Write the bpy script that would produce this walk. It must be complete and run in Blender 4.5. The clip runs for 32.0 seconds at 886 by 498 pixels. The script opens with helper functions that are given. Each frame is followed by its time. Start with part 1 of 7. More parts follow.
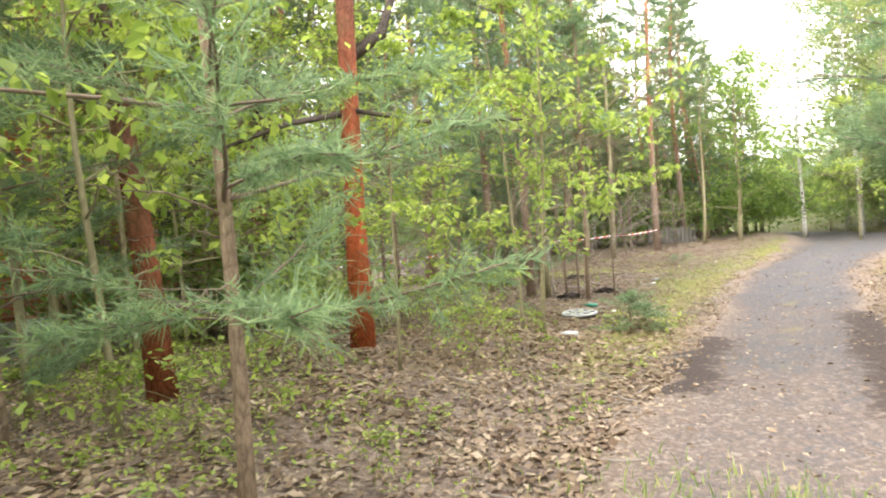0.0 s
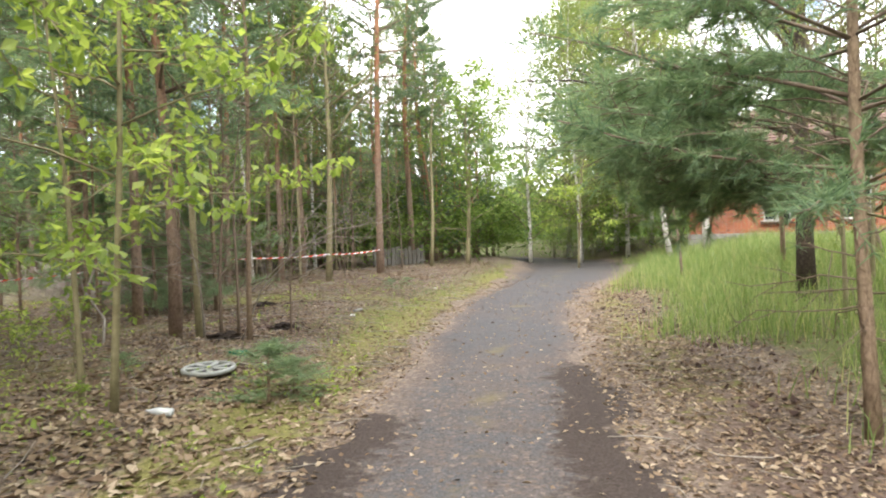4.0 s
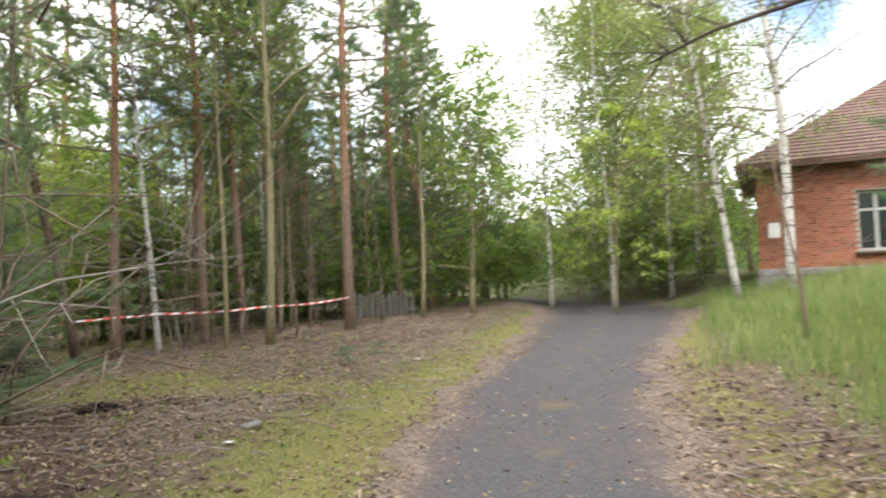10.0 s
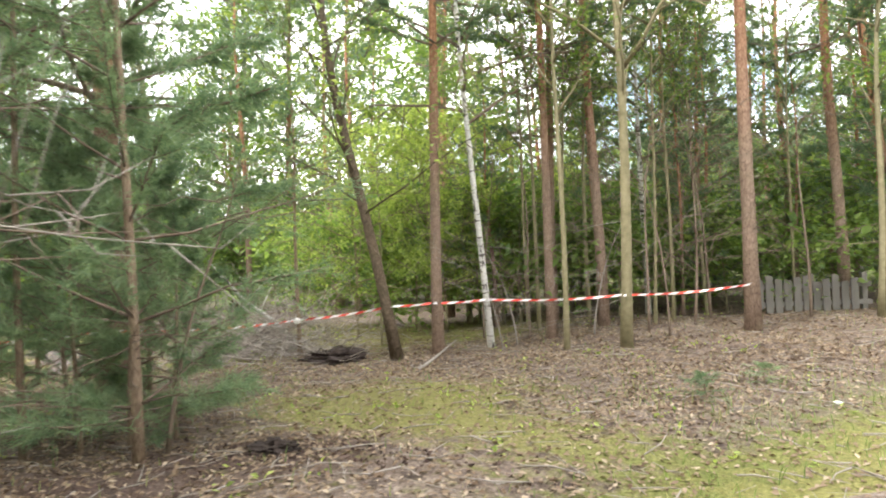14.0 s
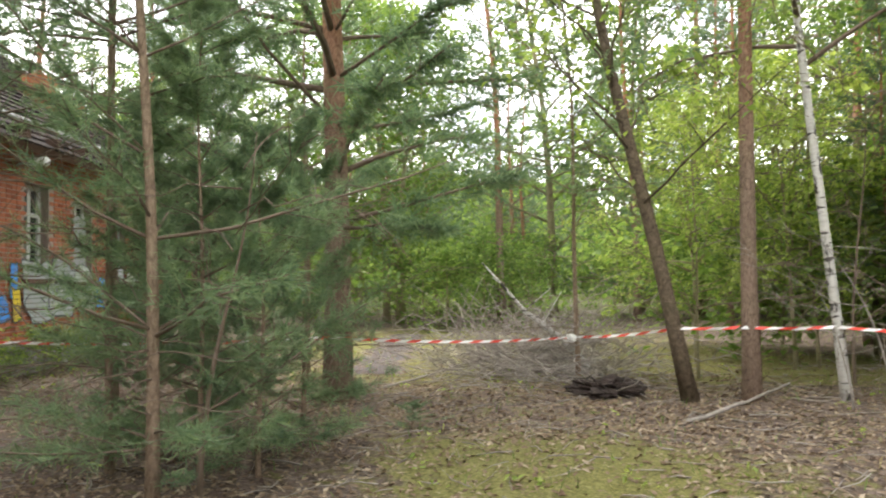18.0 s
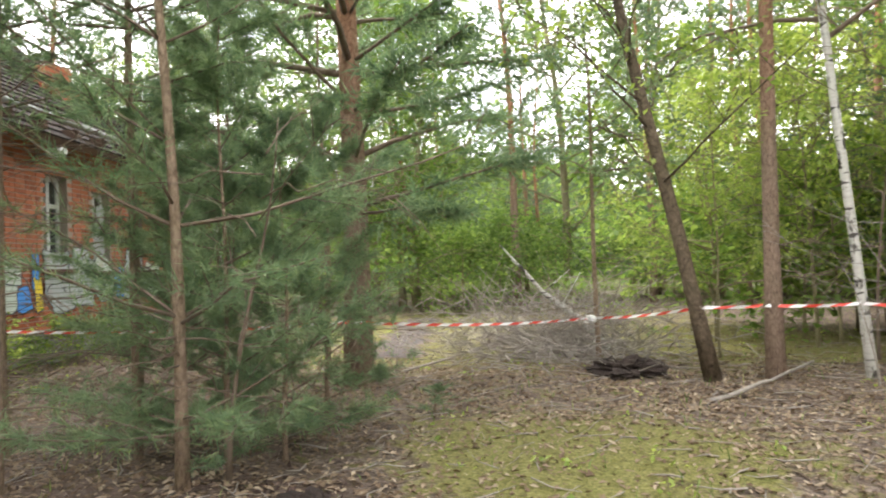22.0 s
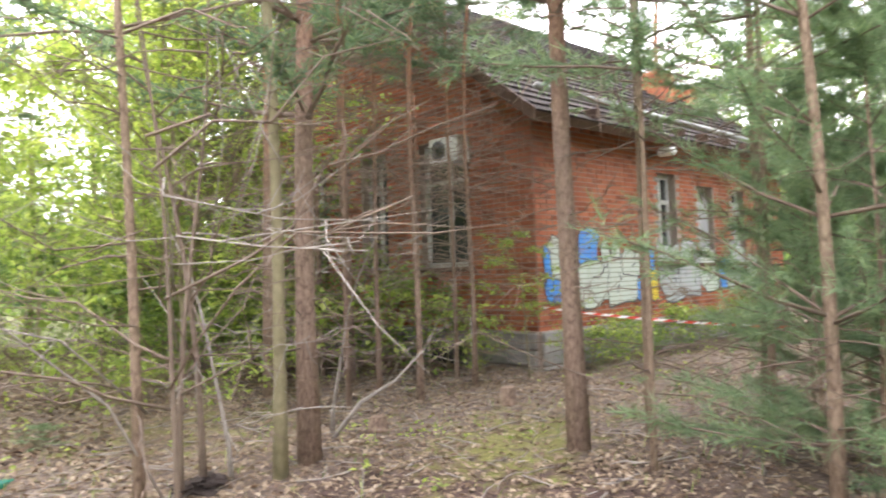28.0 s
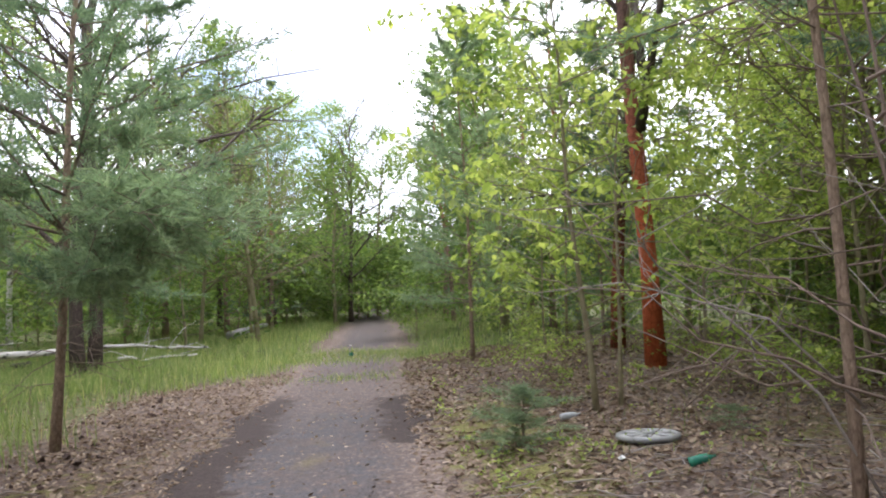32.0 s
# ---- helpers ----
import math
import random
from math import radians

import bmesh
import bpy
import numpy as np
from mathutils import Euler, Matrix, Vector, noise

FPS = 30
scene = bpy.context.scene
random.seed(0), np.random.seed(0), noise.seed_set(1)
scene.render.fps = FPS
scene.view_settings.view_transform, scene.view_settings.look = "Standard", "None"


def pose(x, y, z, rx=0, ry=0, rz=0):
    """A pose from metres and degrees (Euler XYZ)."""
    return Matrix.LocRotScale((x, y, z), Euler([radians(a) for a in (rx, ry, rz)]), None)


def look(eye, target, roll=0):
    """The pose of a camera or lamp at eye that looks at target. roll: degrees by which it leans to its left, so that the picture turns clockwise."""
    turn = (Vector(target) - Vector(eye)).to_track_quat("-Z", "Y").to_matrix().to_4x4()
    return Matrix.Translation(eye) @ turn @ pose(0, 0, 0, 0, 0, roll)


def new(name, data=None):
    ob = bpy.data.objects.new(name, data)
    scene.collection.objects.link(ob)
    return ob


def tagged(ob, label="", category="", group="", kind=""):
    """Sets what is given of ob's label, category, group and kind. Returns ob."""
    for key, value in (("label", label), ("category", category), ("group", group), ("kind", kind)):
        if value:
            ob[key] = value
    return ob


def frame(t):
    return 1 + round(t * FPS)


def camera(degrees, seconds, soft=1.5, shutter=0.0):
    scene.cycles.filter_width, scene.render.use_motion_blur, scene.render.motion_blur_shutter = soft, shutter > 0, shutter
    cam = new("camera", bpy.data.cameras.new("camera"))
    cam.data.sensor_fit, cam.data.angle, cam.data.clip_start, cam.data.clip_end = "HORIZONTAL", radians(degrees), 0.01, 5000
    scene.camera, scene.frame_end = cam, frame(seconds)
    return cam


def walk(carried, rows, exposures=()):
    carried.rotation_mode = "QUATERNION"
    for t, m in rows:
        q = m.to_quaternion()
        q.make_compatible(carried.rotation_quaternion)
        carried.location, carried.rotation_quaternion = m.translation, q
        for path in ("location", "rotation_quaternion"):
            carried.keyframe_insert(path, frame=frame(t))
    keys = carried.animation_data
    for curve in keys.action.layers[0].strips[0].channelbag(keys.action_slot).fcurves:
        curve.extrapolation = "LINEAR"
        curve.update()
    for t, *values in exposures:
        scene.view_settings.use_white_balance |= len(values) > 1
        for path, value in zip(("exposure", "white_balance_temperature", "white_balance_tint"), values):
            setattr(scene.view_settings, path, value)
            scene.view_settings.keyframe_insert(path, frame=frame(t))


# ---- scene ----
cam = camera(63.9, 32.0, soft=2.0, shutter=0.45)
PATH = [
    (0.0, 0.056, -0.141, 1.506, 88.52, 4.37, -0.80),
    (0.5, 0.254, 0.266, 1.491, 89.29, 3.65, 1.08),
    (1.0, 0.466, 0.654, 1.471, 90.18, 5.10, -2.05),
    (1.5, 0.719, 1.005, 1.454, 90.32, 3.89, -6.66),
    (2.0, 0.946, 1.352, 1.441, 90.68, 4.41, -13.88),
    (2.5, 1.198, 1.703, 1.429, 90.87, 2.38, -16.79),
    (3.0, 1.416, 1.986, 1.424, 89.84, 1.25, -20.81),
    (3.5, 1.619, 2.344, 1.423, 89.34, 2.67, -25.47),
    (4.0, 1.843, 2.783, 1.413, 88.77, 1.70, -20.33),
    (4.5, 2.031, 3.194, 1.401, 88.45, 3.48, -22.63),
    (6.5, 2.822, 4.760, 1.424, 89.91, 2.92, -20.95),
    (7.0, 3.071, 5.247, 1.418, 90.74, 1.99, -21.27),
    (7.5, 3.254, 5.713, 1.408, 90.18, 1.08, -21.31),
    (8.0, 3.391, 6.147, 1.428, 90.25, 2.46, -22.87),
    (8.5, 3.604, 6.587, 1.461, 91.62, 0.80, -23.12),
    (9.0, 3.767, 7.033, 1.481, 91.66, 2.23, -23.81),
    (9.5, 4.039, 7.539, 1.483, 92.06, 2.34, -22.94),
    (10.0, 4.256, 8.097, 1.465, 91.78, 2.54, -19.37),
    (10.5, 4.488, 8.649, 1.434, 91.78, 2.18, -9.81),
    (11.0, 4.713, 9.147, 1.415, 91.45, 1.97, -6.64),
    (11.5, 4.945, 9.612, 1.416, 91.56, 2.39, -2.00),
    (12.0, 5.180, 10.089, 1.434, 90.85, 2.25, 6.99),
    (12.5, 5.371, 10.537, 1.447, 90.39, 3.69, 10.36),
    (13.0, 5.606, 10.933, 1.466, 90.33, 2.26, 13.54),
    (13.5, 5.812, 11.313, 1.484, 91.13, 1.87, 12.32),
    (14.0, 5.974, 11.725, 1.486, 91.15, 2.27, 16.30),
    (14.5, 6.113, 12.213, 1.483, 91.10, 2.21, 12.79),
    (16.5, 6.927, 14.063, 1.475, 91.92, 0.41, 22.04),
    (17.0, 6.908, 14.471, 1.478, 92.61, 0.74, 31.03),
    (17.5, 6.918, 14.747, 1.461, 92.79, -1.07, 45.71),
    (18.0, 6.913, 14.832, 1.454, 92.49, 1.12, 53.38),
    (18.5, 6.898, 14.819, 1.452, 92.21, 1.45, 54.51),
    (19.0, 6.897, 14.813, 1.449, 92.10, 1.45, 54.57),
    (19.5, 6.897, 14.796, 1.450, 91.79, 2.17, 54.33),
    (20.0, 6.894, 14.788, 1.451, 91.56, 1.97, 54.28),
    (20.5, 6.900, 14.768, 1.450, 91.69, 2.03, 54.16),
    (21.0, 6.897, 14.754, 1.448, 91.70, 2.64, 53.87),
    (21.5, 6.886, 14.752, 1.444, 91.18, 2.77, 52.59),
    (22.0, 6.858, 14.791, 1.447, 91.23, 2.10, 54.44),
    (22.5, 6.887, 14.822, 1.451, 90.75, 2.73, 57.46),
    (23.0, 6.935, 14.821, 1.444, 90.49, 2.48, 58.02),
    (23.5, 6.934, 14.825, 1.446, 90.78, 2.87, 57.72),
    (24.0, 6.905, 14.812, 1.455, 91.20, 2.40, 57.10),
    (24.5, 6.823, 14.834, 1.468, 91.57, 2.59, 59.21),
    (26.5, 6.764, 14.592, 1.482, 92.40, 3.03, 78.80),
    (27.0, 6.706, 14.559, 1.481, 92.30, 2.45, 85.65),
    (27.5, 6.668, 14.549, 1.486, 92.11, 1.94, 92.85),
    (28.0, 6.633, 14.522, 1.489, 92.07, 1.95, 99.28),
    (28.5, 6.600, 14.466, 1.485, 91.98, 2.16, 105.52),
    (29.0, 6.579, 14.418, 1.479, 92.14, 2.51, 110.92),
    (29.5, 6.560, 14.351, 1.469, 92.52, 2.57, 117.22),
    (30.0, 6.536, 14.284, 1.460, 93.08, 2.59, 126.17),
    (30.5, 6.514, 14.167, 1.454, 93.56, 2.93, 136.41),
    (31.0, 6.531, 14.085, 1.433, 93.36, 2.60, 144.13),
    (31.5, 6.520, 14.027, 1.425, 93.06, 2.57, 148.18),
    (32.0, 6.516, 14.027, 1.427, 93.18, 2.40, 147.55),
]
EXPO = [(t, stops, kelvin, tint) for t, stops, kelvin, tint in ((0.0, 2.18, 6650, 11), (3.0, 1.6, 6600, 10), (8.0, 1.6, 6400, 10), (10.0, 1.22, 6450, 11), (13.0, 1.85, 6550, 9), (14.5, 1.9, 6550, 9), (17.0, 1.5, 6580, 9), (19.0, 1.62, 6600, 9), (24.5, 1.8, 6600, 10), (26.7, 2.15, 6550, 11), (28.0, 2.45, 6300, 17), (30.0, 2.1, 6150, 18), (31.0, 1.62, 6100, 19), (32.0, 1.08, 6000, 19))]
walk(cam, [(t, pose(*row)) for t, *row in PATH], EXPO)

# world, sun
world = bpy.data.worlds.new("sky")
scene.world = world
world.use_nodes = True
wn, wl = world.node_tree.nodes, world.node_tree.links
wn.clear()
w_out, w_bg = wn.new("ShaderNodeOutputWorld"), wn.new("ShaderNodeBackground")
w_sky = wn.new("ShaderNodeTexSky")
w_sky.sky_type, w_sky.sun_disc = "NISHITA", False
SUN_ELEV, SUN_YAW = radians(48), 140.0
w_sky.sun_elevation, w_sky.sun_rotation = SUN_ELEV, radians(-SUN_YAW)
w_noise, w_ramp, w_mix = wn.new("ShaderNodeTexNoise"), wn.new("ShaderNodeValToRGB"), wn.new("ShaderNodeMixRGB")
w_noise.inputs["Scale"].default_value, w_noise.inputs["Detail"].default_value = 2.2, 7.0
w_ramp.color_ramp.elements[0].position, w_ramp.color_ramp.elements[1].position = 0.36, 0.50
w_coord = wn.new("ShaderNodeTexCoord")
wl.new(w_coord.outputs["Generated"], w_noise.inputs["Vector"])
wl.new(w_noise.outputs["Fac"], w_ramp.inputs["Fac"])
wl.new(w_ramp.outputs["Color"], w_mix.inputs["Fac"])
wl.new(w_sky.outputs["Color"], w_mix.inputs["Color1"])
w_mix.inputs["Color2"].default_value = (15.3, 15.2, 15.5, 1)
wl.new(w_mix.outputs["Color"], w_bg.inputs["Color"])
w_bg.inputs["Strength"].default_value = 0.12
wl.new(w_bg.outputs["Background"], w_out.inputs["Surface"])
sun_data = bpy.data.lights.new("sun", "SUN")
sun_data.energy, sun_data.angle, sun_data.color = 1.5, radians(12), (1.0, 0.95, 0.89)
sun = new("sun", sun_data)
sun_dir = Vector((-math.sin(radians(SUN_YAW)) * math.cos(SUN_ELEV), math.cos(radians(SUN_YAW)) * math.cos(SUN_ELEV), math.sin(SUN_ELEV)))
sun.matrix_world = look(sun_dir * 60, (0, 0, 0))
scene.view_settings.exposure = 0.0

# ---------------------------------------------------------------- materials
def mat(name, build):
    m = bpy.data.materials.new(name)
    m.use_nodes = True
    nt = m.node_tree
    nt.nodes.clear()
    out = nt.nodes.new("ShaderNodeOutputMaterial")
    nt.links.new(build(nt), out.inputs["Surface"])
    return m


def node(nt, kind, **values):
    n = nt.nodes.new(kind)
    for key, value in values.items():
        n.inputs[key.replace("_", " ")].default_value = value
    return n


def ramp(nt, fac, stops):
    n = nt.nodes.new("ShaderNodeValToRGB")
    els = n.color_ramp.elements
    while len(els) < len(stops):
        els.new(0.5)
    for el, (p, c) in zip(els, stops):
        el.position, el.color = p, (*c, 1)
    nt.links.new(fac, n.inputs["Fac"])
    return n.outputs["Color"]


def coords(nt, scale=(1, 1, 1), kind="Object"):
    t, mp = nt.nodes.new("ShaderNodeTexCoord"), nt.nodes.new("ShaderNodeMapping")
    mp.inputs["Scale"].default_value = scale
    nt.links.new(t.outputs[kind], mp.inputs["Vector"])
    return mp.outputs["Vector"]


def world_pos(nt, scale=(1, 1, 1)):
    g, mp = nt.nodes.new("ShaderNodeNewGeometry"), nt.nodes.new("ShaderNodeMapping")
    mp.inputs["Scale"].default_value = scale
    nt.links.new(g.outputs["Position"], mp.inputs["Vector"])
    return mp.outputs["Vector"]


def noise_tex(nt, vec, scale, detail=5.0, rough=0.6):
    n = node(nt, "ShaderNodeTexNoise", Scale=scale, Detail=detail, Roughness=rough)
    nt.links.new(vec, n.inputs["Vector"])
    return n.outputs["Fac"]


def mix(nt, fac, a, b, how="MIX"):
    n = nt.nodes.new("ShaderNodeMixRGB")
    n.blend_type = how
    for v, key in ((fac, "Fac"), (a, "Color1"), (b, "Color2")):
        if isinstance(v, (int, float)):
            n.inputs[key].default_value = v
        elif isinstance(v, tuple):
            n.inputs[key].default_value = (*v, 1)
        else:
            nt.links.new(v, n.inputs[key])
    return n.outputs["Color"]


def principled(nt, color, rough=0.8, bump=None, strength=0.3, distance=0.02, metal=0.0, spec=0.3):
    p = nt.nodes.new("ShaderNodeBsdfPrincipled")
    for v, key in ((color, "Base Color"), (rough, "Roughness")):
        if isinstance(v, tuple):
            p.inputs[key].default_value = (*v, 1)
        elif isinstance(v, (int, float)):
            p.inputs[key].default_value = v
        else:
            nt.links.new(v, p.inputs[key])
    p.inputs["Metallic"].default_value = metal
    p.inputs["Specular IOR Level"].default_value = spec
    if bump is not None:
        b = node(nt, "ShaderNodeBump", Strength=strength, Distance=distance)
        nt.links.new(bump, b.inputs["Height"])
        nt.links.new(b.outputs["Normal"], p.inputs["Normal"])
    return p.outputs["BSDF"]


def between(nt, value, lo, hi, top=1.0):
    n = nt.nodes.new("ShaderNodeMapRange")
    n.inputs["From Min"].default_value, n.inputs["From Max"].default_value, n.inputs["To Max"].default_value = lo, hi, top
    nt.links.new(value, n.inputs["Value"])
    return n.outputs["Result"]


def per_island(nt):
    return nt.nodes.new("ShaderNodeNewGeometry").outputs["Random Per Island"]


def per_object(nt):
    return nt.nodes.new("ShaderNodeObjectInfo").outputs["Random"]


def foliage(stops, through_light, share=0.45, rough=0.55):
    """Leaves: their colour differs from leaf to leaf and tree to tree, and light shines through them."""
    def build(nt):
        col = ramp(nt, per_island(nt), stops)
        tone = ramp(nt, per_object(nt), [(0.0, (0.78, 0.80, 0.74)), (1.0, (1.15, 1.1, 1.0))])
        col = mix(nt, 1.0, col, tone, "MULTIPLY")
        leaf = principled(nt, col, rough, spec=0.25)
        tr = nt.nodes.new("ShaderNodeBsdfTranslucent")
        nt.links.new(mix(nt, 1.0, col, through_light, "MULTIPLY"), tr.inputs["Color"])
        m = nt.nodes.new("ShaderNodeMixShader")
        m.inputs["Fac"].default_value = share
        nt.links.new(leaf, m.inputs[1])
        nt.links.new(tr.outputs["BSDF"], m.inputs[2])
        return m.outputs["Shader"]
    return build


def plain(stops, scale=8.0, rough=0.8, strength=0.3, distance=0.01, metal=0.0, spec=0.3, stretch=(1, 1, 1)):
    def build(nt):
        v = coords(nt, stretch)
        f = noise_tex(nt, v, scale, 8.0)
        big = noise_tex(nt, v, scale * 0.13, 3.0)
        col = mix(nt, 0.35, ramp(nt, f, stops), ramp(nt, big, [(0.3, stops[0][1]), (0.7, stops[-1][1])]))
        return principled(nt, col, rough, f, strength, distance, metal, spec)
    return build


def bark(low, high, split, streak=(9, 9, 4.0), rough=0.9):
    """Plated bark, whose colour turns from low to high up the trunk about the height split."""
    def build(nt):
        v = coords(nt, streak)
        cells = node(nt, "ShaderNodeTexVoronoi", Scale=2.6)
        cells.feature = "DISTANCE_TO_EDGE"
        warp = noise_tex(nt, v, 3.0, 4.0)
        nt.links.new(mix(nt, 0.3, v, warp), cells.inputs["Vector"])
        plate = ramp(nt, cells.outputs["Distance"], [(0.0, (0.45, 0.43, 0.41)), (0.12, (1, 1, 1))])
        fine = mix(nt, 0.5, noise_tex(nt, v, 5.0, 8.0, 0.7), noise_tex(nt, coords(nt, (30, 30, 12)), 2.0, 6.0, 0.75))
        sep = nt.nodes.new("ShaderNodeSeparateXYZ")
        nt.links.new(coords(nt), sep.inputs["Vector"])
        rng = nt.nodes.new("ShaderNodeMapRange")
        rng.inputs["From Min"].default_value, rng.inputs["From Max"].default_value = split - 1.2, split + 1.6
        nt.links.new(sep.outputs["Z"], rng.inputs["Value"])
        col = mix(nt, rng.outputs["Result"], ramp(nt, fine, [(0.38, low[0]), (0.62, low[1])]), ramp(nt, fine, [(0.38, high[0]), (0.62, high[1])]))
        col = mix(nt, 0.6, col, plate, "MULTIPLY")
        col = mix(nt, ramp(nt, noise_tex(nt, coords(nt), 2.2, 5.0), [(0.5, (0, 0, 0)), (0.75, (0.35, 0.35, 0.35))]), col, (0.14, 0.135, 0.075))
        return principled(nt, col, rough, mix(nt, 0.5, plate, fine), 0.7, 0.02, spec=0.15)
    return build


def birch_bark(nt):
    v = coords(nt, (1.5, 1.5, 9))
    band = noise_tex(nt, v, 2.0, 3.0, 0.5)
    patch = noise_tex(nt, coords(nt, (3, 3, 2.2)), 1.6, 4.0)
    col = ramp(nt, band, [(0.3, (0.40, 0.37, 0.33)), (0.52, (0.52, 0.50, 0.46)), (0.60, (0.44, 0.42, 0.38)), (0.63, (0.07, 0.06, 0.055)), (0.70, (0.09, 0.08, 0.07))])
    col = mix(nt, ramp(nt, patch, [(0.56, (0, 0, 0)), (0.62, (1, 1, 1))]), col, (0.06, 0.052, 0.046))
    return principled(nt, col, 0.7, band, 0.3, 0.008, spec=0.25)


def litter_color(nt, v, fine, mid, big):
    """Brown and pale dead leaves, some centimetres each, over crumbs of humus."""
    leaf = node(nt, "ShaderNodeTexVoronoi", Scale=36.0)
    nt.links.new(mix(nt, 0.08, v, mid), leaf.inputs["Vector"])
    bits = nt.nodes.new("ShaderNodeSeparateColor")
    nt.links.new(leaf.outputs["Color"], bits.inputs["Color"])
    litter = ramp(nt, bits.outputs["Red"], [(0.0, (0.036, 0.025, 0.019)), (0.3, (0.090, 0.065, 0.050)), (0.7, (0.19, 0.146, 0.117)), (1.0, (0.34, 0.285, 0.24))])
    litter = mix(nt, 0.45, litter, ramp(nt, fine, [(0.40, (0.045, 0.031, 0.024)), (0.60, (0.235, 0.186, 0.15))]))
    litter = mix(nt, 0.3, litter, ramp(nt, big, [(0.32, (0.0774, 0.0533, 0.0421)), (0.5, (0.1333, 0.1006, 0.0800)), (0.66, (0.1935, 0.1565, 0.1290))]))
    return litter, leaf


def ground_cover(nt):
    """Leaf litter, dark humus, moss and short grass, mixed by the cover attribute and broken up by noise."""
    v = world_pos(nt)
    at = nt.nodes.new("ShaderNodeAttribute")
    at.attribute_name = "cover"
    sep = nt.nodes.new("ShaderNodeSeparateColor")
    nt.links.new(at.outputs["Color"], sep.inputs["Color"])
    fine, mid, big = noise_tex(nt, v, 38.0, 8.0, 0.7), noise_tex(nt, v, 5.5, 6.0, 0.65), noise_tex(nt, v, 0.8, 4.0)
    litter, leaf = litter_color(nt, v, fine, mid, big)
    humus = ramp(nt, fine, [(0.3, (0.0259, 0.0163, 0.0133)), (0.7, (0.0962, 0.0592, 0.0481))])
    moss = ramp(nt, fine, [(0.34, (0.060, 0.060, 0.018)), (0.5, (0.155, 0.150, 0.040)), (0.66, (0.265, 0.255, 0.09))])
    turf = ramp(nt, fine, [(0.3, (0.0444, 0.0629, 0.0148)), (0.7, (0.1258, 0.1480, 0.0444))])

    def broken(channel, soft=0.12):
        s = nt.nodes.new("ShaderNodeMath")
        s.operation = "MULTIPLY_ADD"
        nt.links.new(mid, s.inputs[0])
        s.inputs[1].default_value = 1.9
        nt.links.new(channel, s.inputs[2])
        return between(nt, s.outputs["Value"], 1.28 - soft, 1.28 + soft * 1.6, 0.8)
    litter = mix(nt, 1.0, litter, ramp(nt, mid, [(0.34, (0.42, 0.40, 0.40)), (0.47, (0.92, 0.91, 0.90)), (0.62, (1.16, 1.14, 1.12))]), "MULTIPLY")
    col = mix(nt, broken(sep.outputs["Green"]), litter, humus)
    col = mix(nt, broken(sep.outputs["Red"]), col, moss)
    col = mix(nt, broken(sep.outputs["Blue"], 0.22), col, turf)
    return principled(nt, col, 0.95, mix(nt, 0.5, fine, leaf.outputs["Distance"]), 0.8, 0.02, spec=0.1)


def asphalt_mix(nt):
    """Worn asphalt: dusty brown towards its edges, tracks of bare tar, moss along the middle, dark earth in places."""
    v = world_pos(nt)
    at = nt.nodes.new("ShaderNodeAttribute")
    at.attribute_name = "lane"
    sep = nt.nodes.new("ShaderNodeSeparateColor")
    nt.links.new(at.outputs["Color"], sep.inputs["Color"])
    grit, mid, big = noise_tex(nt, v, 55.0, 8.0, 0.8), noise_tex(nt, v, 6.0, 7.0, 0.72), noise_tex(nt, v, 1.3, 6.0, 0.65)
    tar = ramp(nt, grit, [(0.40, (0.036, 0.035, 0.037)), (0.60, (0.105, 0.101, 0.104))])
    dust = ramp(nt, grit, [(0.40, (0.052, 0.041, 0.037)), (0.60, (0.122, 0.100, 0.090))])
    earth = ramp(nt, grit, [(0.40, (0.022, 0.017, 0.0145)), (0.60, (0.070, 0.053, 0.046))])
    moss = ramp(nt, grit, [(0.3, (0.070, 0.060, 0.035)), (0.7, (0.180, 0.152, 0.082))])

    def spread(channel, noise_out, gain, lo, hi):
        s = nt.nodes.new("ShaderNodeMath")
        s.operation = "MULTIPLY_ADD"
        nt.links.new(noise_out, s.inputs[0])
        s.inputs[1].default_value = gain
        nt.links.new(channel, s.inputs[2])
        return between(nt, s.outputs["Value"], lo, hi)
    both = mix(nt, 0.5, mid, big)
    col = mix(nt, spread(sep.outputs["Red"], both, 3.2, 1.50, 2.05), tar, dust)
    col = mix(nt, spread(sep.outputs["Blue"], both, 1.2, 0.82, 1.10), col, moss)
    litter, leaf = litter_color(nt, v, noise_tex(nt, v, 38.0, 8.0, 0.7), mid, big)
    bits = nt.nodes.new("ShaderNodeSeparateColor")
    nt.links.new(leaf.outputs["Color"], bits.inputs["Color"])
    strewn = spread(sep.outputs["Red"], bits.outputs["Green"], 0.62, 0.66, 0.74)
    col = mix(nt, mix(nt, 1.0, strewn, (0.7, 0.7, 0.7), "MULTIPLY"), col, litter)
    rim = nt.nodes.new("ShaderNodeAttribute")
    rim.attribute_name = "rim"
    col = mix(nt, spread(rim.outputs["Fac"], mix(nt, 0.5, both, bits.outputs["Blue"]), 0.9, 0.62, 1.0), col, litter)
    col = mix(nt, spread(sep.outputs["Green"], mix(nt, 0.25, mid, big), 2.6, 1.52, 1.78), col, earth)
    return principled(nt, col, 0.92, mix(nt, 0.5, mix(nt, 0.4, grit, mid), leaf.outputs["Distance"]), 0.8, 0.010, spec=0.15)


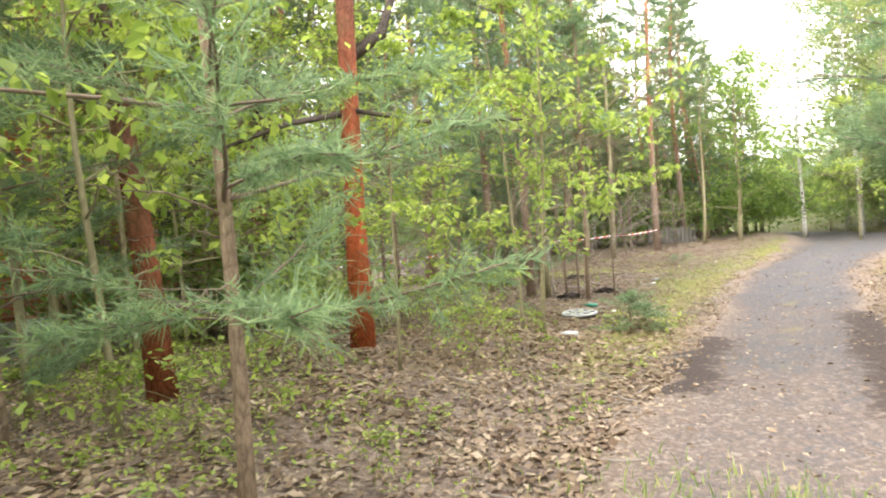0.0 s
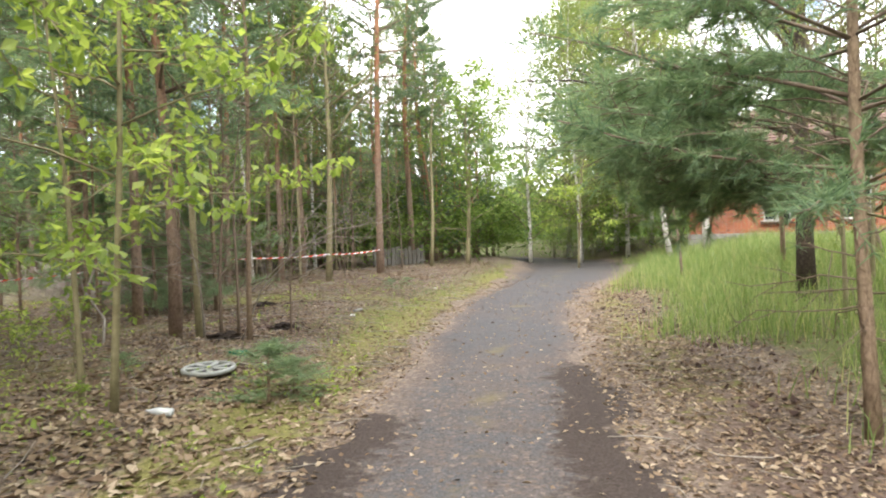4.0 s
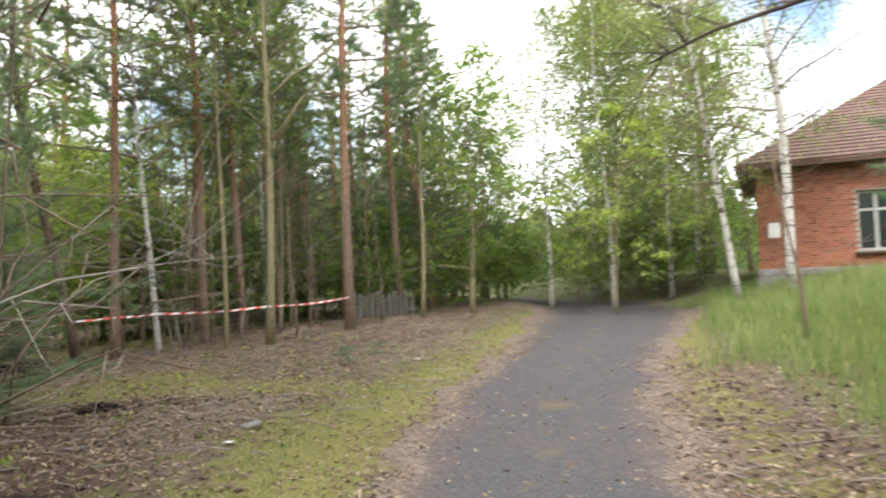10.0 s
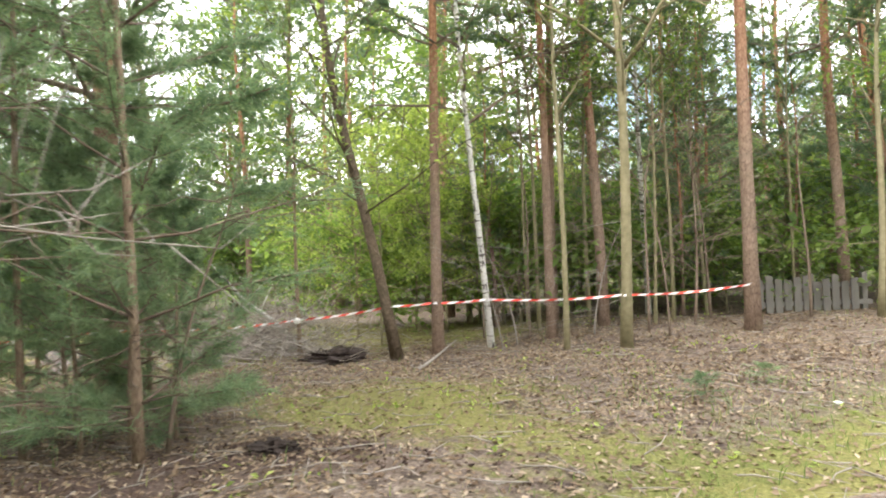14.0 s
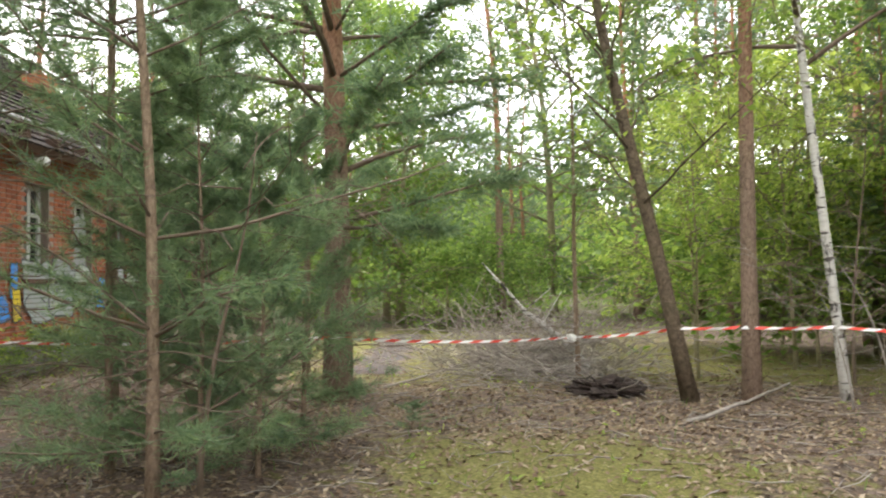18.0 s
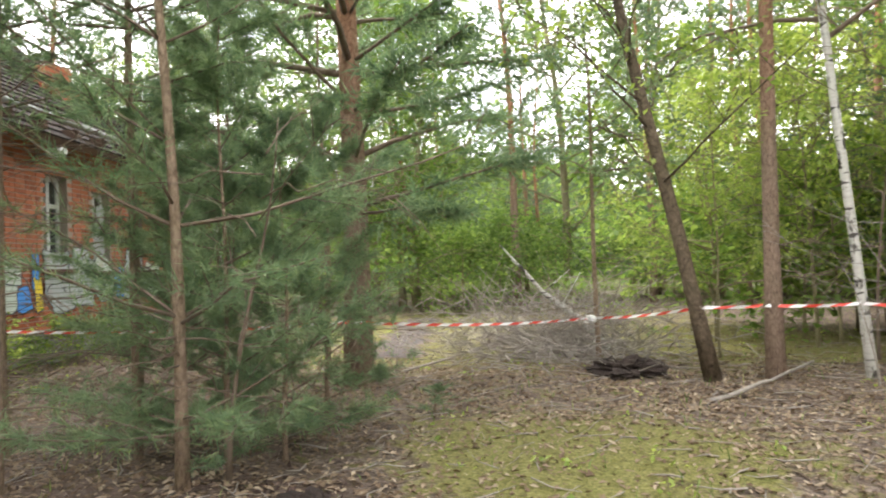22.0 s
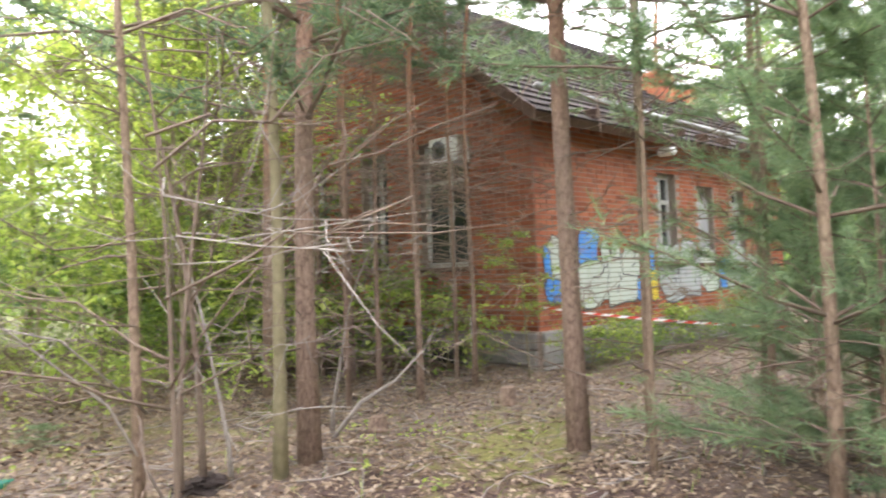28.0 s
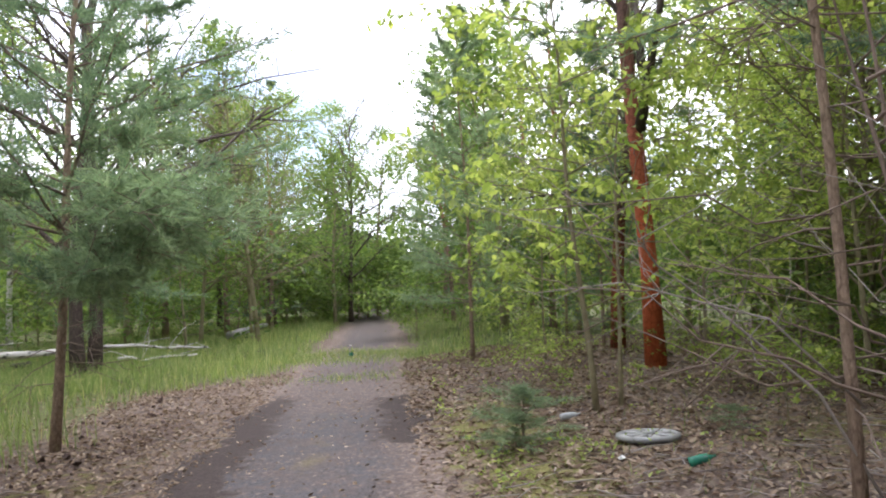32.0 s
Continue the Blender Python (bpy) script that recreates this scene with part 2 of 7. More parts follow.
def brick_face(nt):
    f = noise_tex(nt, world_pos(nt), 30.0, 6.0)
    tone = ramp(nt, per_island(nt), [(0.0, (0.19, 0.066, 0.038)), (0.4, (0.33, 0.112, 0.058)), (0.8, (0.39, 0.145, 0.080)), (1.0, (0.28, 0.12, 0.078))])
    col = mix(nt, 0.5, tone, ramp(nt, f, [(0.3, (0.55, 0.52, 0.5)), (0.7, (1.1, 1.05, 1.0))]), "MULTIPLY")
    col = mix(nt, ramp(nt, noise_tex(nt, world_pos(nt), 0.9, 5.0), [(0.5, (0, 0, 0)), (0.75, (0.4, 0.4, 0.4))]), col, (0.16, 0.08, 0.06))
    return principled(nt, col, 0.9, f, 0.4, 0.004, spec=0.15)


def painted_brick(color):
    """Spray paint on brickwork: the bed joints still show through it."""
    def build(nt):
        sep = nt.nodes.new("ShaderNodeSeparateXYZ")
        nt.links.new(world_pos(nt), sep.inputs["Vector"])
        m = nt.nodes.new("ShaderNodeMath")
        m.operation = "FRACT"
        k = nt.nodes.new("ShaderNodeMath")
        k.operation = "MULTIPLY_ADD"
        nt.links.new(sep.outputs["Z"], k.inputs[0])
        k.inputs[1].default_value, k.inputs[2].default_value = 1 / 0.074, -0.85 / 0.074 + 20
        nt.links.new(k.outputs["Value"], m.inputs[0])
        joint = ramp(nt, m.outputs["Value"], [(0.78, (1, 1, 1)), (0.86, (0.45, 0.42, 0.40)), (0.97, (0.45, 0.42, 0.40)), (1.0, (1, 1, 1))])
        wear = noise_tex(nt, world_pos(nt), 7.0, 7.0, 0.7)
        col = mix(nt, ramp(nt, wear, [(0.52, (0, 0, 0)), (0.75, (0.6, 0.6, 0.6))]), color, (0.30, 0.15, 0.11))
        return principled(nt, mix(nt, 1.0, col, joint, "MULTIPLY"), 0.75, joint, 0.5, 0.006)
    return build


M = {
    "spray_pale": mat("spray_pale", painted_brick((0.40, 0.445, 0.38))),
    "spray_grey": mat("spray_grey", painted_brick((0.33, 0.355, 0.345))),
    "spray_blue": mat("spray_blue", painted_brick((0.06, 0.23, 0.58))),
    "spray_yellow": mat("spray_yellow", painted_brick((0.60, 0.45, 0.04))),
    "needles": mat("needles", foliage([(0.0, (0.060, 0.100, 0.066)), (0.5, (0.100, 0.150, 0.095)), (0.85, (0.14, 0.19, 0.115)), (1.0, (0.20, 0.20, 0.12))], (1.7, 1.75, 1.4), 0.5, 0.5)),
    "needles_blue": mat("needles_blue", foliage([(0.0, (0.100, 0.155, 0.100)), (0.6, (0.160, 0.232, 0.145)), (1.0, (0.24, 0.310, 0.185))], (1.7, 1.75, 1.4), 0.5, 0.5)),
    "leaf_fresh": mat("leaf_fresh", foliage([(0.0, (0.12, 0.18, 0.05)), (0.5, (0.195, 0.27, 0.080)), (1.0, (0.30, 0.365, 0.135))], (2.1, 2.0, 1.2), 0.55)),
    "leaf_green": mat("leaf_green", foliage([(0.0, (0.062, 0.110, 0.034)), (0.5, (0.110, 0.175, 0.055)), (1.0, (0.18, 0.25, 0.09))], (1.9, 1.85, 1.1), 0.55)),
    "leaf_birch": mat("leaf_birch", foliage([(0.0, (0.11, 0.15, 0.055)), (0.5, (0.165, 0.215, 0.085)), (1.0, (0.25, 0.29, 0.13))], (1.7, 1.65, 1.15), 0.52)),
    "leaf_dry": mat("leaf_dry", foliage([(0.0, (0.13, 0.085, 0.060)), (0.35, (0.20, 0.143, 0.102)), (0.75, (0.265, 0.20, 0.148)), (1.0, (0.41, 0.335, 0.265))], (1, 0.9, 0.75), 0.15, 0.8)),
    "grass": mat("grass", foliage([(0.0, (0.095, 0.155, 0.05)), (0.5, (0.16, 0.235, 0.085)), (0.8, (0.24, 0.31, 0.13)), (1.0, (0.40, 0.38, 0.22))], (1.4, 1.35, 0.85), 0.4)),
    "distant_wood": mat("distant_wood", plain([(0.35, (0.035, 0.06, 0.03)), (0.5, (0.075, 0.11, 0.05)), (0.65, (0.14, 0.18, 0.085))], 1.6, 0.95, 0.8, 0.3)),
    "pine_bark": mat("pine_bark", bark(((0.125, 0.083, 0.060), (0.32, 0.232, 0.178)), ((0.21, 0.098, 0.055), (0.42, 0.215, 0.125)), 3.6)),
    "young_bark": mat("young_bark", bark(((0.15, 0.103, 0.072), (0.31, 0.228, 0.165)), ((0.165, 0.118, 0.080), (0.32, 0.238, 0.168)), 1.5)),
    "red_bark": mat("red_bark", bark(((0.30, 0.065, 0.022), (0.46, 0.115, 0.045)), ((0.09, 0.055, 0.045), (0.20, 0.12, 0.09)), 3.2)),
    "rust_bark": mat("rust_bark", bark(((0.13, 0.038, 0.020), (0.27, 0.085, 0.040)), ((0.05, 0.035, 0.028), (0.14, 0.10, 0.08)), 2.2)),
    "dark_bark": mat("dark_bark", bark(((0.035, 0.026, 0.022), (0.11, 0.085, 0.07)), ((0.05, 0.04, 0.034), (0.15, 0.12, 0.10)), 3.0)),
    "brown_bark": mat("brown_bark", bark(((0.062, 0.046, 0.032), (0.17, 0.128, 0.088)), ((0.075, 0.058, 0.042), (0.19, 0.15, 0.11)), 3.0)),
    "green_bark": mat("green_bark", plain([(0.3, (0.12, 0.105, 0.055)), (0.7, (0.27, 0.235, 0.14))], 12.0, 0.85, 0.4, 0.008)),
    "birch_bark": mat("birch_bark", birch_bark),
    "dead_wood": mat("dead_wood", plain([(0.3, (0.17, 0.145, 0.125)), (0.7, (0.36, 0.32, 0.28))], 14.0, 0.9, 0.3, 0.004)),
    "twig": mat("twig", plain([(0.3, (0.105, 0.076, 0.056)), (0.7, (0.225, 0.170, 0.128))], 14.0, 0.9, 0.3, 0.004)),
    "ground": mat("ground", ground_cover),
    "asphalt": mat("asphalt", asphalt_mix),
    "soil": mat("soil", plain([(0.3, (0.030, 0.019, 0.015)), (0.7, (0.10, 0.062, 0.05))], 22.0, 0.95, 0.9, 0.03)),
    "brick": mat("brick", brick_face),
    "mortar": mat("mortar", plain([(0.3, (0.20, 0.155, 0.125)), (0.7, (0.32, 0.26, 0.22))], 20.0)),
    "concrete": mat("concrete", plain([(0.3, (0.13, 0.125, 0.115)), (0.7, (0.29, 0.28, 0.26))], 9.0, 0.9, 0.6, 0.01)),
    "black_soil": mat("black_soil", plain([(0.3, (0.012, 0.0085, 0.007)), (0.7, (0.055, 0.038, 0.031))], 22.0, 0.95, 0.9, 0.03)),
    "stone": mat("stone", plain([(0.3, (0.14, 0.134, 0.124)), (0.7, (0.31, 0.30, 0.28))], 6.0, 0.9, 0.6, 0.02)),
    "roof_tile": mat("roof_tile", plain([(0.3, (0.10, 0.062, 0.052)), (0.7, (0.19, 0.122, 0.10))], 5.0, 0.85, 0.5, 0.01)),
    "roof_old": mat("roof_old", plain([(0.3, (0.022, 0.019, 0.018)), (0.7, (0.062, 0.050, 0.044))], 5.0, 0.95, 0.5, 0.01, spec=0.1)),
    "dark_wood": mat("dark_wood", plain([(0.3, (0.05, 0.03, 0.022)), (0.7, (0.13, 0.075, 0.05))], 12.0, 0.8)),
    "white_paint": mat("white_paint", plain([(0.3, (0.52, 0.52, 0.49)), (0.7, (0.80, 0.80, 0.77))], 9.0, 0.6, 0.2)),
    "grey_board": mat("grey_board", plain([(0.3, (0.20, 0.205, 0.20)), (0.7, (0.34, 0.35, 0.34))], 5.0, 0.8, 0.3, 0.004, stretch=(1, 1, 0.3))),
    "dark_board": mat("dark_board", plain([(0.3, (0.075, 0.070, 0.060)), (0.7, (0.18, 0.165, 0.145))], 5.0, 0.85, 0.4, 0.004, stretch=(1, 1, 0.3))),
    "old_paint": mat("old_paint", plain([(0.3, (0.24, 0.24, 0.22)), (0.7, (0.50, 0.50, 0.47))], 11.0, 0.7, 0.3)),
    # near-black base colour: the shade of unlit rooms and the cellar opening, painted in
    "interior_shade": mat("interior_shade", plain([(0.3, (0.02, 0.02, 0.018)), (0.7, (0.06, 0.055, 0.05))], 4.0)),
    "glass": mat("glass", lambda nt: principled(nt, (0.03, 0.035, 0.035), 0.06, spec=0.8)),
    "tape_white": mat("tape_white", plain([(0.3, (0.74, 0.72, 0.71)), (0.7, (0.85, 0.84, 0.83))], 6.0, 0.4, 0.1)),
    "tape_red": mat("tape_red", plain([(0.3, (0.62, 0.055, 0.04)), (0.7, (0.74, 0.10, 0.07))], 6.0, 0.4, 0.1)),
    "paint_black": mat("paint_black", plain([(0.3, (0.03, 0.03, 0.035)), (0.7, (0.07, 0.07, 0.08))], 7.0, 0.6)),
    "silver": mat("silver", plain([(0.3, (0.17, 0.175, 0.165)), (0.7, (0.38, 0.385, 0.37))], 9.0, 0.45, 0.1, metal=0.4)),
    "bottle_green": mat("bottle_green", plain([(0.3, (0.01, 0.12, 0.075)), (0.7, (0.03, 0.23, 0.14))], 9.0, 0.12, 0.1, spec=0.7)),
    "clear_plastic": mat("clear_plastic", plain([(0.3, (0.30, 0.32, 0.32)), (0.7, (0.46, 0.48, 0.48))], 9.0, 0.2, 0.1, spec=0.6)),
}

# ---------------------------------------------------------------- mesh helpers
rng = np.random.default_rng(7)


def poly(name, verts, faces):
    me = bpy.data.meshes.new(name)
    me.from_pydata(verts, [], faces)
    return me


def loose(name, blocks, smooth=False):
    """A mesh of many separate small faces: blocks of shape (n, k, 3), k corners each."""
    verts, faces, base = [], [], 0
    for b in blocks:
        n, k, _ = b.shape
        verts.append(b.reshape(-1, 3))
        faces += (np.arange(n * k).reshape(n, k) + base).tolist()
        base += n * k
    return poly(name, np.concatenate(verts).tolist(), faces)


def tubes(name, runs, sides=6):
    """One mesh of tapered round rods: runs of (points, radii)."""
    verts, faces, base = [], [], 0
    ring = np.linspace(0, 2 * np.pi, sides, endpoint=False)
    c, s = np.cos(ring), np.sin(ring)
    for pts, radii in runs:
        pts = np.asarray(pts, float)
        d = np.gradient(pts, axis=0)
        d /= np.linalg.norm(d, axis=1)[:, None] + 1e-9
        up = np.where(np.abs(d[:, 2:3]) > 0.9, [[1.0, 0, 0]], [[0, 0, 1.0]])
        a = np.cross(d, up)
        a /= np.linalg.norm(a, axis=1)[:, None] + 1e-9
        b = np.cross(d, a)
        r = np.asarray(radii, float)[:, None, None]
        v = pts[:, None] + r * (a[:, None] * c[None, :, None] + b[:, None] * s[None, :, None])
        n = len(pts)
        verts.append(v.reshape(-1, 3))
        idx = np.arange(n * sides).reshape(n, sides) + base
        nx = np.roll(idx, -1, axis=1)
        faces += np.stack([idx[:-1], nx[:-1], nx[1:], idx[1:]], -1).reshape(-1, 4).tolist()
        faces.append(idx[-1].tolist())
        faces.append(idx[0][::-1].tolist())
        base += n * sides
    me = poly(name, np.concatenate(verts).tolist(), faces)
    me.polygons.foreach_set("use_smooth", [True] * len(me.polygons))
    return me


def unit(v):
    return v / (np.linalg.norm(v, axis=-1, keepdims=True) + 1e-9)


def needles_at(pos, way, count, length, width, spread=0.75, along=0.1):
    """Bunches of needles, each a thin blade, round the shoot at each place."""
    n = len(pos)
    p = np.repeat(pos, count, 0) - np.repeat(way, count, 0) * rng.uniform(0, along, (n * count, 1))
    d = unit(np.repeat(way, count, 0) * 0.8 + rng.normal(0, spread, (n * count, 3)))
    l = length * rng.uniform(0.7, 1.15, (n * count, 1))
    side = unit(np.cross(d, rng.normal(0, 1, d.shape))) * width
    return np.stack([p - side, p + side, p + d * l], 1)


def leaves_at(pos, count, size, spread, droop=0.25):
    """Leaves round each place, each folded along its rib."""
    n = len(pos) * count
    p = np.repeat(pos, count, 0) + rng.normal(0, spread, (n, 3)) * [1, 1, 0.6]
    d = rng.normal(0, 1, (n, 3)) * [1, 1, 0.45]
    d[:, 2] -= droop
    d = unit(d)
    s = size * rng.uniform(0.6, 1.25, (n, 1))
    flat = unit(np.cross(d, [0, 0, 1.0]) + rng.normal(0, 0.35, (n, 3)))
    lift = unit(np.cross(flat, d)) * s * 0.10
    return np.stack([p, p + d * s * 0.5 + flat * s * 0.33 + lift, p + d * s, p + d * s * 0.5 - flat * s * 0.33 + lift], 1)


def part(name, data, material, parent=None, label="", kind=""):
    """One mesh object, from a bmesh or a mesh, under a thing or a part."""
    if isinstance(data, bmesh.types.BMesh):
        me = bpy.data.meshes.new(name)
        data.to_mesh(me)
        data.free()
        data = me
    if not data.materials:
        data.materials.append(material)
    ob = new(name, data)
    if parent is not None:
        ob.parent = parent
    return tagged(ob, label, kind=kind)


def box(x, y, z, sx, sy, sz, bevel=0.0, turn=None, bm=None):
    bm = bm or bmesh.new()
    made = bmesh.ops.create_cube(bm, size=1.0)["verts"]
    bmesh.ops.scale(bm, vec=(sx, sy, sz), verts=made)
    if turn is not None:
        bmesh.ops.transform(bm, matrix=turn, verts=made)
    bmesh.ops.translate(bm, vec=(x, y, z), verts=made)
    if bevel:
        bmesh.ops.bevel(bm, geom=[e for e in bm.edges if all(v in made for v in e.verts)], offset=bevel, segments=1, affect="EDGES")
    return bm


def thing(name, label, category, x=0, y=0, z=0, rz=0, group="", kind=""):
    ob = new(name)
    ob.matrix_world = pose(x, y, z, 0, 0, rz)
    return tagged(ob, label, category, group, kind)


# ---------------------------------------------------------------- the lie of the land
ROAD = np.array([(-26, -50), (-12, -23), (-4.6, -8.4), (-1.5, -2.4), (1.1, 2.2), (2.95, 5.7), (4.2, 8.13), (6.3, 12.25), (7.92, 15.15), (10.2, 18.4), (13.0, 22.2), (15.8, 26), (17.6, 30), (18.0, 36), (16, 48)], float)
HALF = np.array([1.2, 1.2, 1.1, 0.98, 1.1, 1.1, 1.1, 1.2, 1.34, 1.5, 1.95, 2.5, 2.3, 1.8, 1.6])


def road_side(x, y):
    """Distance from the lane's middle line (right of it positive) and how far along it."""
    p = np.stack([np.asarray(x, float), np.asarray(y, float)], -1)
    best, sign, where = np.full(p.shape[:-1], 1e9), np.ones(p.shape[:-1]), np.zeros(p.shape[:-1])
    for i in range(len(ROAD) - 1):
        a, b = ROAD[i], ROAD[i + 1]
        ab = b - a
        k = np.clip(((p - a) @ ab) / (ab @ ab), 0, 1)
        q = p - (a + k[..., None] * ab)
        d = np.hypot(q[..., 0], q[..., 1])
        s = np.where(ab[0] * q[..., 1] - ab[1] * q[..., 0] < 0, 1.0, -1.0)
        near = d < best
        best, sign, where = np.where(near, d, best), np.where(near, s, sign), np.where(near, i + k, where)
    return best * sign, where


def smooth(a, b, v):
    k = np.clip((v - a) / (b - a), 0, 1)
    return k * k * (3 - 2 * k)


def bump(x, y):
    return (np.sin(x * 1.7 + np.sin(y * 0.9) * 1.3) * np.cos(y * 1.5 - 0.6 * np.sin(x * 1.1)) * 0.035
            + np.sin(x * 4.3 + 1.7 * np.sin(y * 2.3)) * np.sin(y * 4.9 + 1.2 * np.sin(x * 2.9)) * 0.016
            + np.sin(x * 11.0 + 2.0 * np.sin(y * 7.0)) * np.sin(y * 12.0 + x * 3.0) * 0.006)


def height(x, y):
    x, y = np.asarray(x, float), np.asarray(y, float)
    d, _ = road_side(x, y)
    rise = 0.78 * smooth(1.3, 6.5, d) * smooth(4, 12, y) * (1 - smooth(45, 60, y))
    left = 0.15 * smooth(1.2, 3.4, -d) + 0.24 * smooth(20.5, 24.5, y) * smooth(1.0, 5.0, x) * smooth(1.2, 3.0, -d) + 0.22 * blob(x, y, -1.6, 6.6, 2.2, 3.2)
    return rise + left + bump(x, y) * smooth(0.8, 2.2, np.abs(d))


def h(x, y):
    return float(height(x, y))


def blob(x, y, cx, cy, rx, ry, turn=0.0):
    c, s = math.cos(turn), math.sin(turn)
    u, v = (x - cx) * c + (y - cy) * s, -(x - cx) * s + (y - cy) * c
    return np.exp(-(u / rx) ** 2 - (v / ry) ** 2)


def cover_of(x, y):
    """How mossy, bare and grassy the ground is (0 to 1 each)."""
    d, s = road_side(x, y)
    patch = 0.5 + 0.5 * np.sin(x * 0.9 + 1.5 * np.sin(y * 0.5)) * np.cos(y * 0.8 + np.sin(x * 0.7))
    edge = np.exp(-((np.abs(d) - 1.75) / 0.55) ** 2) * smooth(5, 9, y)
    moss = (0.5 + 0.32 * (d < 0)) * edge + 0.8 * blob(x, y, 4.6, 17.3, 1.7, 0.75, -0.3) + 0.6 * blob(x, y, 3.6, 18.7, 1.4, 1.0, 0.6) + 0.6 * blob(x, y, 4.9, 14.6, 1.5, 0.5, 1.05)
    moss = moss + 1.0 * blob(x, y, -4.6, 23.6, 5.2, 4.2, -0.6) + 1.6 * blob(x, y, -2.6, 22.4, 2.6, 1.6, 0.2) + 1.2 * blob(x, y, 0.6, 23.4, 2.2, 0.9, 0.2) + 0.8 * blob(x, y, 1.6, 25.0, 3.4, 1.6) + 0.4 * blob(x, y, 2.6, 18.6, 1.2, 0.9)
    moss = moss + 0.35 * blob(x, y, 0.8, 11.2, 1.8, 1.5) + 0.5 * blob(x, y, 17.0, 32, 6, 2.5) + 0.5 * blob(x, y, 0.9, 14.1, 1.6, 0.7)
    bare = 0.46 * np.exp(-((d - 1.9) / 0.7) ** 2) * smooth(3, 6, y) * (1 - smooth(12, 15, y)) + 0.5 * blob(x, y, 3.4, 16.3, 1.0, 0.6) + 1.0 * blob(x, y, 2.75, 14.4, 1.0, 1.1) + 0.35 * blob(x, y, 3.2, 12.9, 0.9, 1.2) + 0.2 * blob(x, y, 0.5, 16.5, 1.5, 1.0) + 0.24 * patch * smooth(9, 11, y)
    turf = 0.75 * smooth(2.5, 3.4, d + 0.5 * smooth(8, 10, y)) * smooth(-14, -6, -np.abs(y - 8) + 8) + 0.65 * blob(x, y, 0.0, -0.5, 2.6, 1.3, -0.5) + 0.85 * smooth(1.1, 1.7, np.abs(d)) * (1 - smooth(0.5, 2.5, y)) + 0.35 * np.exp(-((d + 2.3) / 0.7) ** 2) * smooth(10, 14, y)
    away = smooth(13, 24, np.hypot(x - np.clip(x, 0, 8), y - np.clip(y, 0, 20)))
    turf = turf + 0.62 * away
    return np.clip(moss * (0.6 + 0.6 * patch), 0, 1), np.clip(bare, 0, 1), np.clip(turf, 0, 1)


def build_ground():
    fine_x, fine_y = np.arange(-14, 24.01, 0.19), np.arange(-14, 38.01, 0.19)
    gx = np.concatenate([[-900, -400, -180, -90, -60, -45, -34, -26, -20, -17], fine_x, [27, 31, 37, 46, 60, 90, 180, 400, 900]])
    gy = np.concatenate([[-900, -400, -180, -100, -70, -50, -38, -30, -24, -19, -16], fine_y, [41, 45, 50, 58, 70, 100, 180, 400, 900]])
    X, Y = np.meshgrid(gx, gy)
    Z = height(X, Y)
    nx, ny = len(gx), len(gy)
    i = np.arange(nx * ny).reshape(ny, nx)
    faces = np.stack([i[:-1, :-1], i[:-1, 1:], i[1:, 1:], i[1:, :-1]], -1).reshape(-1, 4)
    me = poly("ground", np.stack([X, Y, Z], -1).reshape(-1, 3).tolist(), faces.tolist())
    me.polygons.foreach_set("use_smooth", [True] * len(me.polygons))
    m, b, t = cover_of(X, Y)
    layer = me.color_attributes.new("cover", "FLOAT_COLOR", "POINT")
    layer.data.foreach_set("color", np.stack([m, b, t, np.ones_like(m)], -1).reshape(-1).astype(np.float32))
    tagged(part("ground", me, M["ground"]), "forest floor with brown leaf litter, moss and grass", "ground", kind="structure")


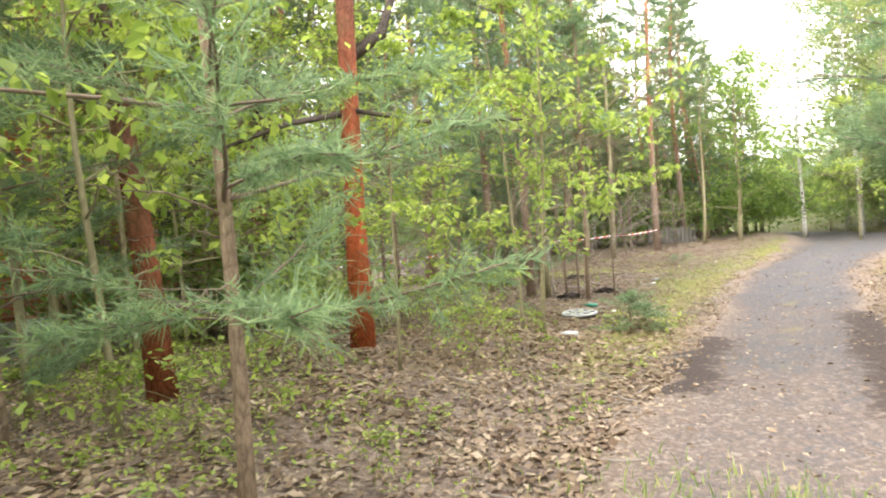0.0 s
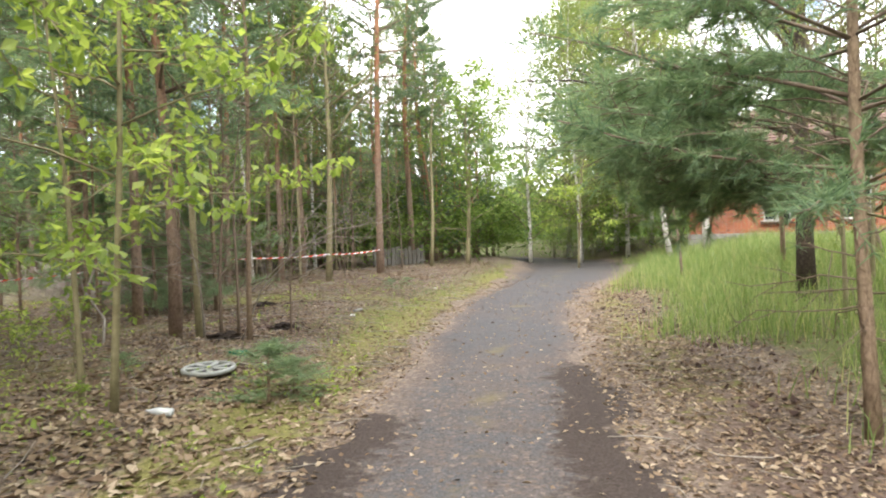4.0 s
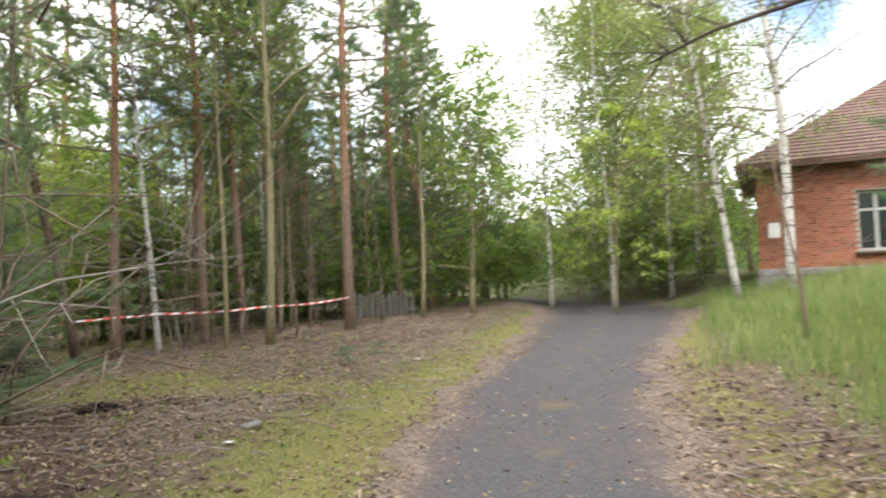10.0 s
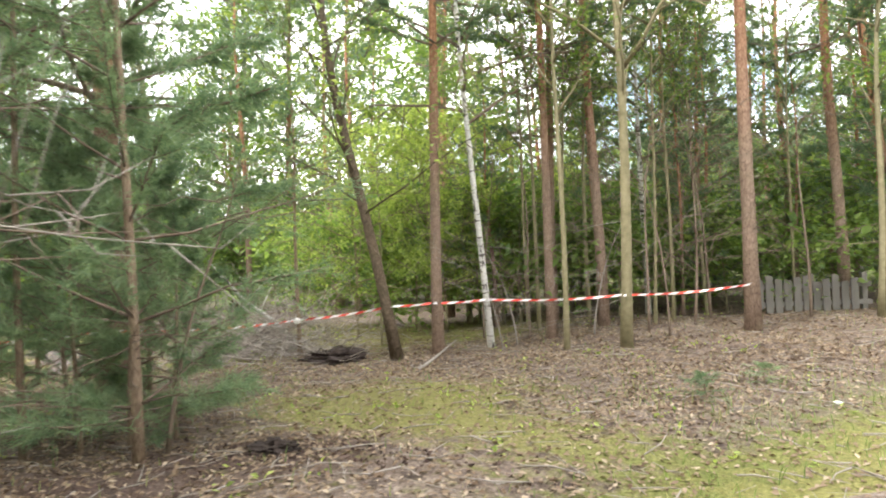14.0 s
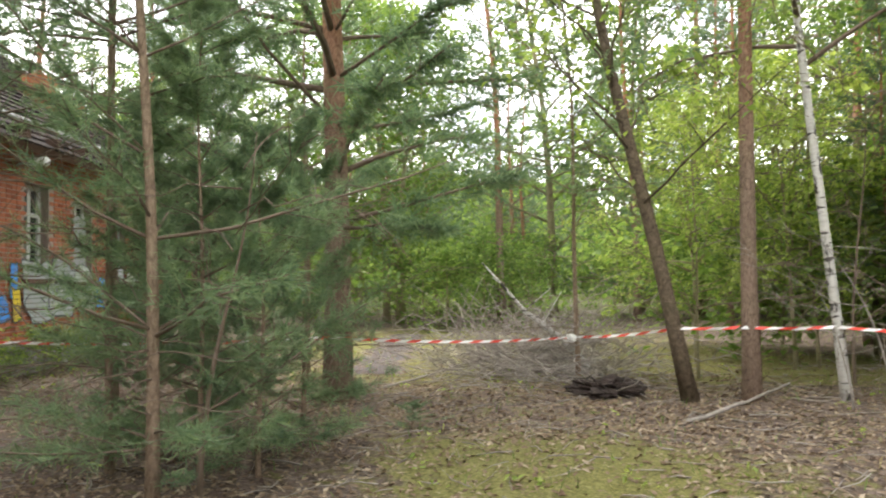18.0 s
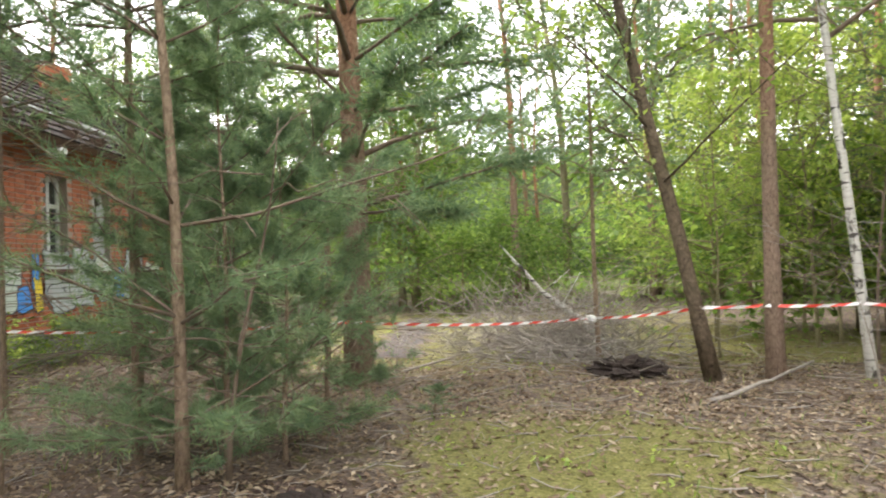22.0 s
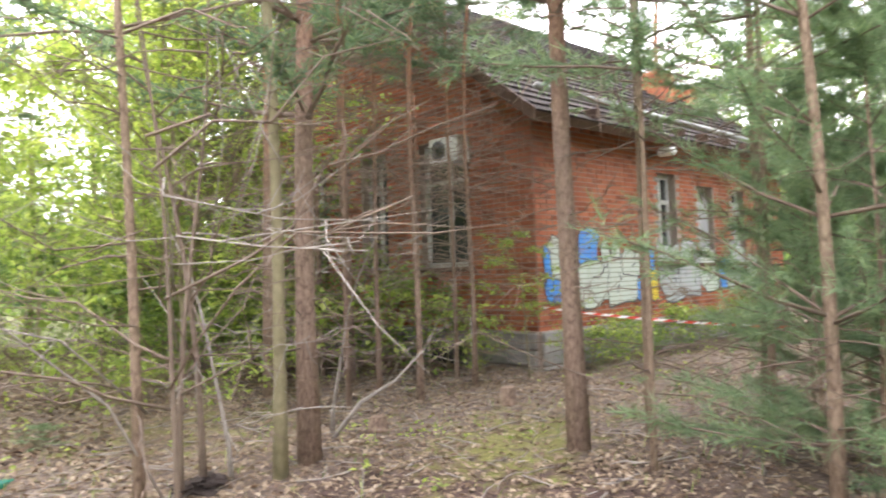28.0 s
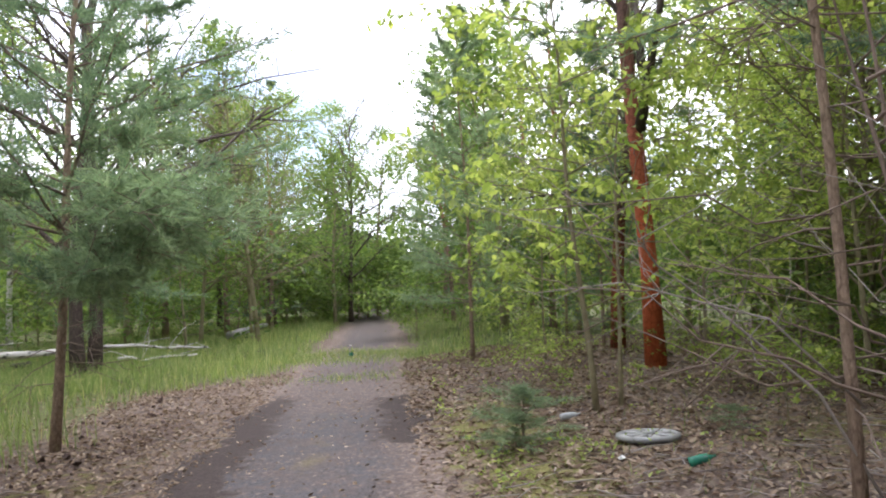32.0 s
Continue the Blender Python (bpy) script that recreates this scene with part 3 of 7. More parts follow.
def build_road():
    """The worn asphalt lane, its edges frayed and eaten by litter and moss."""
    seg = np.arange(0, len(ROAD) - 1 + 1e-6, 0.025)
    px_, py_, hw = (np.interp(seg, np.arange(len(ROAD)), c) for c in (ROAD[:, 0], ROAD[:, 1], HALF))
    for _ in range(12):
        px_[1:-1], py_[1:-1] = (px_[:-2] + px_[1:-1] * 2 + px_[2:]) / 4, (py_[:-2] + py_[1:-1] * 2 + py_[2:]) / 4
    t = unit(np.stack([np.gradient(px_), np.gradient(py_)], -1))
    right = np.stack([t[:, 1], -t[:, 0]], -1)
    cols = np.linspace(-1, 1, 25)
    fray = 0.14 * np.sin(seg * 9.1) + 0.07 * np.sin(seg * 23.7 + 1)
    fray2 = 0.14 * np.sin(seg * 8.3 + 2) + 0.07 * np.sin(seg * 27.1)
    verts = []
    for k, c in enumerate(cols):
        off = c * hw + np.where(c < 0, fray * c * c, fray2 * c * c)
        x, y = px_ + right[:, 0] * off, py_ + right[:, 1] * off
        z = height(x, y) + 0.012 - 0.024 * (abs(c) > 0.99)
        verts.append(np.stack([x, y, z], -1))
    n = len(seg)
    i = np.arange(n * len(cols)).reshape(len(cols), n)
    faces = np.stack([i[:-1, :-1], i[1:, :-1], i[1:, 1:], i[:-1, 1:]], -1).reshape(-1, 4)
    me = poly("road", np.concatenate(verts).tolist(), faces.tolist())
    me.polygons.foreach_set("use_smooth", [True] * len(me.polygons))
    cc, ss = np.repeat(cols, n), np.tile(seg, len(cols))
    dusty = 0.12 + 0.14 * (1 - smooth(5.0, 6.6, ss)) - 0.20 * smooth(6.0, 7.2, ss) + 0.50 * np.abs(cc) ** 1.5 - 0.12 * np.exp(-((np.abs(cc) - 0.45) / 0.16) ** 2) + 0.12 * np.sin(ss * 3.1) * np.sin(ss * 1.3 + 1)
    def stretch(a0, a1, b0, b1):
        return smooth(a0, a1, ss) * (1 - smooth(b0, b1, ss))
    muddy = 0.8 * np.exp(-((cc - 0.72) / 0.26) ** 2) * stretch(4.6, 4.9, 6.2, 6.5) + 0.8 * np.exp(-((cc + 0.86) / 0.32) ** 2) * stretch(4.8, 4.95, 5.75, 5.95) + 0.3 * np.exp(-((ss - 11.3) / 0.5) ** 2)
    mossy = (0.22 + 0.16 * np.sin(ss * 17) * np.sin(ss * 7.3 + 1)) * np.exp(-((cc + 0.03 + 0.06 * np.sin(ss * 11)) / 0.17) ** 2) * smooth(4.6, 5.2, ss) + 0.35 * smooth(0.9, 1.0, np.abs(cc)) * smooth(7, 8, ss)
    layer = me.color_attributes.new("lane", "FLOAT_COLOR", "POINT")
    layer.data.foreach_set("color", np.stack([dusty, muddy, mossy, np.ones_like(cc)], -1).reshape(-1).astype(np.float32))
    rim = me.attributes.new("rim", "FLOAT", "POINT")
    rim.data.foreach_set("value", smooth(0.62, 0.98, np.abs(cc)).astype(np.float32))
    tagged(part("road", me, M["asphalt"]), "narrow worn asphalt lane with litter over its edges", "road", kind="structure")


def old_pavement():
    """A strip of old asphalt showing through the moss of the clearing."""
    a, b = np.array((-1.7, 19.9)), np.array((-7.5, 24.4))
    way = (b - a) / np.linalg.norm(b - a)
    side = np.array((way[1], -way[0]))
    n, cols = 60, np.linspace(-1, 1, 9)
    verts = []
    for i in range(n + 1):
        q = a + (b - a) * i / n
        w = 0.5 + 0.12 * math.sin(i * 0.5) + 0.08 * math.sin(i * 1.7)
        for c in cols:
            x, y = q + side * w * c
            verts.append((x, y, h(x, y) + 0.012 - 0.03 * (abs(c) > 0.99)))
    k = len(cols)
    me = poly("old_pavement", verts, [(i * k + j, (i + 1) * k + j, (i + 1) * k + j + 1, i * k + j + 1) for i in range(n) for j in range(k - 1)])
    layer = me.color_attributes.new("lane", "FLOAT_COLOR", "POINT")
    layer.data.foreach_set("color", np.tile([0.25, 0.0, 0.15, 1.0], len(verts)).astype(np.float32))
    rim = me.attributes.new("rim", "FLOAT", "POINT")
    rim.data.foreach_set("value", np.tile(smooth(0.5, 0.98, np.abs(cols)), n + 1).astype(np.float32))
    tagged(part("pavement", me, M["asphalt"]), "strip of old grey asphalt in the mossy clearing", "pavement", kind="structure")


build_ground()
build_road()
old_pavement()

# ---------------------------------------------------------------- trees: shapes shared by alike trees
SHAPES = {}


def reseed(key):
    global rng
    rng = np.random.default_rng(sum(ord(c) * (i + 3) for i, c in enumerate(key)))


def stem(hgt, r0, bend, n=12, top=0.12):
    z = np.linspace(0, hgt, n)
    k = z / hgt
    x = bend[0] * k ** 1.6 + 0.018 * hgt * np.sin(k * 7 + bend[1] * 9) * k
    y = bend[1] * k ** 1.6 + 0.018 * hgt * np.cos(k * 6 + bend[0] * 9) * k
    r = r0 * ((1 - k) * (1 - top) + top)
    r[0] *= 1.18
    z[0] = -0.15
    return np.stack([x, y, z], -1), r


def along(pts, z):
    return np.array([np.interp(z, pts[:, 2], pts[:, c]) for c in range(3)])


def limb(start, yaw, rise, length, curve, n=5, wob=0.05):
    k = np.linspace(0, 1, n)[:, None]
    out = np.array([math.cos(yaw), math.sin(yaw), 0.0])
    p = start + out * k * length * math.cos(rise) + np.array([0, 0, 1.0]) * (k * length * math.sin(rise) + curve * length * k ** 2)
    p[1:] += rng.normal(0, wob * length / n, (n - 1, 3))
    return p


def pine_shape(key, hgt, r0, first, reach, whorls, per, tufts, count, nl, nw, dead=0, needles="needles", bark_name="pine_bark", bend=(0.2, 0.1), dead_len=0.9, cone=0.6):
    """Trunk, limbs, dry lower limbs and needle crown of one pine; first: where the green begins."""
    reseed(key)
    pts, r = stem(hgt, r0, bend)
    limbs, pos, way = [], [], []
    for w in range(whorls):
        z = first + (hgt * 0.985 - first) * (w / max(1, whorls - 1)) ** 0.92
        f = (z - first) / (hgt - first)
        base = reach * ((1 - f) ** cone * (0.55 + 0.45 * min(1, f * 4 + 0.5)) + 0.06)
        a0 = rng.uniform(0, 6.28)
        for j in range(per):
            if rng.random() < 0.12:
                continue
            yaw = a0 + j * 6.283 / per + rng.normal(0, 0.3)
            length = base * rng.uniform(0.6, 1.15)
            p = limb(along(pts, z + rng.normal(0, 0.06)), yaw, rng.uniform(0.0, 0.45) + 0.5 * f, length, rng.uniform(-0.12, 0.18))
            rad = max(0.004, min(r0 * 0.28, length * (0.014 if hgt > 8 else 0.0085)))
            limbs.append((p, np.linspace(rad, rad * 0.3, len(p))))
            for i in range(tufts):
                k = rng.uniform(0.32 if hgt > 8 else 0.2, 1.0)
                q = np.array([np.interp(k, np.linspace(0, 1, len(p)), p[:, c]) for c in range(3)])
                d = unit(p[-1] - p[0])
                side = unit(d + rng.normal(0, 0.7, 3) * [1, 1, 0.5])
                twig = rng.uniform(0.06, 0.32) * length * (1.15 - 0.6 * k)
                e = q + side * twig
                if i % 4 == 0 and not key.startswith("far"):
                    limbs.append((np.stack([q, e]), (0.004, 0.002)))
                pos.append(e)
                way.append(side)
    pos, way = np.array(pos), np.array(way)
    dry = []
    for i in range(dead):
        z = rng.uniform(0.5, first + 0.6)
        p = limb(along(pts, z), rng.uniform(0, 6.28), rng.uniform(-0.25, 0.35), dead_len * rng.uniform(0.3, 1.2), rng.uniform(-0.25, 0.15), 5, 0.16)
        dry.append((p, np.linspace(0.007, 0.0025, len(p))))
        for _ in range(3):
            k = rng.uniform(0.3, 0.95)
            q = np.array([np.interp(k, np.linspace(0, 1, 5), p[:, c]) for c in range(3)])
            e = q + unit(p[-1] - p[0] + rng.normal(0, 0.6, 3)) * dead_len * rng.uniform(0.15, 0.45)
            dry.append((np.stack([q, (q + e) / 2 + rng.normal(0, 0.02, 3), e]), (0.004, 0.003, 0.0015)))
    parts = [("trunk", tubes(key + "_trunk", [(pts, r)], 10), bark_name), ("branchwork", tubes(key + "_limbs", limbs, 3 if key.startswith(("far", "bush")) else 4), "twig")]
    if dry:
        parts.append(("deadwood", tubes(key + "_dry", dry, 4), "twig"))
    parts.append(("crown", loose(key + "_crown", [needles_at(pos, way, count, nl, nw, 0.62, nl * 1.5)]), needles))
    SHAPES[key] = (parts, r0, hgt)


def leafy_shape(key, hgt, r0, first, reach, n_limbs, twigs, per, size, leaf="leaf_green", bark_name="green_bark", bend=(0.2, 0.1), rise=(0.3, 0.9), droop=0.25, weep=0.0, spread=0.16, full=0.35, fork=0):
    reseed(key)
    pts, r = stem(hgt, r0, bend, 14)
    limbs, pos = [], []
    for i in range(n_limbs):
        f = ((i + rng.random()) / n_limbs) ** 0.9
        z = first + (hgt * 0.97 - first) * f
        shape = math.sin(math.pi * min(1.0, full + (1 - full) * f)) ** 0.7 + 0.15
        length = reach * shape * rng.uniform(0.65, 1.15)
        yaw = i * 2.4 + rng.normal(0, 0.4)
        p = limb(along(pts, z), yaw, rng.uniform(*rise), length, rng.uniform(-0.15, 0.1) - weep * 0.4, 6, 0.10)
        rad = max(0.005, min(r0 * (0.55 if i < fork else 0.32), length * 0.016))
        limbs.append((p, np.linspace(rad, rad * 0.25, len(p))))
        for _ in range(twigs):
            k = rng.uniform(0.25, 1.0)
            q = np.array([np.interp(k, np.linspace(0, 1, len(p)), p[:, c]) for c in range(3)])
            d = unit(unit(p[-1] - p[0]) * 0.7 + rng.normal(0, 0.6, 3) + [0, 0, -weep])
            tl = length * rng.uniform(0.15, 0.42)
            e = q + d * tl + np.array([0, 0, -weep * tl * 0.8])
            m = (q + e) / 2 + rng.normal(0, 0.04 * tl, 3)
            if not key.startswith(("far", "bush")):
                limbs.append((np.stack([q, m, e]), (rad * 0.3 + 0.002, rad * 0.2 + 0.0015, 0.0015)))
            pos += [m * 0.4 + e * 0.6, e, q * 0.3 + m * 0.7]
    pos = np.array(pos)
    SHAPES[key] = ([("trunk", tubes(key + "_trunk", [(pts, r)], 10), bark_name), ("branchwork", tubes(key + "_limbs", limbs, 3 if key.startswith(("far", "bush")) else 4), bark_name if bark_name != "birch_bark" else "twig"),
                    ("crown", loose(key + "_crown", [leaves_at(pos, per, size, spread, droop)]), leaf)], r0, hgt)


def bare_shape(key, hgt, r0, n_limbs, reach, material="dead_wood", bend=(0.3, 0.2), rise=(0.0, 0.9), twigs=5):
    reseed(key)
    pts, r = stem(hgt, r0, bend, 10)
    runs = []
    for i in range(n_limbs):
        z = rng.uniform(0.12, 0.98) * hgt
        p = limb(along(pts, z), rng.uniform(0, 6.28), rng.uniform(*rise), reach * rng.uniform(0.4, 1.2), rng.uniform(-0.3, 0.2), 6, 0.2)
        runs.append((p, np.linspace(max(0.004, r0 * 0.35), 0.002, 6)))
        for _ in range(twigs):
            k = rng.uniform(0.3, 1)
            q = np.array([np.interp(k, np.linspace(0, 1, 6), p[:, c]) for c in range(3)])
            e = q + unit(p[-1] - p[0] + rng.normal(0, 0.7, 3)) * reach * rng.uniform(0.1, 0.4)
            runs.append((np.stack([q, (q + e) / 2 + rng.normal(0, 0.03, 3), e]), (0.004, 0.003, 0.0012)))
    SHAPES[key] = ([("stem", tubes(key + "_stem", [(pts, r)], 8), material), ("branchwork", tubes(key + "_branches", runs, 4), material)], r0, hgt)


LABELS = {
    "pine": ("pine_tree", "tall pine with plated bark and sparse needle crown", "tree"),
    "young": ("young_pine", "young pine with soft long green needles", "tree"),
    "leafy": ("broadleaf_sapling", "slender sapling with fresh light green leaves", "tree"),
    "broad": ("broadleaf_tree", "broadleaf tree with green spring foliage", "tree"),
    "birch": ("birch_tree", "white-barked birch with hanging light foliage", "tree"),
    "bare": ("bare_shrub", "leafless shrub with grey dry branches", "shrub"),
    "bush": ("bush", "dense green bush at the clearing", "bush"),
}


def plant(shape, sort, x, y, scale=1.0, turn=0.0, diam=None, lean=(0, 0), label="", bark_name=None, sink=0.0, name=None, group=""):
    """A tree of a shared shape; diam sets its own trunk width, lean its tilt in degrees towards +x and +y."""
    nm, lab, cat = LABELS[sort]
    root = new(name or nm)
    root.matrix_world = Matrix.Translation((x, y, h(x, y) - sink)) @ pose(0, 0, 0, -lean[1], lean[0], 0) @ pose(0, 0, 0, 0, 0, turn) @ Matrix.Diagonal((scale, scale, scale, 1))
    tagged(root, label or lab, cat, group)
    parts, r0, _ = SHAPES[shape]
    for pn, me, mt in parts:
        if not me.materials:
            me.materials.append(M[mt])
        data = me
        if bark_name and pn == "trunk":
            data = me.copy()
            data.materials[0] = M[bark_name]
        ob = new(pn, data)
        ob.parent = root
        if pn not in ("trunk", "stem"):
            ob["kind"] = "stuff"
        if diam and pn in ("trunk", "stem"):
            k = diam / (2 * r0 * scale)
            ob.scale = (k, k, 1)
    return root


pine_shape("pine_a", 13, 0.11, 3.6, 2.0, 18, 5, 20, 15, 0.17, 0.009, 18)
pine_shape("pine_b", 12, 0.10, 2.6, 1.9, 19, 5, 20, 15, 0.17, 0.009, 22, bend=(-0.3, 0.2))
pine_shape("pine_c", 14, 0.12, 4.8, 2.2, 17, 5, 20, 15, 0.17, 0.009, 18, bend=(0.15, -0.4))
pine_shape("pine_d", 11, 0.09, 1.5, 1.9, 20, 5, 20, 15, 0.17, 0.009, 12, bend=(0.3, 0.3))
pine_shape("far_pine_a", 13, 0.11, 2.6, 2.4, 15, 5, 9, 10, 0.22, 0.017, 0)
pine_shape("far_pine_b", 11, 0.10, 0.8, 2.3, 14, 5, 9, 10, 0.22, 0.017, 0, bend=(-0.4, 0.2))
pine_shape("far_pine_c", 14, 0.12, 4.0, 2.5, 14, 5, 9, 10, 0.22, 0.017, 0, bend=(0.3, 0.2))
pine_shape("young_a", 5.0, 0.045, 0.45, 1.4, 12, 5, 32, 19, 0.12, 0.0040, 4, "needles_blue", "young_bark", (0.1, 0.15), 0.5)
pine_shape("young_b", 6.5, 0.05, 1.05, 1.7, 13, 5, 36, 18, 0.13, 0.0042, 6, "needles_blue", "young_bark", (-0.15, 0.1), 0.5)
pine_shape("wide_pine", 7.0, 0.05, 0.45, 2.1, 13, 4, 30, 20, 0.125, 0.0034, 10, "needles_blue", "young_bark", (-0.1, 0.1), 0.6, 0.45)
pine_shape("young_c", 3.4, 0.032, 0.25, 1.2, 9, 5, 26, 20, 0.12, 0.0036, 0, "needles_blue", "young_bark", (0.08, -0.1), 0.4)
pine_shape("bare_pine", 8.0, 0.05, 2.9, 1.7, 11, 5, 14, 16, 0.15, 0.007, 18, "needles_blue", "young_bark", (0.15, 0.1), 1.5)
pine_shape("dead_pine", 9.0, 0.05, 4.6, 1.7, 9, 5, 22, 14, 0.15, 0.007, 74, "needles", "pine_bark", (0.1, 0.2), 1.7)
pine_shape("dry_pine", 8.5, 0.05, 5.0, 1.6, 8, 5, 14, 14, 0.15, 0.007, 64, "needles", "pine_bark", (0.1, 0.2), 1.6)
pine_shape("hung_pine", 8.0, 0.06, 1.7, 2.5, 15, 5, 40, 18, 0.14, 0.006, 14, "needles_blue", "young_bark", (0.2, 0.2), 1.2, 0.5)
pine_shape("seedling", 0.8, 0.012, 0.06, 0.55, 6, 5, 6, 20, 0.10, 0.0030, 0, "needles_blue", "young_bark", (0.03, 0.05), 0.4)
pine_shape("big_pine", 13, 0.19, 1.9, 3.0, 22, 5, 52, 18, 0.17, 0.009, 18, "needles_blue", "pine_bark", (0.3, 0.2), 1.5)
leafy_shape("sapling_a", 4.6, 0.028, 0.8, 1.6, 16, 5, 8, 0.11, "leaf_fresh", "green_bark", (0.3, 0.1), (0.0, 0.5), droop=0.75, spread=0.075)
leafy_shape("sapling_b", 5.6, 0.035, 0.9, 1.9, 18, 5, 8, 0.11, "leaf_fresh", "green_bark", (-0.2, 0.3), (0.0, 0.5), droop=0.75, spread=0.08)
leafy_shape("sapling_c", 0.7, 0.006, 0.10, 0.4, 8, 2, 3, 0.075, "leaf_fresh", "green_bark", (0.1, 0.1), spread=0.05)
leafy_shape("broad_a", 10, 0.11, 2.0, 3.0, 32, 7, 9, 0.13, "leaf_green", "green_bark", (0.8, 0.3), (0.3, 1.0), spread=0.28)
leafy_shape("lean_tree", 10, 0.05, 2.0, 2.0, 36, 6, 6, 0.10, "leaf_fresh", "brown_bark", (0.5, 0.2), (0.3, 1.0), spread=0.24, full=0.4)
leafy_shape("broad_b", 8, 0.09, 0.9, 2.6, 32, 7, 9, 0.12, "leaf_fresh", "green_bark", (-0.5, 0.4), (0.2, 0.9), spread=0.26)
leafy_shape("broad_c", 12, 0.13, 3.0, 3.4, 34, 7, 7, 0.11, "leaf_birch", "dark_bark", (0.5, -0.6), (0.4, 1.1), spread=0.28)
leafy_shape("sparse_a", 11, 0.13, 1.8, 4.0, 34, 7, 3, 0.085, "leaf_birch", "dark_bark", (0.4, 0.5), (0.4, 1.1), spread=0.30, fork=5)
leafy_shape("half_bare", 10, 0.09, 1.8, 3.0, 34, 7, 6, 0.085, "leaf_birch", "green_bark", (0.5, 0.3), (0.2, 0.9), spread=0.28, fork=7)
leafy_shape("pole_a", 10.5, 0.07, 3.6, 1.5, 22, 5, 5, 0.10, "leaf_green", "green_bark", (0.3, 0.2), (0.4, 1.1), spread=0.22)
leafy_shape("pole_b", 11, 0.08, 3.0, 2.2, 24, 5, 4, 0.10, "leaf_birch", "green_bark", (-0.3, 0.3), (0.5, 1.2), spread=0.24, fork=6)
leafy_shape("far_broad_a", 11, 0.11, 1.0, 3.2, 34, 5, 9, 0.185, "leaf_green", "green_bark", (0.6, 0.3), (0.2, 1.0), spread=0.25)
leafy_shape("far_broad_b", 9, 0.10, 0.5, 3.0, 34, 5, 9, 0.175, "leaf_green", "green_bark", (-0.5, 0.4), (0.1, 0.9), spread=0.24)
leafy_shape("birch_a", 13, 0.09, 3.2, 2.6, 36, 8, 12, 0.085, "leaf_birch", "birch_bark", (0.4, 0.3), (0.3, 1.0), weep=0.55, spread=0.24)
leafy_shape("birch_b", 11, 0.075, 2.2, 2.4, 36, 8, 12, 0.085, "leaf_birch", "birch_bark", (-0.7, 0.2), (0.3, 1.0), weep=0.7, spread=0.24)
leafy_shape("far_birch", 13, 0.10, 0.9, 2.9, 44, 5, 15, 0.125, "leaf_birch", "birch_bark", (0.4, 0.3), (0.3, 1.0), weep=0.7, spread=0.29)
leafy_shape("bush_a", 2.4, 0.03, 0.10, 1.8, 22, 3, 7, 0.165, "leaf_green", "green_bark", (0.1, 0.1), (0.0, 0.9), spread=0.24, full=0.5)
leafy_shape("bush_b", 2.8, 0.03, 0.10, 2.0, 22, 3, 7, 0.165, "leaf_green", "green_bark", (0.2, -0.1), (0.0, 0.9), spread=0.24, full=0.5)
bare_shape("bare_a", 3.2, 0.022, 11, 1.6, "twig")
bare_shape("bare_b", 2.2, 0.016, 8, 1.9, bend=(-0.6, 0.4), rise=(-0.1, 0.5))
bare_shape("bare_c", 8.5, 0.10, 30, 3.0, "twig", (0.5, 0.4), (0.2, 1.0), 8)

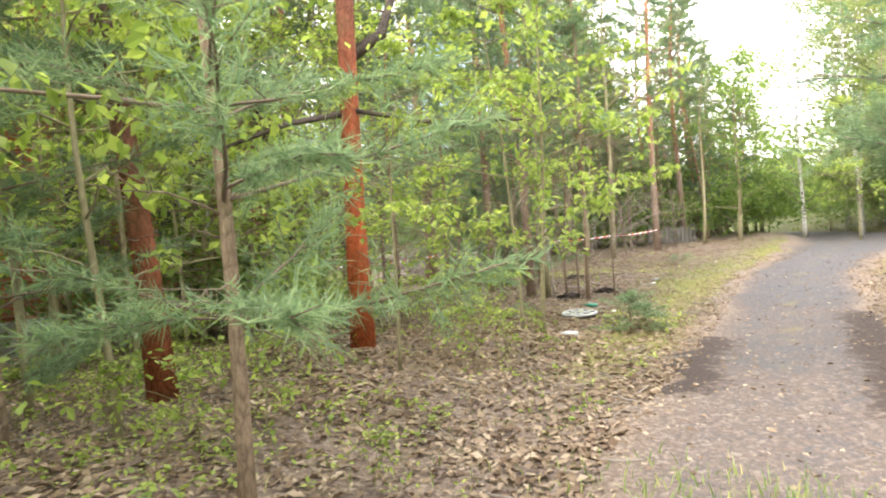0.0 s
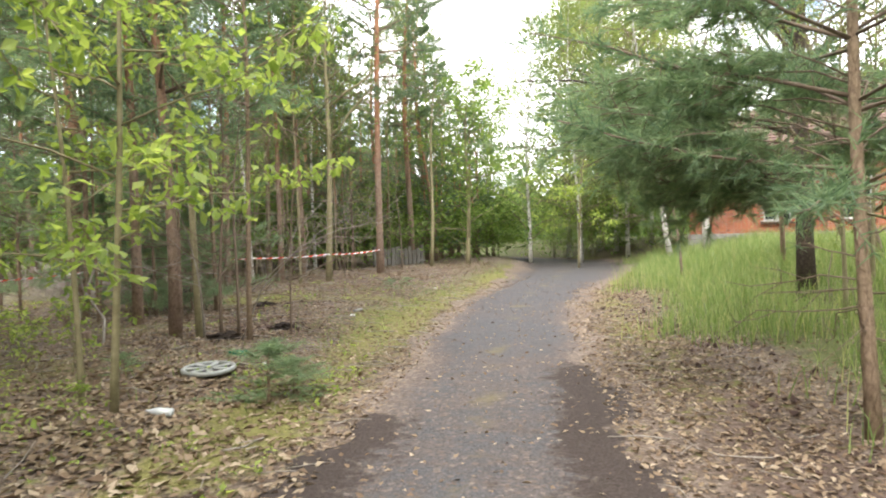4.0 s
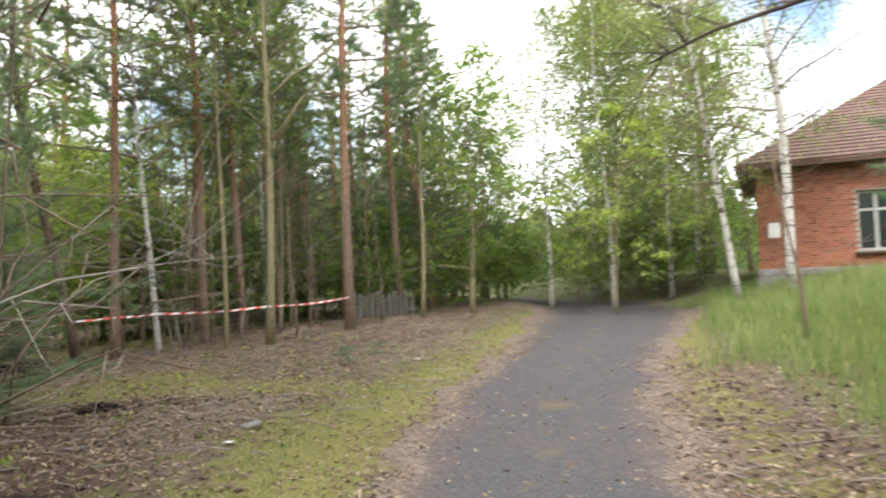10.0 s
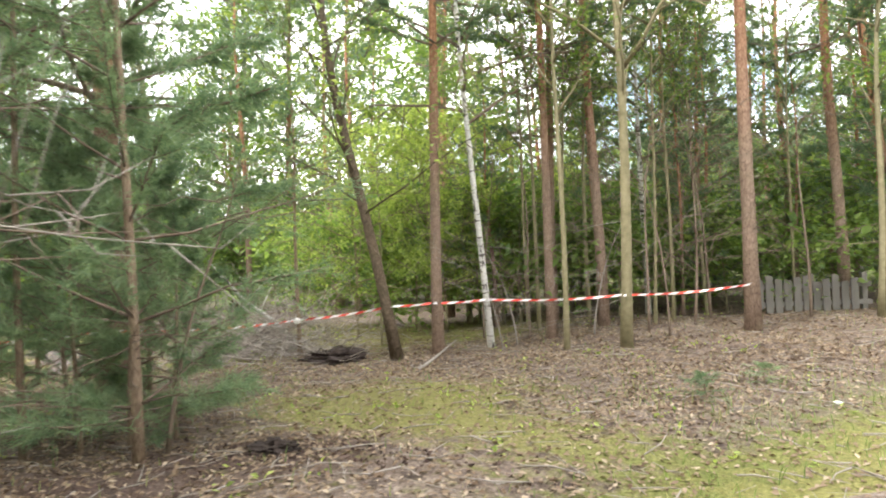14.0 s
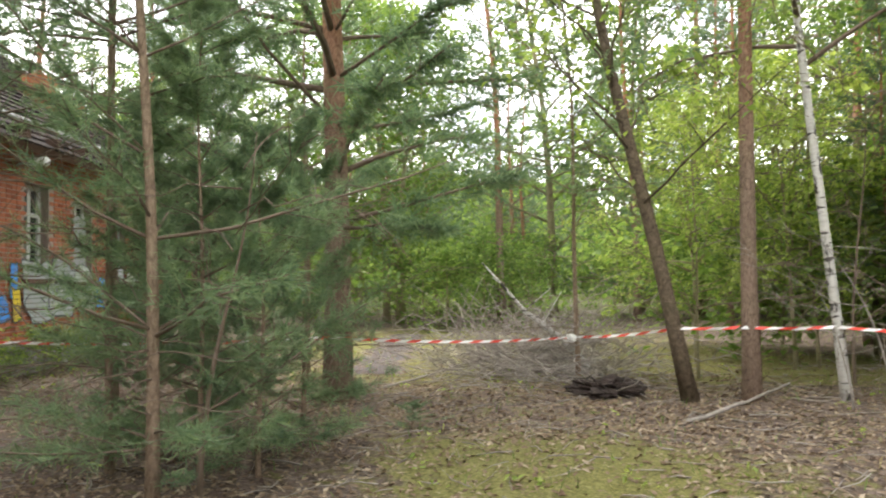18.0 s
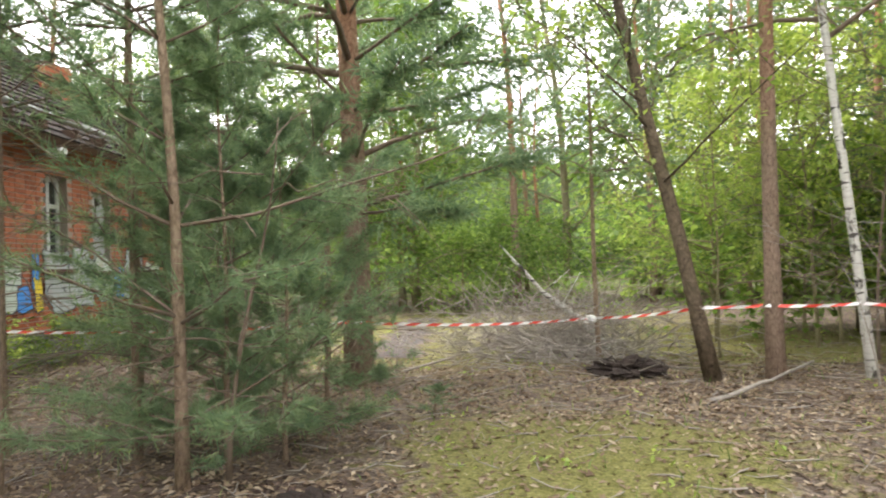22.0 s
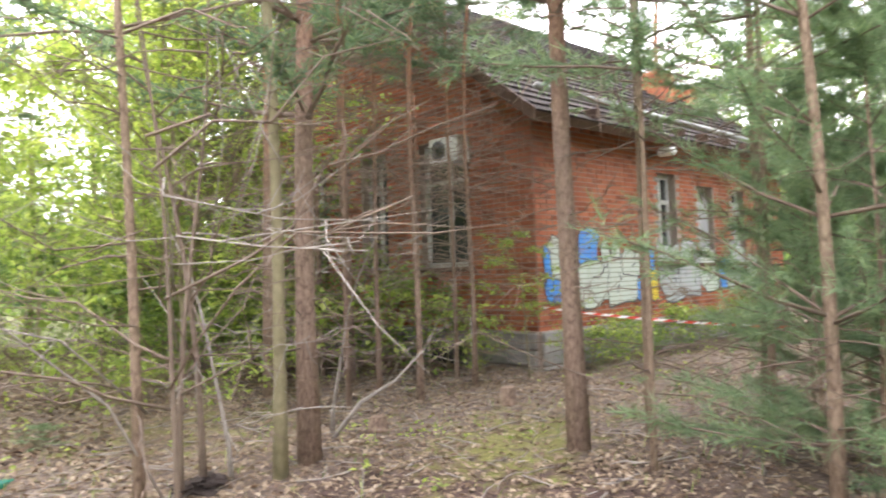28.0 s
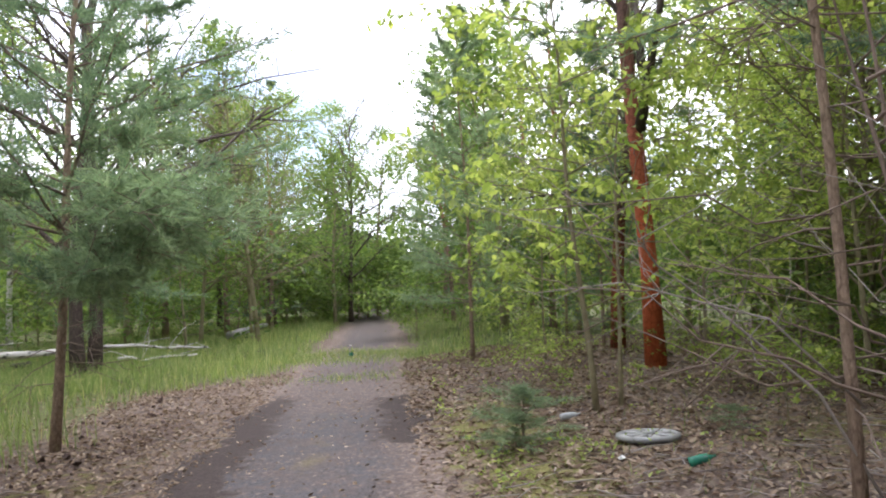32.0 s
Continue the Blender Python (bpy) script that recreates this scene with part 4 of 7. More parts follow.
# named trees: shape, sort, x, y, scale, turn, trunk width, lean
NEAR = [
    # round the start of the lane
    ("young_b", "young", -0.93, 3.24, 1.0, 40, 0.085, (1, 0)), ("young_a", "young", -2.9, 4.6, 0.95, 140, 0.07, (0, 0)),
    ("sapling_b", "leafy", 1.33, 8.68, 0.95, 150, 0.065, (3, 0)), ("sapling_a", "leafy", 1.1, 8.8, 0.95, 130, 0.05, (0, 0)), ("sapling_a", "leafy", -0.32, 6.0, 0.62, 10, 0.035, (0, 0)), ("sapling_b", "leafy", -2.1, 4.5, 0.9, 60, 0.06, (0, 0)),
    ("sapling_b", "leafy", -3.3, 5.6, 1.1, 160, 0.08, (0, 0)), ("sapling_a", "leafy", -2.9, 6.8, 1.1, 200, 0.06, (0, 0)), ("sapling_b", "leafy", -5.4, 1.3, 1.3, 20, 0.12, (0, 0)), ("sapling_a", "leafy", -3.0, 8.4, 1.0, 100, 0.05, (0, 0)),
    ("broad_b", "broad", -5.2, 2.8, 0.9, 90, 0.12, (0, 0)), ("far_broad_a", "broad", -4.6, 8.9, 0.45, 100, 0.10, (0, 0)), ("far_broad_b", "broad", -6.8, 6.0, 0.5, 10, 0.10, (0, 0)), ("far_broad_a", "broad", -8.5, 2.0, 0.5, 50, 0.2, (0, 0)), ("far_broad_b", "broad", -6.0, -2.5, 1.0, 250, 0.2, (0, 0)),
    # before the graffiti house
    ("pine_a", "pine", 1.2, 14.62, 0.95, 330, 0.158, (0, 0)), ("pine_b", "pine", 1.75, 12.72, 0.95, 20, 0.155, (0, 0)), ("pine_c", "pine", -2.3, 11.8, 0.9, 110, 0.15, (0, 0)), ("dead_pine", "young", -1.7, 13.5, 0.8, 60, 0.07, (0, 0)), ("dead_pine", "young", -2.5, 12.7, 0.85, 200, 0.07, (0, 0)), ("dead_pine", "young", -0.6, 12.3, 0.8, 290, 0.06, (0, 0)), ("pine_c", "pine", -1.05, 11.25, 0.85, 280, 0.17, (0, 0)),
    ("bare_pine", "young", 2.62, 11.95, 1.0, 100, 0.07, (1, -1)), ("bare_a", "bare", 3.22, 12.55, 1.2, 300, 0.03, (0, 0)), ("pole_a", "broad", 2.05, 12.62, 0.85, 200, 0.095, (-1, 0)), ("bare_a", "bare", 2.5, 12.15, 1.0, 40, 0.045, (0, 0)), ("bare_b", "bare", 2.1, 12.3, 0.9, 100, 0.035, (0, 0)), ("bare_b", "bare", 0.6, 12.5, 0.8, 260, 0.04, (0, 0)), ("bare_a", "bare", 2.3, 12.2, 1.1, 250, 0.05, (0, 0)),
    ("dry_pine", "young", -0.9, 13.0, 0.85, 60, 0.08, (0, 0)), ("dry_pine", "young", -1.5, 12.4, 0.85, 310, 0.07, (0, 0)), ("dry_pine", "young", -2.3, 13.2, 0.8, 130, 0.06, (0, 0)), ("dry_pine", "young", -2.9, 11.2, 0.9, 160, 0.10, (0, 0)), ("dead_pine", "young", -3.5, 10.4, 0.95, 200, 0.09, (0, 0)),
    ("broad_b", "broad", -2.4, 9.6, 0.85, 40, 0.08, (0, 0)), ("broad_b", "broad", -1.4, 10.0, 0.7, 140, 0.07, (0, 0)), ("broad_b", "broad", -3.2, 9.6, 0.6, 200, 0.10, (3, 0)), ("sapling_a", "leafy", -2.55, 14.1, 0.42, 250, 0.03, (0, 0)), ("far_pine_a", "pine", -11, 17, 1.0, 10, 0.2, (0, 0)),
    ("far_pine_b", "pine", -4.6, 10.0, 0.85, 60, 0.15, (0, 0)), ("broad_b", "broad", -4.4, 8.2, 0.95, 20, 0.12, (0, 0)),
    # young pines by the tape
    ("wide_pine", "young", 2.42, 15.98, 0.95, 80, 0.085, (0, 0)), ("bare_pine", "young", 0.3, 16.2, 1.0, 10, 0.10, (1, 0)), ("young_c", "young", 0.5, 16.5, 0.6, 10, 0.04, (1, 0)), ("young_c", "young", 1.1, 16.7, 0.65, 300, 0.04, (0, 0)), ("young_c", "young", 2.15, 16.75, 0.7, 120, 0.04, (0, 0)), ("young_c", "young", 1.75, 16.15, 0.75, 250, 0.04, (0, 0)), ("bare_pine", "young", 1.42, 15.95, 0.9, 200, 0.06, (0, 0)), ("bare_pine", "young", 1.83, 15.08, 0.9, 110, 0.045, (0, 0)), ("bare_pine", "young", 0.6, 15.2, 0.9, 210, 0.05, (0, 0)), ("young_a", "young", -0.9, 17.5, 1.0, 190, 0.06, (0, 0)), ("young_c", "young", 2.0, 16.4, 0.95, 60, 0.045, (0, 0)), ("young_c", "young", 1.3, 17.5, 0.8, 140, 0.05, (0, 0)),
    ("bare_a", "bare", 2.45, 16.25, 0.7, 0, 0.04, (8, 0)), ("big_pine", "pine", -0.05, 18.55, 0.95, 60, 0.32, (0, 0)), ("bare_pine", "young", -1.5, 18.9, 0.95, 60, 0.06, (0, 0)),
    # the row behind the tape
    ("bare_pine", "young", 0.88, 21.35, 0.8, 200, 0.065, (0, 0)), ("pine_c", "pine", 2.95, 21.65, 0.95, 90, 0.175, (0, 0)), ("birch_a", "birch", 3.62, 22.2, 0.95, 20, 0.105, (-3, -4)), ("pole_a", "broad", 4.8, 21.75, 0.9, 30, 0.085, (0, 0)), ("pole_b", "broad", 5.6, 21.95, 0.95, 120, 0.165, (2, 0)),
    ("pine_c", "pine", 4.45, 22.8, 0.95, 200, 0.15, (0, 0)), ("pine_c", "pine", 5.2, 23.6, 0.95, 300, 0.18, (0, 0)), ("pine_a", "pine", 4.3, 24.3, 0.9, 140, 0.15, (1, 0)), ("pole_a", "broad", 4.2, 23.2, 0.8, 150, 0.07, (0, 0)), ("pole_a", "broad", 4.9, 24.4, 0.85, 250, 0.08, (0, 0)), ("pole_a", "broad", 6.3, 24.3, 0.75, 20, 0.07, (0, 0)),
    ("pine_c", "pine", 7.4, 23.2, 1.05, 20, 0.225, (0, 0)), ("pine_c", "pine", 9.3, 26.0, 1.0, 310, 0.22, (0, 0)), ("pole_a", "broad", 9.4, 24.3, 0.8, 10, 0.12, (2, 0)), ("birch_b", "birch", 5.9, 25.6, 0.95, 70, 0.12, (0, 0)),
    ("sapling_b", "leafy", 2.3, 24.4, 0.75, 20, 0.05, (0, 0)), ("sapling_b", "leafy", 0.9, 25.4, 0.75, 120, 0.05, (0, 0)), ("sapling_a", "leafy", 3.2, 25.3, 0.9, 220, 0.05, (0, 0)), ("sapling_b", "leafy", 1.6, 26.4, 0.8, 300, 0.05, (0, 0)), ("sapling_b", "leafy", 1.7, 22.6, 0.7, 200, 0.04, (0, 0)),
    # thicket behind the row
    ("far_pine_b", "pine", 3.2, 24.6, 0.45, 20, 0.09, (0, 0)), ("far_pine_b", "pine", 5.0, 25.8, 0.5, 80, 0.1, (0, 0)), ("far_pine_b", "pine", 6.5, 25.3, 0.42, 140, 0.08, (0, 0)), ("far_pine_b", "pine", 7.0, 26.8, 0.55, 200, 0.1, (0, 0)), ("far_pine_b", "pine", 8.7, 26.9, 0.45, 260, 0.09, (0, 0)), ("far_pine_b", "pine", 8.2, 28.2, 0.6, 320, 0.11, (0, 0)), ("far_pine_b", "pine", 10.4, 27.4, 0.4, 10, 0.08, (0, 0)), ("far_pine_b", "pine", 11.4, 29.0, 0.45, 70, 0.09, (0, 0)), ("far_pine_b", "pine", 9.9, 29.6, 0.6, 130, 0.11, (0, 0)), ("far_pine_b", "pine", 12.6, 30.6, 0.42, 190, 0.09, (0, 0)),
    ("bare_a", "bare", 5.9, 23.0, 1.2, 30, 0.05, (0, 0)), ("bare_a", "bare", 6.6, 23.5, 1.3, 100, 0.05, (5, 0)), ("bare_a", "bare", 6.9, 24.4, 1.2, 170, 0.05, (0, 0)), ("bare_a", "bare", 4.1, 22.9, 1.1, 240, 0.04, (0, 0)), ("bare_a", "bare", 3.3, 23.1, 1.0, 310, 0.04, (0, 0)), ("bare_a", "bare", 8.4, 24.3, 1.2, 60, 0.05, (0, 0)), ("bare_a", "bare", 6.2, 22.6, 0.9, 130, 0.04, (0, 0)), ("bare_b", "bare", 4.0, 22.3, 0.8, 80, 0.03, (0, 0)), ("bare_b", "bare", 5.1, 22.7, 0.9, 200, 0.03, (0, 0)), ("bare_b", "bare", 3.9, 21.7, 0.6, 20, 0.02, (0, 0)),
    ("pole_a", "broad", 6.0, 23.6, 0.85, 40, 0.06, (2, 0)), ("pole_a", "broad", 6.9, 25.4, 0.9, 110, 0.07, (-2, 0)), ("pole_a", "broad", 3.9, 23.9, 0.85, 190, 0.06, (0, 0)), ("pole_a", "broad", 4.6, 23.4, 0.8, 280, 0.055, (1, 0)), ("pole_a", "broad", 8.4, 25.6, 0.8, 330, 0.06, (0, 0)), ("broad_b", "broad", 2.2, 24.0, 0.52, 60, 0.06, (0, 0)), ("broad_b", "broad", 0.6, 24.2, 0.5, 150, 0.06, (0, 0)),
    # on the grass side
    ("young_b", "young", 12.5, 13.1, 0.95, 90, 0.10, (-1, 0)), ("broad_c", "broad", 9.9, 10.2, 0.75, 20, 0.25, (-3, 0)), ("bare_a", "bare", 12.4, 15.9, 1.1, 40, 0.07, (-3, 0)), ("bare_c", "bare", 12.6, 11.2, 0.95, 90, 0.16, (-12, 6)),
    ("sapling_a", "leafy", 15.6, 25.6, 1.3, 300, 0.09, (0, 0)), ("birch_b", "birch", 17.9, 23.3, 1.05, 200, 0.20, (-12, 0)), ("birch_a", "birch", 18.0, 21.6, 1.05, 110, 0.26, (0, 0)),
    ("broad_a", "broad", 0.0, -6.2, 0.9, 30, 0.15, (5, 0)), ("broad_c", "broad", -3.4, -14.5, 0.8, 70, 0.24, (6, 0)), ("broad_c", "broad", -1.8, -17, 0.85, 160, 0.25, (2, 0)),
]
for shp, sort, x, y, sc, turn, dm, lean in NEAR:
    plant(shp, sort, x, y, sc, turn, dm, lean)
plant("lean_tree", "broad", 2.4, 21.4, 1.0, 30, 0.175, (-9, -9), "leaning broadleaf tree with dark brown trunk behind the tape", "brown_bark")
plant("pine_b", "pine", -2.22, 5.6, 0.9, 20, 0.23, (-3, 1), "pine with dark red rough trunk among leafy saplings", "rust_bark")
for x, y, sc, tn, dm, ln in ((-0.5, -8.44, 0.8, 40, 0.10, (3, 0)), (-1.2, -10.5, 0.85, 140, 0.12, (4, 0)), (-2.3, -13.0, 0.9, 240, 0.14, (2, 0)), (-3.6, -16.0, 0.9, 320, 0.16, (4, 0)), (1.2, -8.0, 0.8, 90, 0.13, (-3, 0))):
    plant("half_bare", "broad", x, y, sc, tn, dm, ln, "slender half-bare tree with mossy trunk and thin new leaves")
for x, y, sc, tn in ((9.2, 9.0, 0.5, 30), (8.7, 7.7, 0.5, 160), (10.4, 9.6, 0.55, 250)):
    plant("half_bare", "broad", x, y, sc, tn, 0.06, (0, 0), "slender half-bare tree with grey twigs beyond the tall grass")
plant("sparse_a", "broad", -8.2, -17.5, 0.95, 50, 0.25, (0, 0), "tall half-bare broadleaf tree beside the lane")
boughs = plant("hung_pine", "young", 6.0, 6.1, 0.95, 200, 0.10, (-3, 0), "pine with long needle boughs hanging towards the lane")
reseed("boughs")
bough_runs, bough_pos, bough_way = [], [], []
for z, ex, ey, ez in ((1.9, 4.55, 8.0, 2.05), (2.1, 5.2, 8.5, 2.2), (1.5, 5.6, 7.7, 1.6), (2.3, 4.75, 7.5, 2.15), (2.3, 5.1, 7.1, 2.2), (1.7, 5.0, 7.2, 1.8), (1.9, 5.5, 8.6, 1.9), (1.6, 5.35, 7.9, 1.7), (1.4, 5.75, 8.0, 1.45), (2.0, 4.9, 7.7, 1.95), (2.2, 6.9, 7.4, 2.3), (1.7, 7.1, 7.0, 1.8), (1.9, 7.3, 6.3, 2.0), (2.7, 5.2, 7.0, 2.8)):
    a, e = np.array((5.98, 6.1, z)), np.array((ex, ey, ez))
    k = np.linspace(0, 1, 7)[:, None]
    p = a * (1 - k) + e * k + np.array([0, 0, 0.25]) * k * (1 - k) * 4 + rng.normal(0, 0.03, (7, 3))
    bough_runs.append((p, np.linspace(0.008, 0.003, 7)))
    for _ in range(64):
        q = np.array([np.interp(rng.uniform(0.25, 1.0), np.linspace(0, 1, 7), p[:, c]) for c in range(3)])
        side = unit(unit(e - a) + rng.normal(0, 0.8, 3) * [1, 1, 0.5])
        tip = q + side * rng.uniform(0.12, 0.5)
        bough_runs.append((np.stack([q, tip]), (0.004, 0.002)))
        bough_pos.append(tip)
        bough_way.append(side)
for nm, me, mt in (("bough", tubes("bough", bough_runs, 5), "twig"), ("bough_needles", loose("bough_needles", [needles_at(np.array(bough_pos), np.array(bough_way), 52, 0.13, 0.0045, 0.55, 0.22)]), "needles_blue")):
    ob = part(nm, me, M[mt], boughs, kind="stuff")
    ob.matrix_parent_inverse = boughs.matrix_world.inverted()
red_pine = plant("pine_c", "pine", -0.8, 7.62, 0.95, 70, 0.25, (0, 0), "pine with bright red lower trunk and forked dark limbs", "red_bark")
for pts, r in ((((0.05, 0, 3.3), (0.45, 0.5, 3.7), (0.8, 1.2, 4.9), (1.1, 1.6, 6.8)), 0.085), (((0, 0.05, 4.2), (-0.5, -0.4, 4.9), (-0.9, -0.8, 6.6)), 0.065), (((0, 0, 2.7), (-0.5, -0.8, 2.5), (-1.0, -1.5, 2.2)), 0.04), (((0.0, 0.0, 4.6), (0.4, -0.3, 5.4), (1.0, -0.7, 6.5)), 0.05), (((0, 0, 2.75), (0.9, -0.6, 2.45), (1.9, -0.9, 2.35)), 0.03)):
    p = np.array(pts)
    part("limb", tubes("limb", [(p, np.linspace(r, r * 0.4, len(p)))], 8), M["dark_bark"], red_pine).matrix_local = pose(0, 0, 0, 0, 0, -70)
for dx, dy, a in ((0, 0, 0), (0.28, 0.1, 120)):
    plant("sparse_a", "broad", 4.85 + dx, -1.1 + dy, 0.95, a, 0.27, (dx * 14 - 2, 0), "double-stemmed broadleaf tree with dark rough bark")

# ---------------------------------------------------------------- woods all round
random.seed(11)


def free(x, y):
    d, _ = road_side(x, y)
    d = float(d)
    back, ahead = math.degrees(math.atan2(y - 13.8, x - 6.7)) % 360, math.degrees(math.atan2(y - 5, x - 2.8))
    if 213 < back < 226 or 238 < back < 246 or (60 < ahead < 70 and y > 27):
        return False
    if abs(d) < 3.0 or (0 < d < 15 and -12 < y < 27 and x > 2):
        return False
    if -9 < x < 9 and 8 < y < 24.0 and not x < -7.5:
        return False
    if (x + 4.5) ** 2 / 36 + (y - 28) ** 2 / 42 < 1:
        return False
    if -15 < x < -3 and 5 < y < 24:
        return False
    if 16 < x < 34 and 8 < y < 34:
        return False
    if -3.5 < x < 4 and 0 < y < 12:
        return False
    return True


PICK = [("far_pine_a", "pine"), ("far_pine_b", "pine"), ("far_pine_c", "pine"), ("far_pine_b", "pine"), ("far_pine_b", "pine"), ("far_broad_a", "broad"), ("far_broad_b", "broad"), ("far_broad_a", "broad"), ("far_birch", "birch")]
placed = []
tries = 0
while len(placed) < 150 and tries < 8000:
    tries += 1
    ang, rad = random.uniform(0, 6.283), 6 + 32 * random.random() ** 0.75
    x, y = 4 + rad * math.cos(ang), 14 + rad * math.sin(ang) * 1.05
    if not free(x, y) or any((x - a) ** 2 + (y - b) ** 2 < 2.6 for a, b in placed):
        continue
    placed.append((x, y))
    shp, sort = random.choice(PICK)
    plant(shp, sort, x, y, random.uniform(0.75, 1.1) * (0.74 if 0 < x < 12 and y > 25 else 1.0), random.uniform(0, 360), None, (random.uniform(-3, 3), random.uniform(-3, 3)), group="woods")
for x, y, sc, shp in ((19.9, 33.6, 1.2, "far_birch"), (21.6, 33.5, 1.15, "far_birch"), (24, 35.5, 1.2, "far_birch"), (12.9, 39, 1.1, "far_birch"), (24.5, 39, 1.25, "far_broad_a"), (26.5, 34.5, 1.1, "far_broad_a"),
                      (12.3, 33.5, 1.0, "far_pine_b"), (17.6, 28.8, 0.9, "far_birch"), (16.0, 30.2, 0.85, "far_birch"), (19.0, 31.0, 0.95, "far_birch"), (14.3, 35.5, 0.8, "far_broad_a"), (16.2, 37, 0.85, "far_broad_b"), (18.0, 38.5, 0.9, "far_broad_a"), (15.2, 33.0, 0.5, "far_broad_a"), (13.0, 31.0, 0.6, "far_pine_b"), (-3.0, 31, 1.0, "far_pine_b"), (-6.2, 31.5, 1.1, "far_pine_b"), (1.2, 28.6, 0.95, "far_pine_a"), (-9.0, 28.8, 1.1, "far_pine_c"), (-1.6, 29.4, 0.8, "far_pine_a"), (-8, 34, 1.2, "far_broad_a"), (3.4, 29.8, 0.75, "far_pine_b"), (5.4, 27.0, 0.8, "far_pine_b"), (7.0, 27.2, 0.7, "far_pine_b"), (20.4, 29.4, 1.0, "far_birch"), (21.3, 31.6, 1.1, "far_birch"), (22.6, 30.6, 1.0, "far_birch"), (12.6, 36, 1.0, "far_pine_a"), (-12.5, -23, 1.0, "far_broad_a"), (-15.5, -22.5, 1.1, "far_broad_b"), (-9.5, -22.5, 1.0, "far_broad_b"), (-17, -19, 1.1, "far_broad_a"), (-11, -27, 1.2, "far_broad_a"),
                      (-6.5, -15.5, 0.9, "far_broad_b"), (-5.0, -18.5, 1.0, "far_broad_a"), (-11.5, -12.5, 1.0, "far_broad_b"), (-9.5, -9.0, 0.95, "far_broad_b"), (3.0, -9.5, 0.9, "far_broad_a"), (7.5, -7, 1.0, "far_broad_b"), (1.0, -18, 1.0, "far_broad_a"), (10, -3, 0.9, "far_broad_a"), (6, -13, 1.0, "far_birch"), (12.5, 2.0, 1.0, "far_broad_b"), (9.0, 1.5, 0.7, "broad_c"),
                      (-4, 33.5, 1.0, "far_broad_a"), (-1, 35.5, 1.4, "far_pine_b"), (2, 33, 0.9, "far_pine_a"), (4.5, 31, 0.8, "far_pine_c"), (-7, 36, 1.4, "far_pine_a"), (-10, 32, 1.4, "far_broad_a"), (0.5, 30.5, 0.8, "far_pine_b"), (6.3, 33, 0.9, "far_pine_b"), (2.5, 27.5, 0.5, "far_broad_b"), (4.4, 28.2, 0.55, "far_broad_b"), (-12.5, 27, 1.1, "far_broad_a"), (-6.9, 6.6, 0.8, "far_pine_b"), (-10.5, 5.0, 1.1, "far_pine_b"), (-12.5, 6.5, 1.15, "far_broad_a"), (-9.0, 3.6, 1.0, "far_broad_b"), (6.5, 29.5, 0.9, "far_pine_b"), (7.2, 31.5, 0.9, "far_pine_b")):
    plant(shp, {"f": "broad", "b": "broad"}[shp[0]] if "broad" in shp else ("birch" if "birch" in shp else "pine"), x, y, sc, (x * 77 + y * 31) % 360, group="woods")
for i in range(22):
    x, y = -16.5 + i * 0.6 + random.uniform(-0.5, 0.5), -20.5 + random.uniform(-2.5, 1.0) + abs(i - 8) * 0.25
    plant("bush_b" if i % 3 else "bush_a", "bush", x, y, random.uniform(0.9, 1.5), random.uniform(0, 360), label="green bush closing off the far end of the lane", group="bushes down the lane")
for x, y, sc in ((-6, 7, 0.9), (-5.6, 4.6, 0.9), (-7.5, 8.8, 1.0), (-8, 5.5, 1.1), (-9, 3, 1.2), (-6.5, 1.2, 0.9), (-4.6, 9.8, 0.6), (-7.5, -1, 1.1), (-10, -2, 1.3), (-5.2, -0.6, 0.8), (-4.2, -4.4, 0.8), (7.0, -4.5, 0.9), (9.5, -1.5, 1.0), (4.5, -8, 1.0), (2.0, -12, 1.1), (11, 4.0, 0.9), (13.5, 6.5, 1.0)):
    plant("bush_b" if int(x * 10) % 2 else "bush_a", "bush", x, y, sc, (x * 50) % 360, label="green understorey bush among the trees", group="understorey")
bushes = 0
while bushes < 85:
    ang, rad = random.uniform(0, 6.283), 9 + 24 * random.random() ** 0.8
    x, y = 4 + rad * math.cos(ang), 14 + rad * math.sin(ang) * 1.05
    if not free(x, y):
        continue
    bushes += 1
    plant(random.choice(("bush_a", "bush_a", "bush_b")), "bush", x, y, random.uniform(0.7, 1.5), random.uniform(0, 360), label="green understorey bush among the trees", group="understorey")
for i in range(26):
    x, y = -9 + i * 0.7 + random.uniform(-0.6, 0.6), 35 + random.uniform(-2, 3)
    plant("bush_a", "bush", x, y, random.uniform(0.8, 1.3), random.uniform(0, 360), group="bushes at the clearing")


for x, y, sc in ((-0.6, 25.3, 1.0), (0.4, 26.3, 1.2), (1.5, 25.0, 0.9), (2.6, 25.8, 1.2), (3.6, 24.9, 1.0), (4.4, 26.2, 0.9), (5.4, 24.9, 0.7), (6.4, 26.2, 0.9), (7.3, 25.9, 0.7), (8.6, 27.6, 1.2), (9.8, 28.4, 1.2), (5.0, 27.8, 1.1), (3.0, 27.6, 1.2), (7.0, 28.4, 1.1)):
    plant("bush_b" if int(x * 10) % 2 else "bush_a", "bush", x, y, sc, (x * 70) % 360, label="green understorey bush among the trees", group="understorey")
for x, y, sc, shp in ((6.6, 28.6, 0.7, "far_pine_c"), (9.0, 29.4, 0.8, "far_pine_c"), (10.6, 30.4, 0.7, "far_pine_b"), (11.8, 29.8, 0.6, "far_pine_b"), (12.7, 31.2, 0.75, "far_pine_b"), (11.0, 28.4, 0.45, "far_pine_b"), (13.6, 30.6, 0.55, "far_pine_b"), (14.4, 32.2, 0.7, "far_pine_b")):
    plant(shp, "pine", x, y, sc, (x * 83) % 360, group="woods")
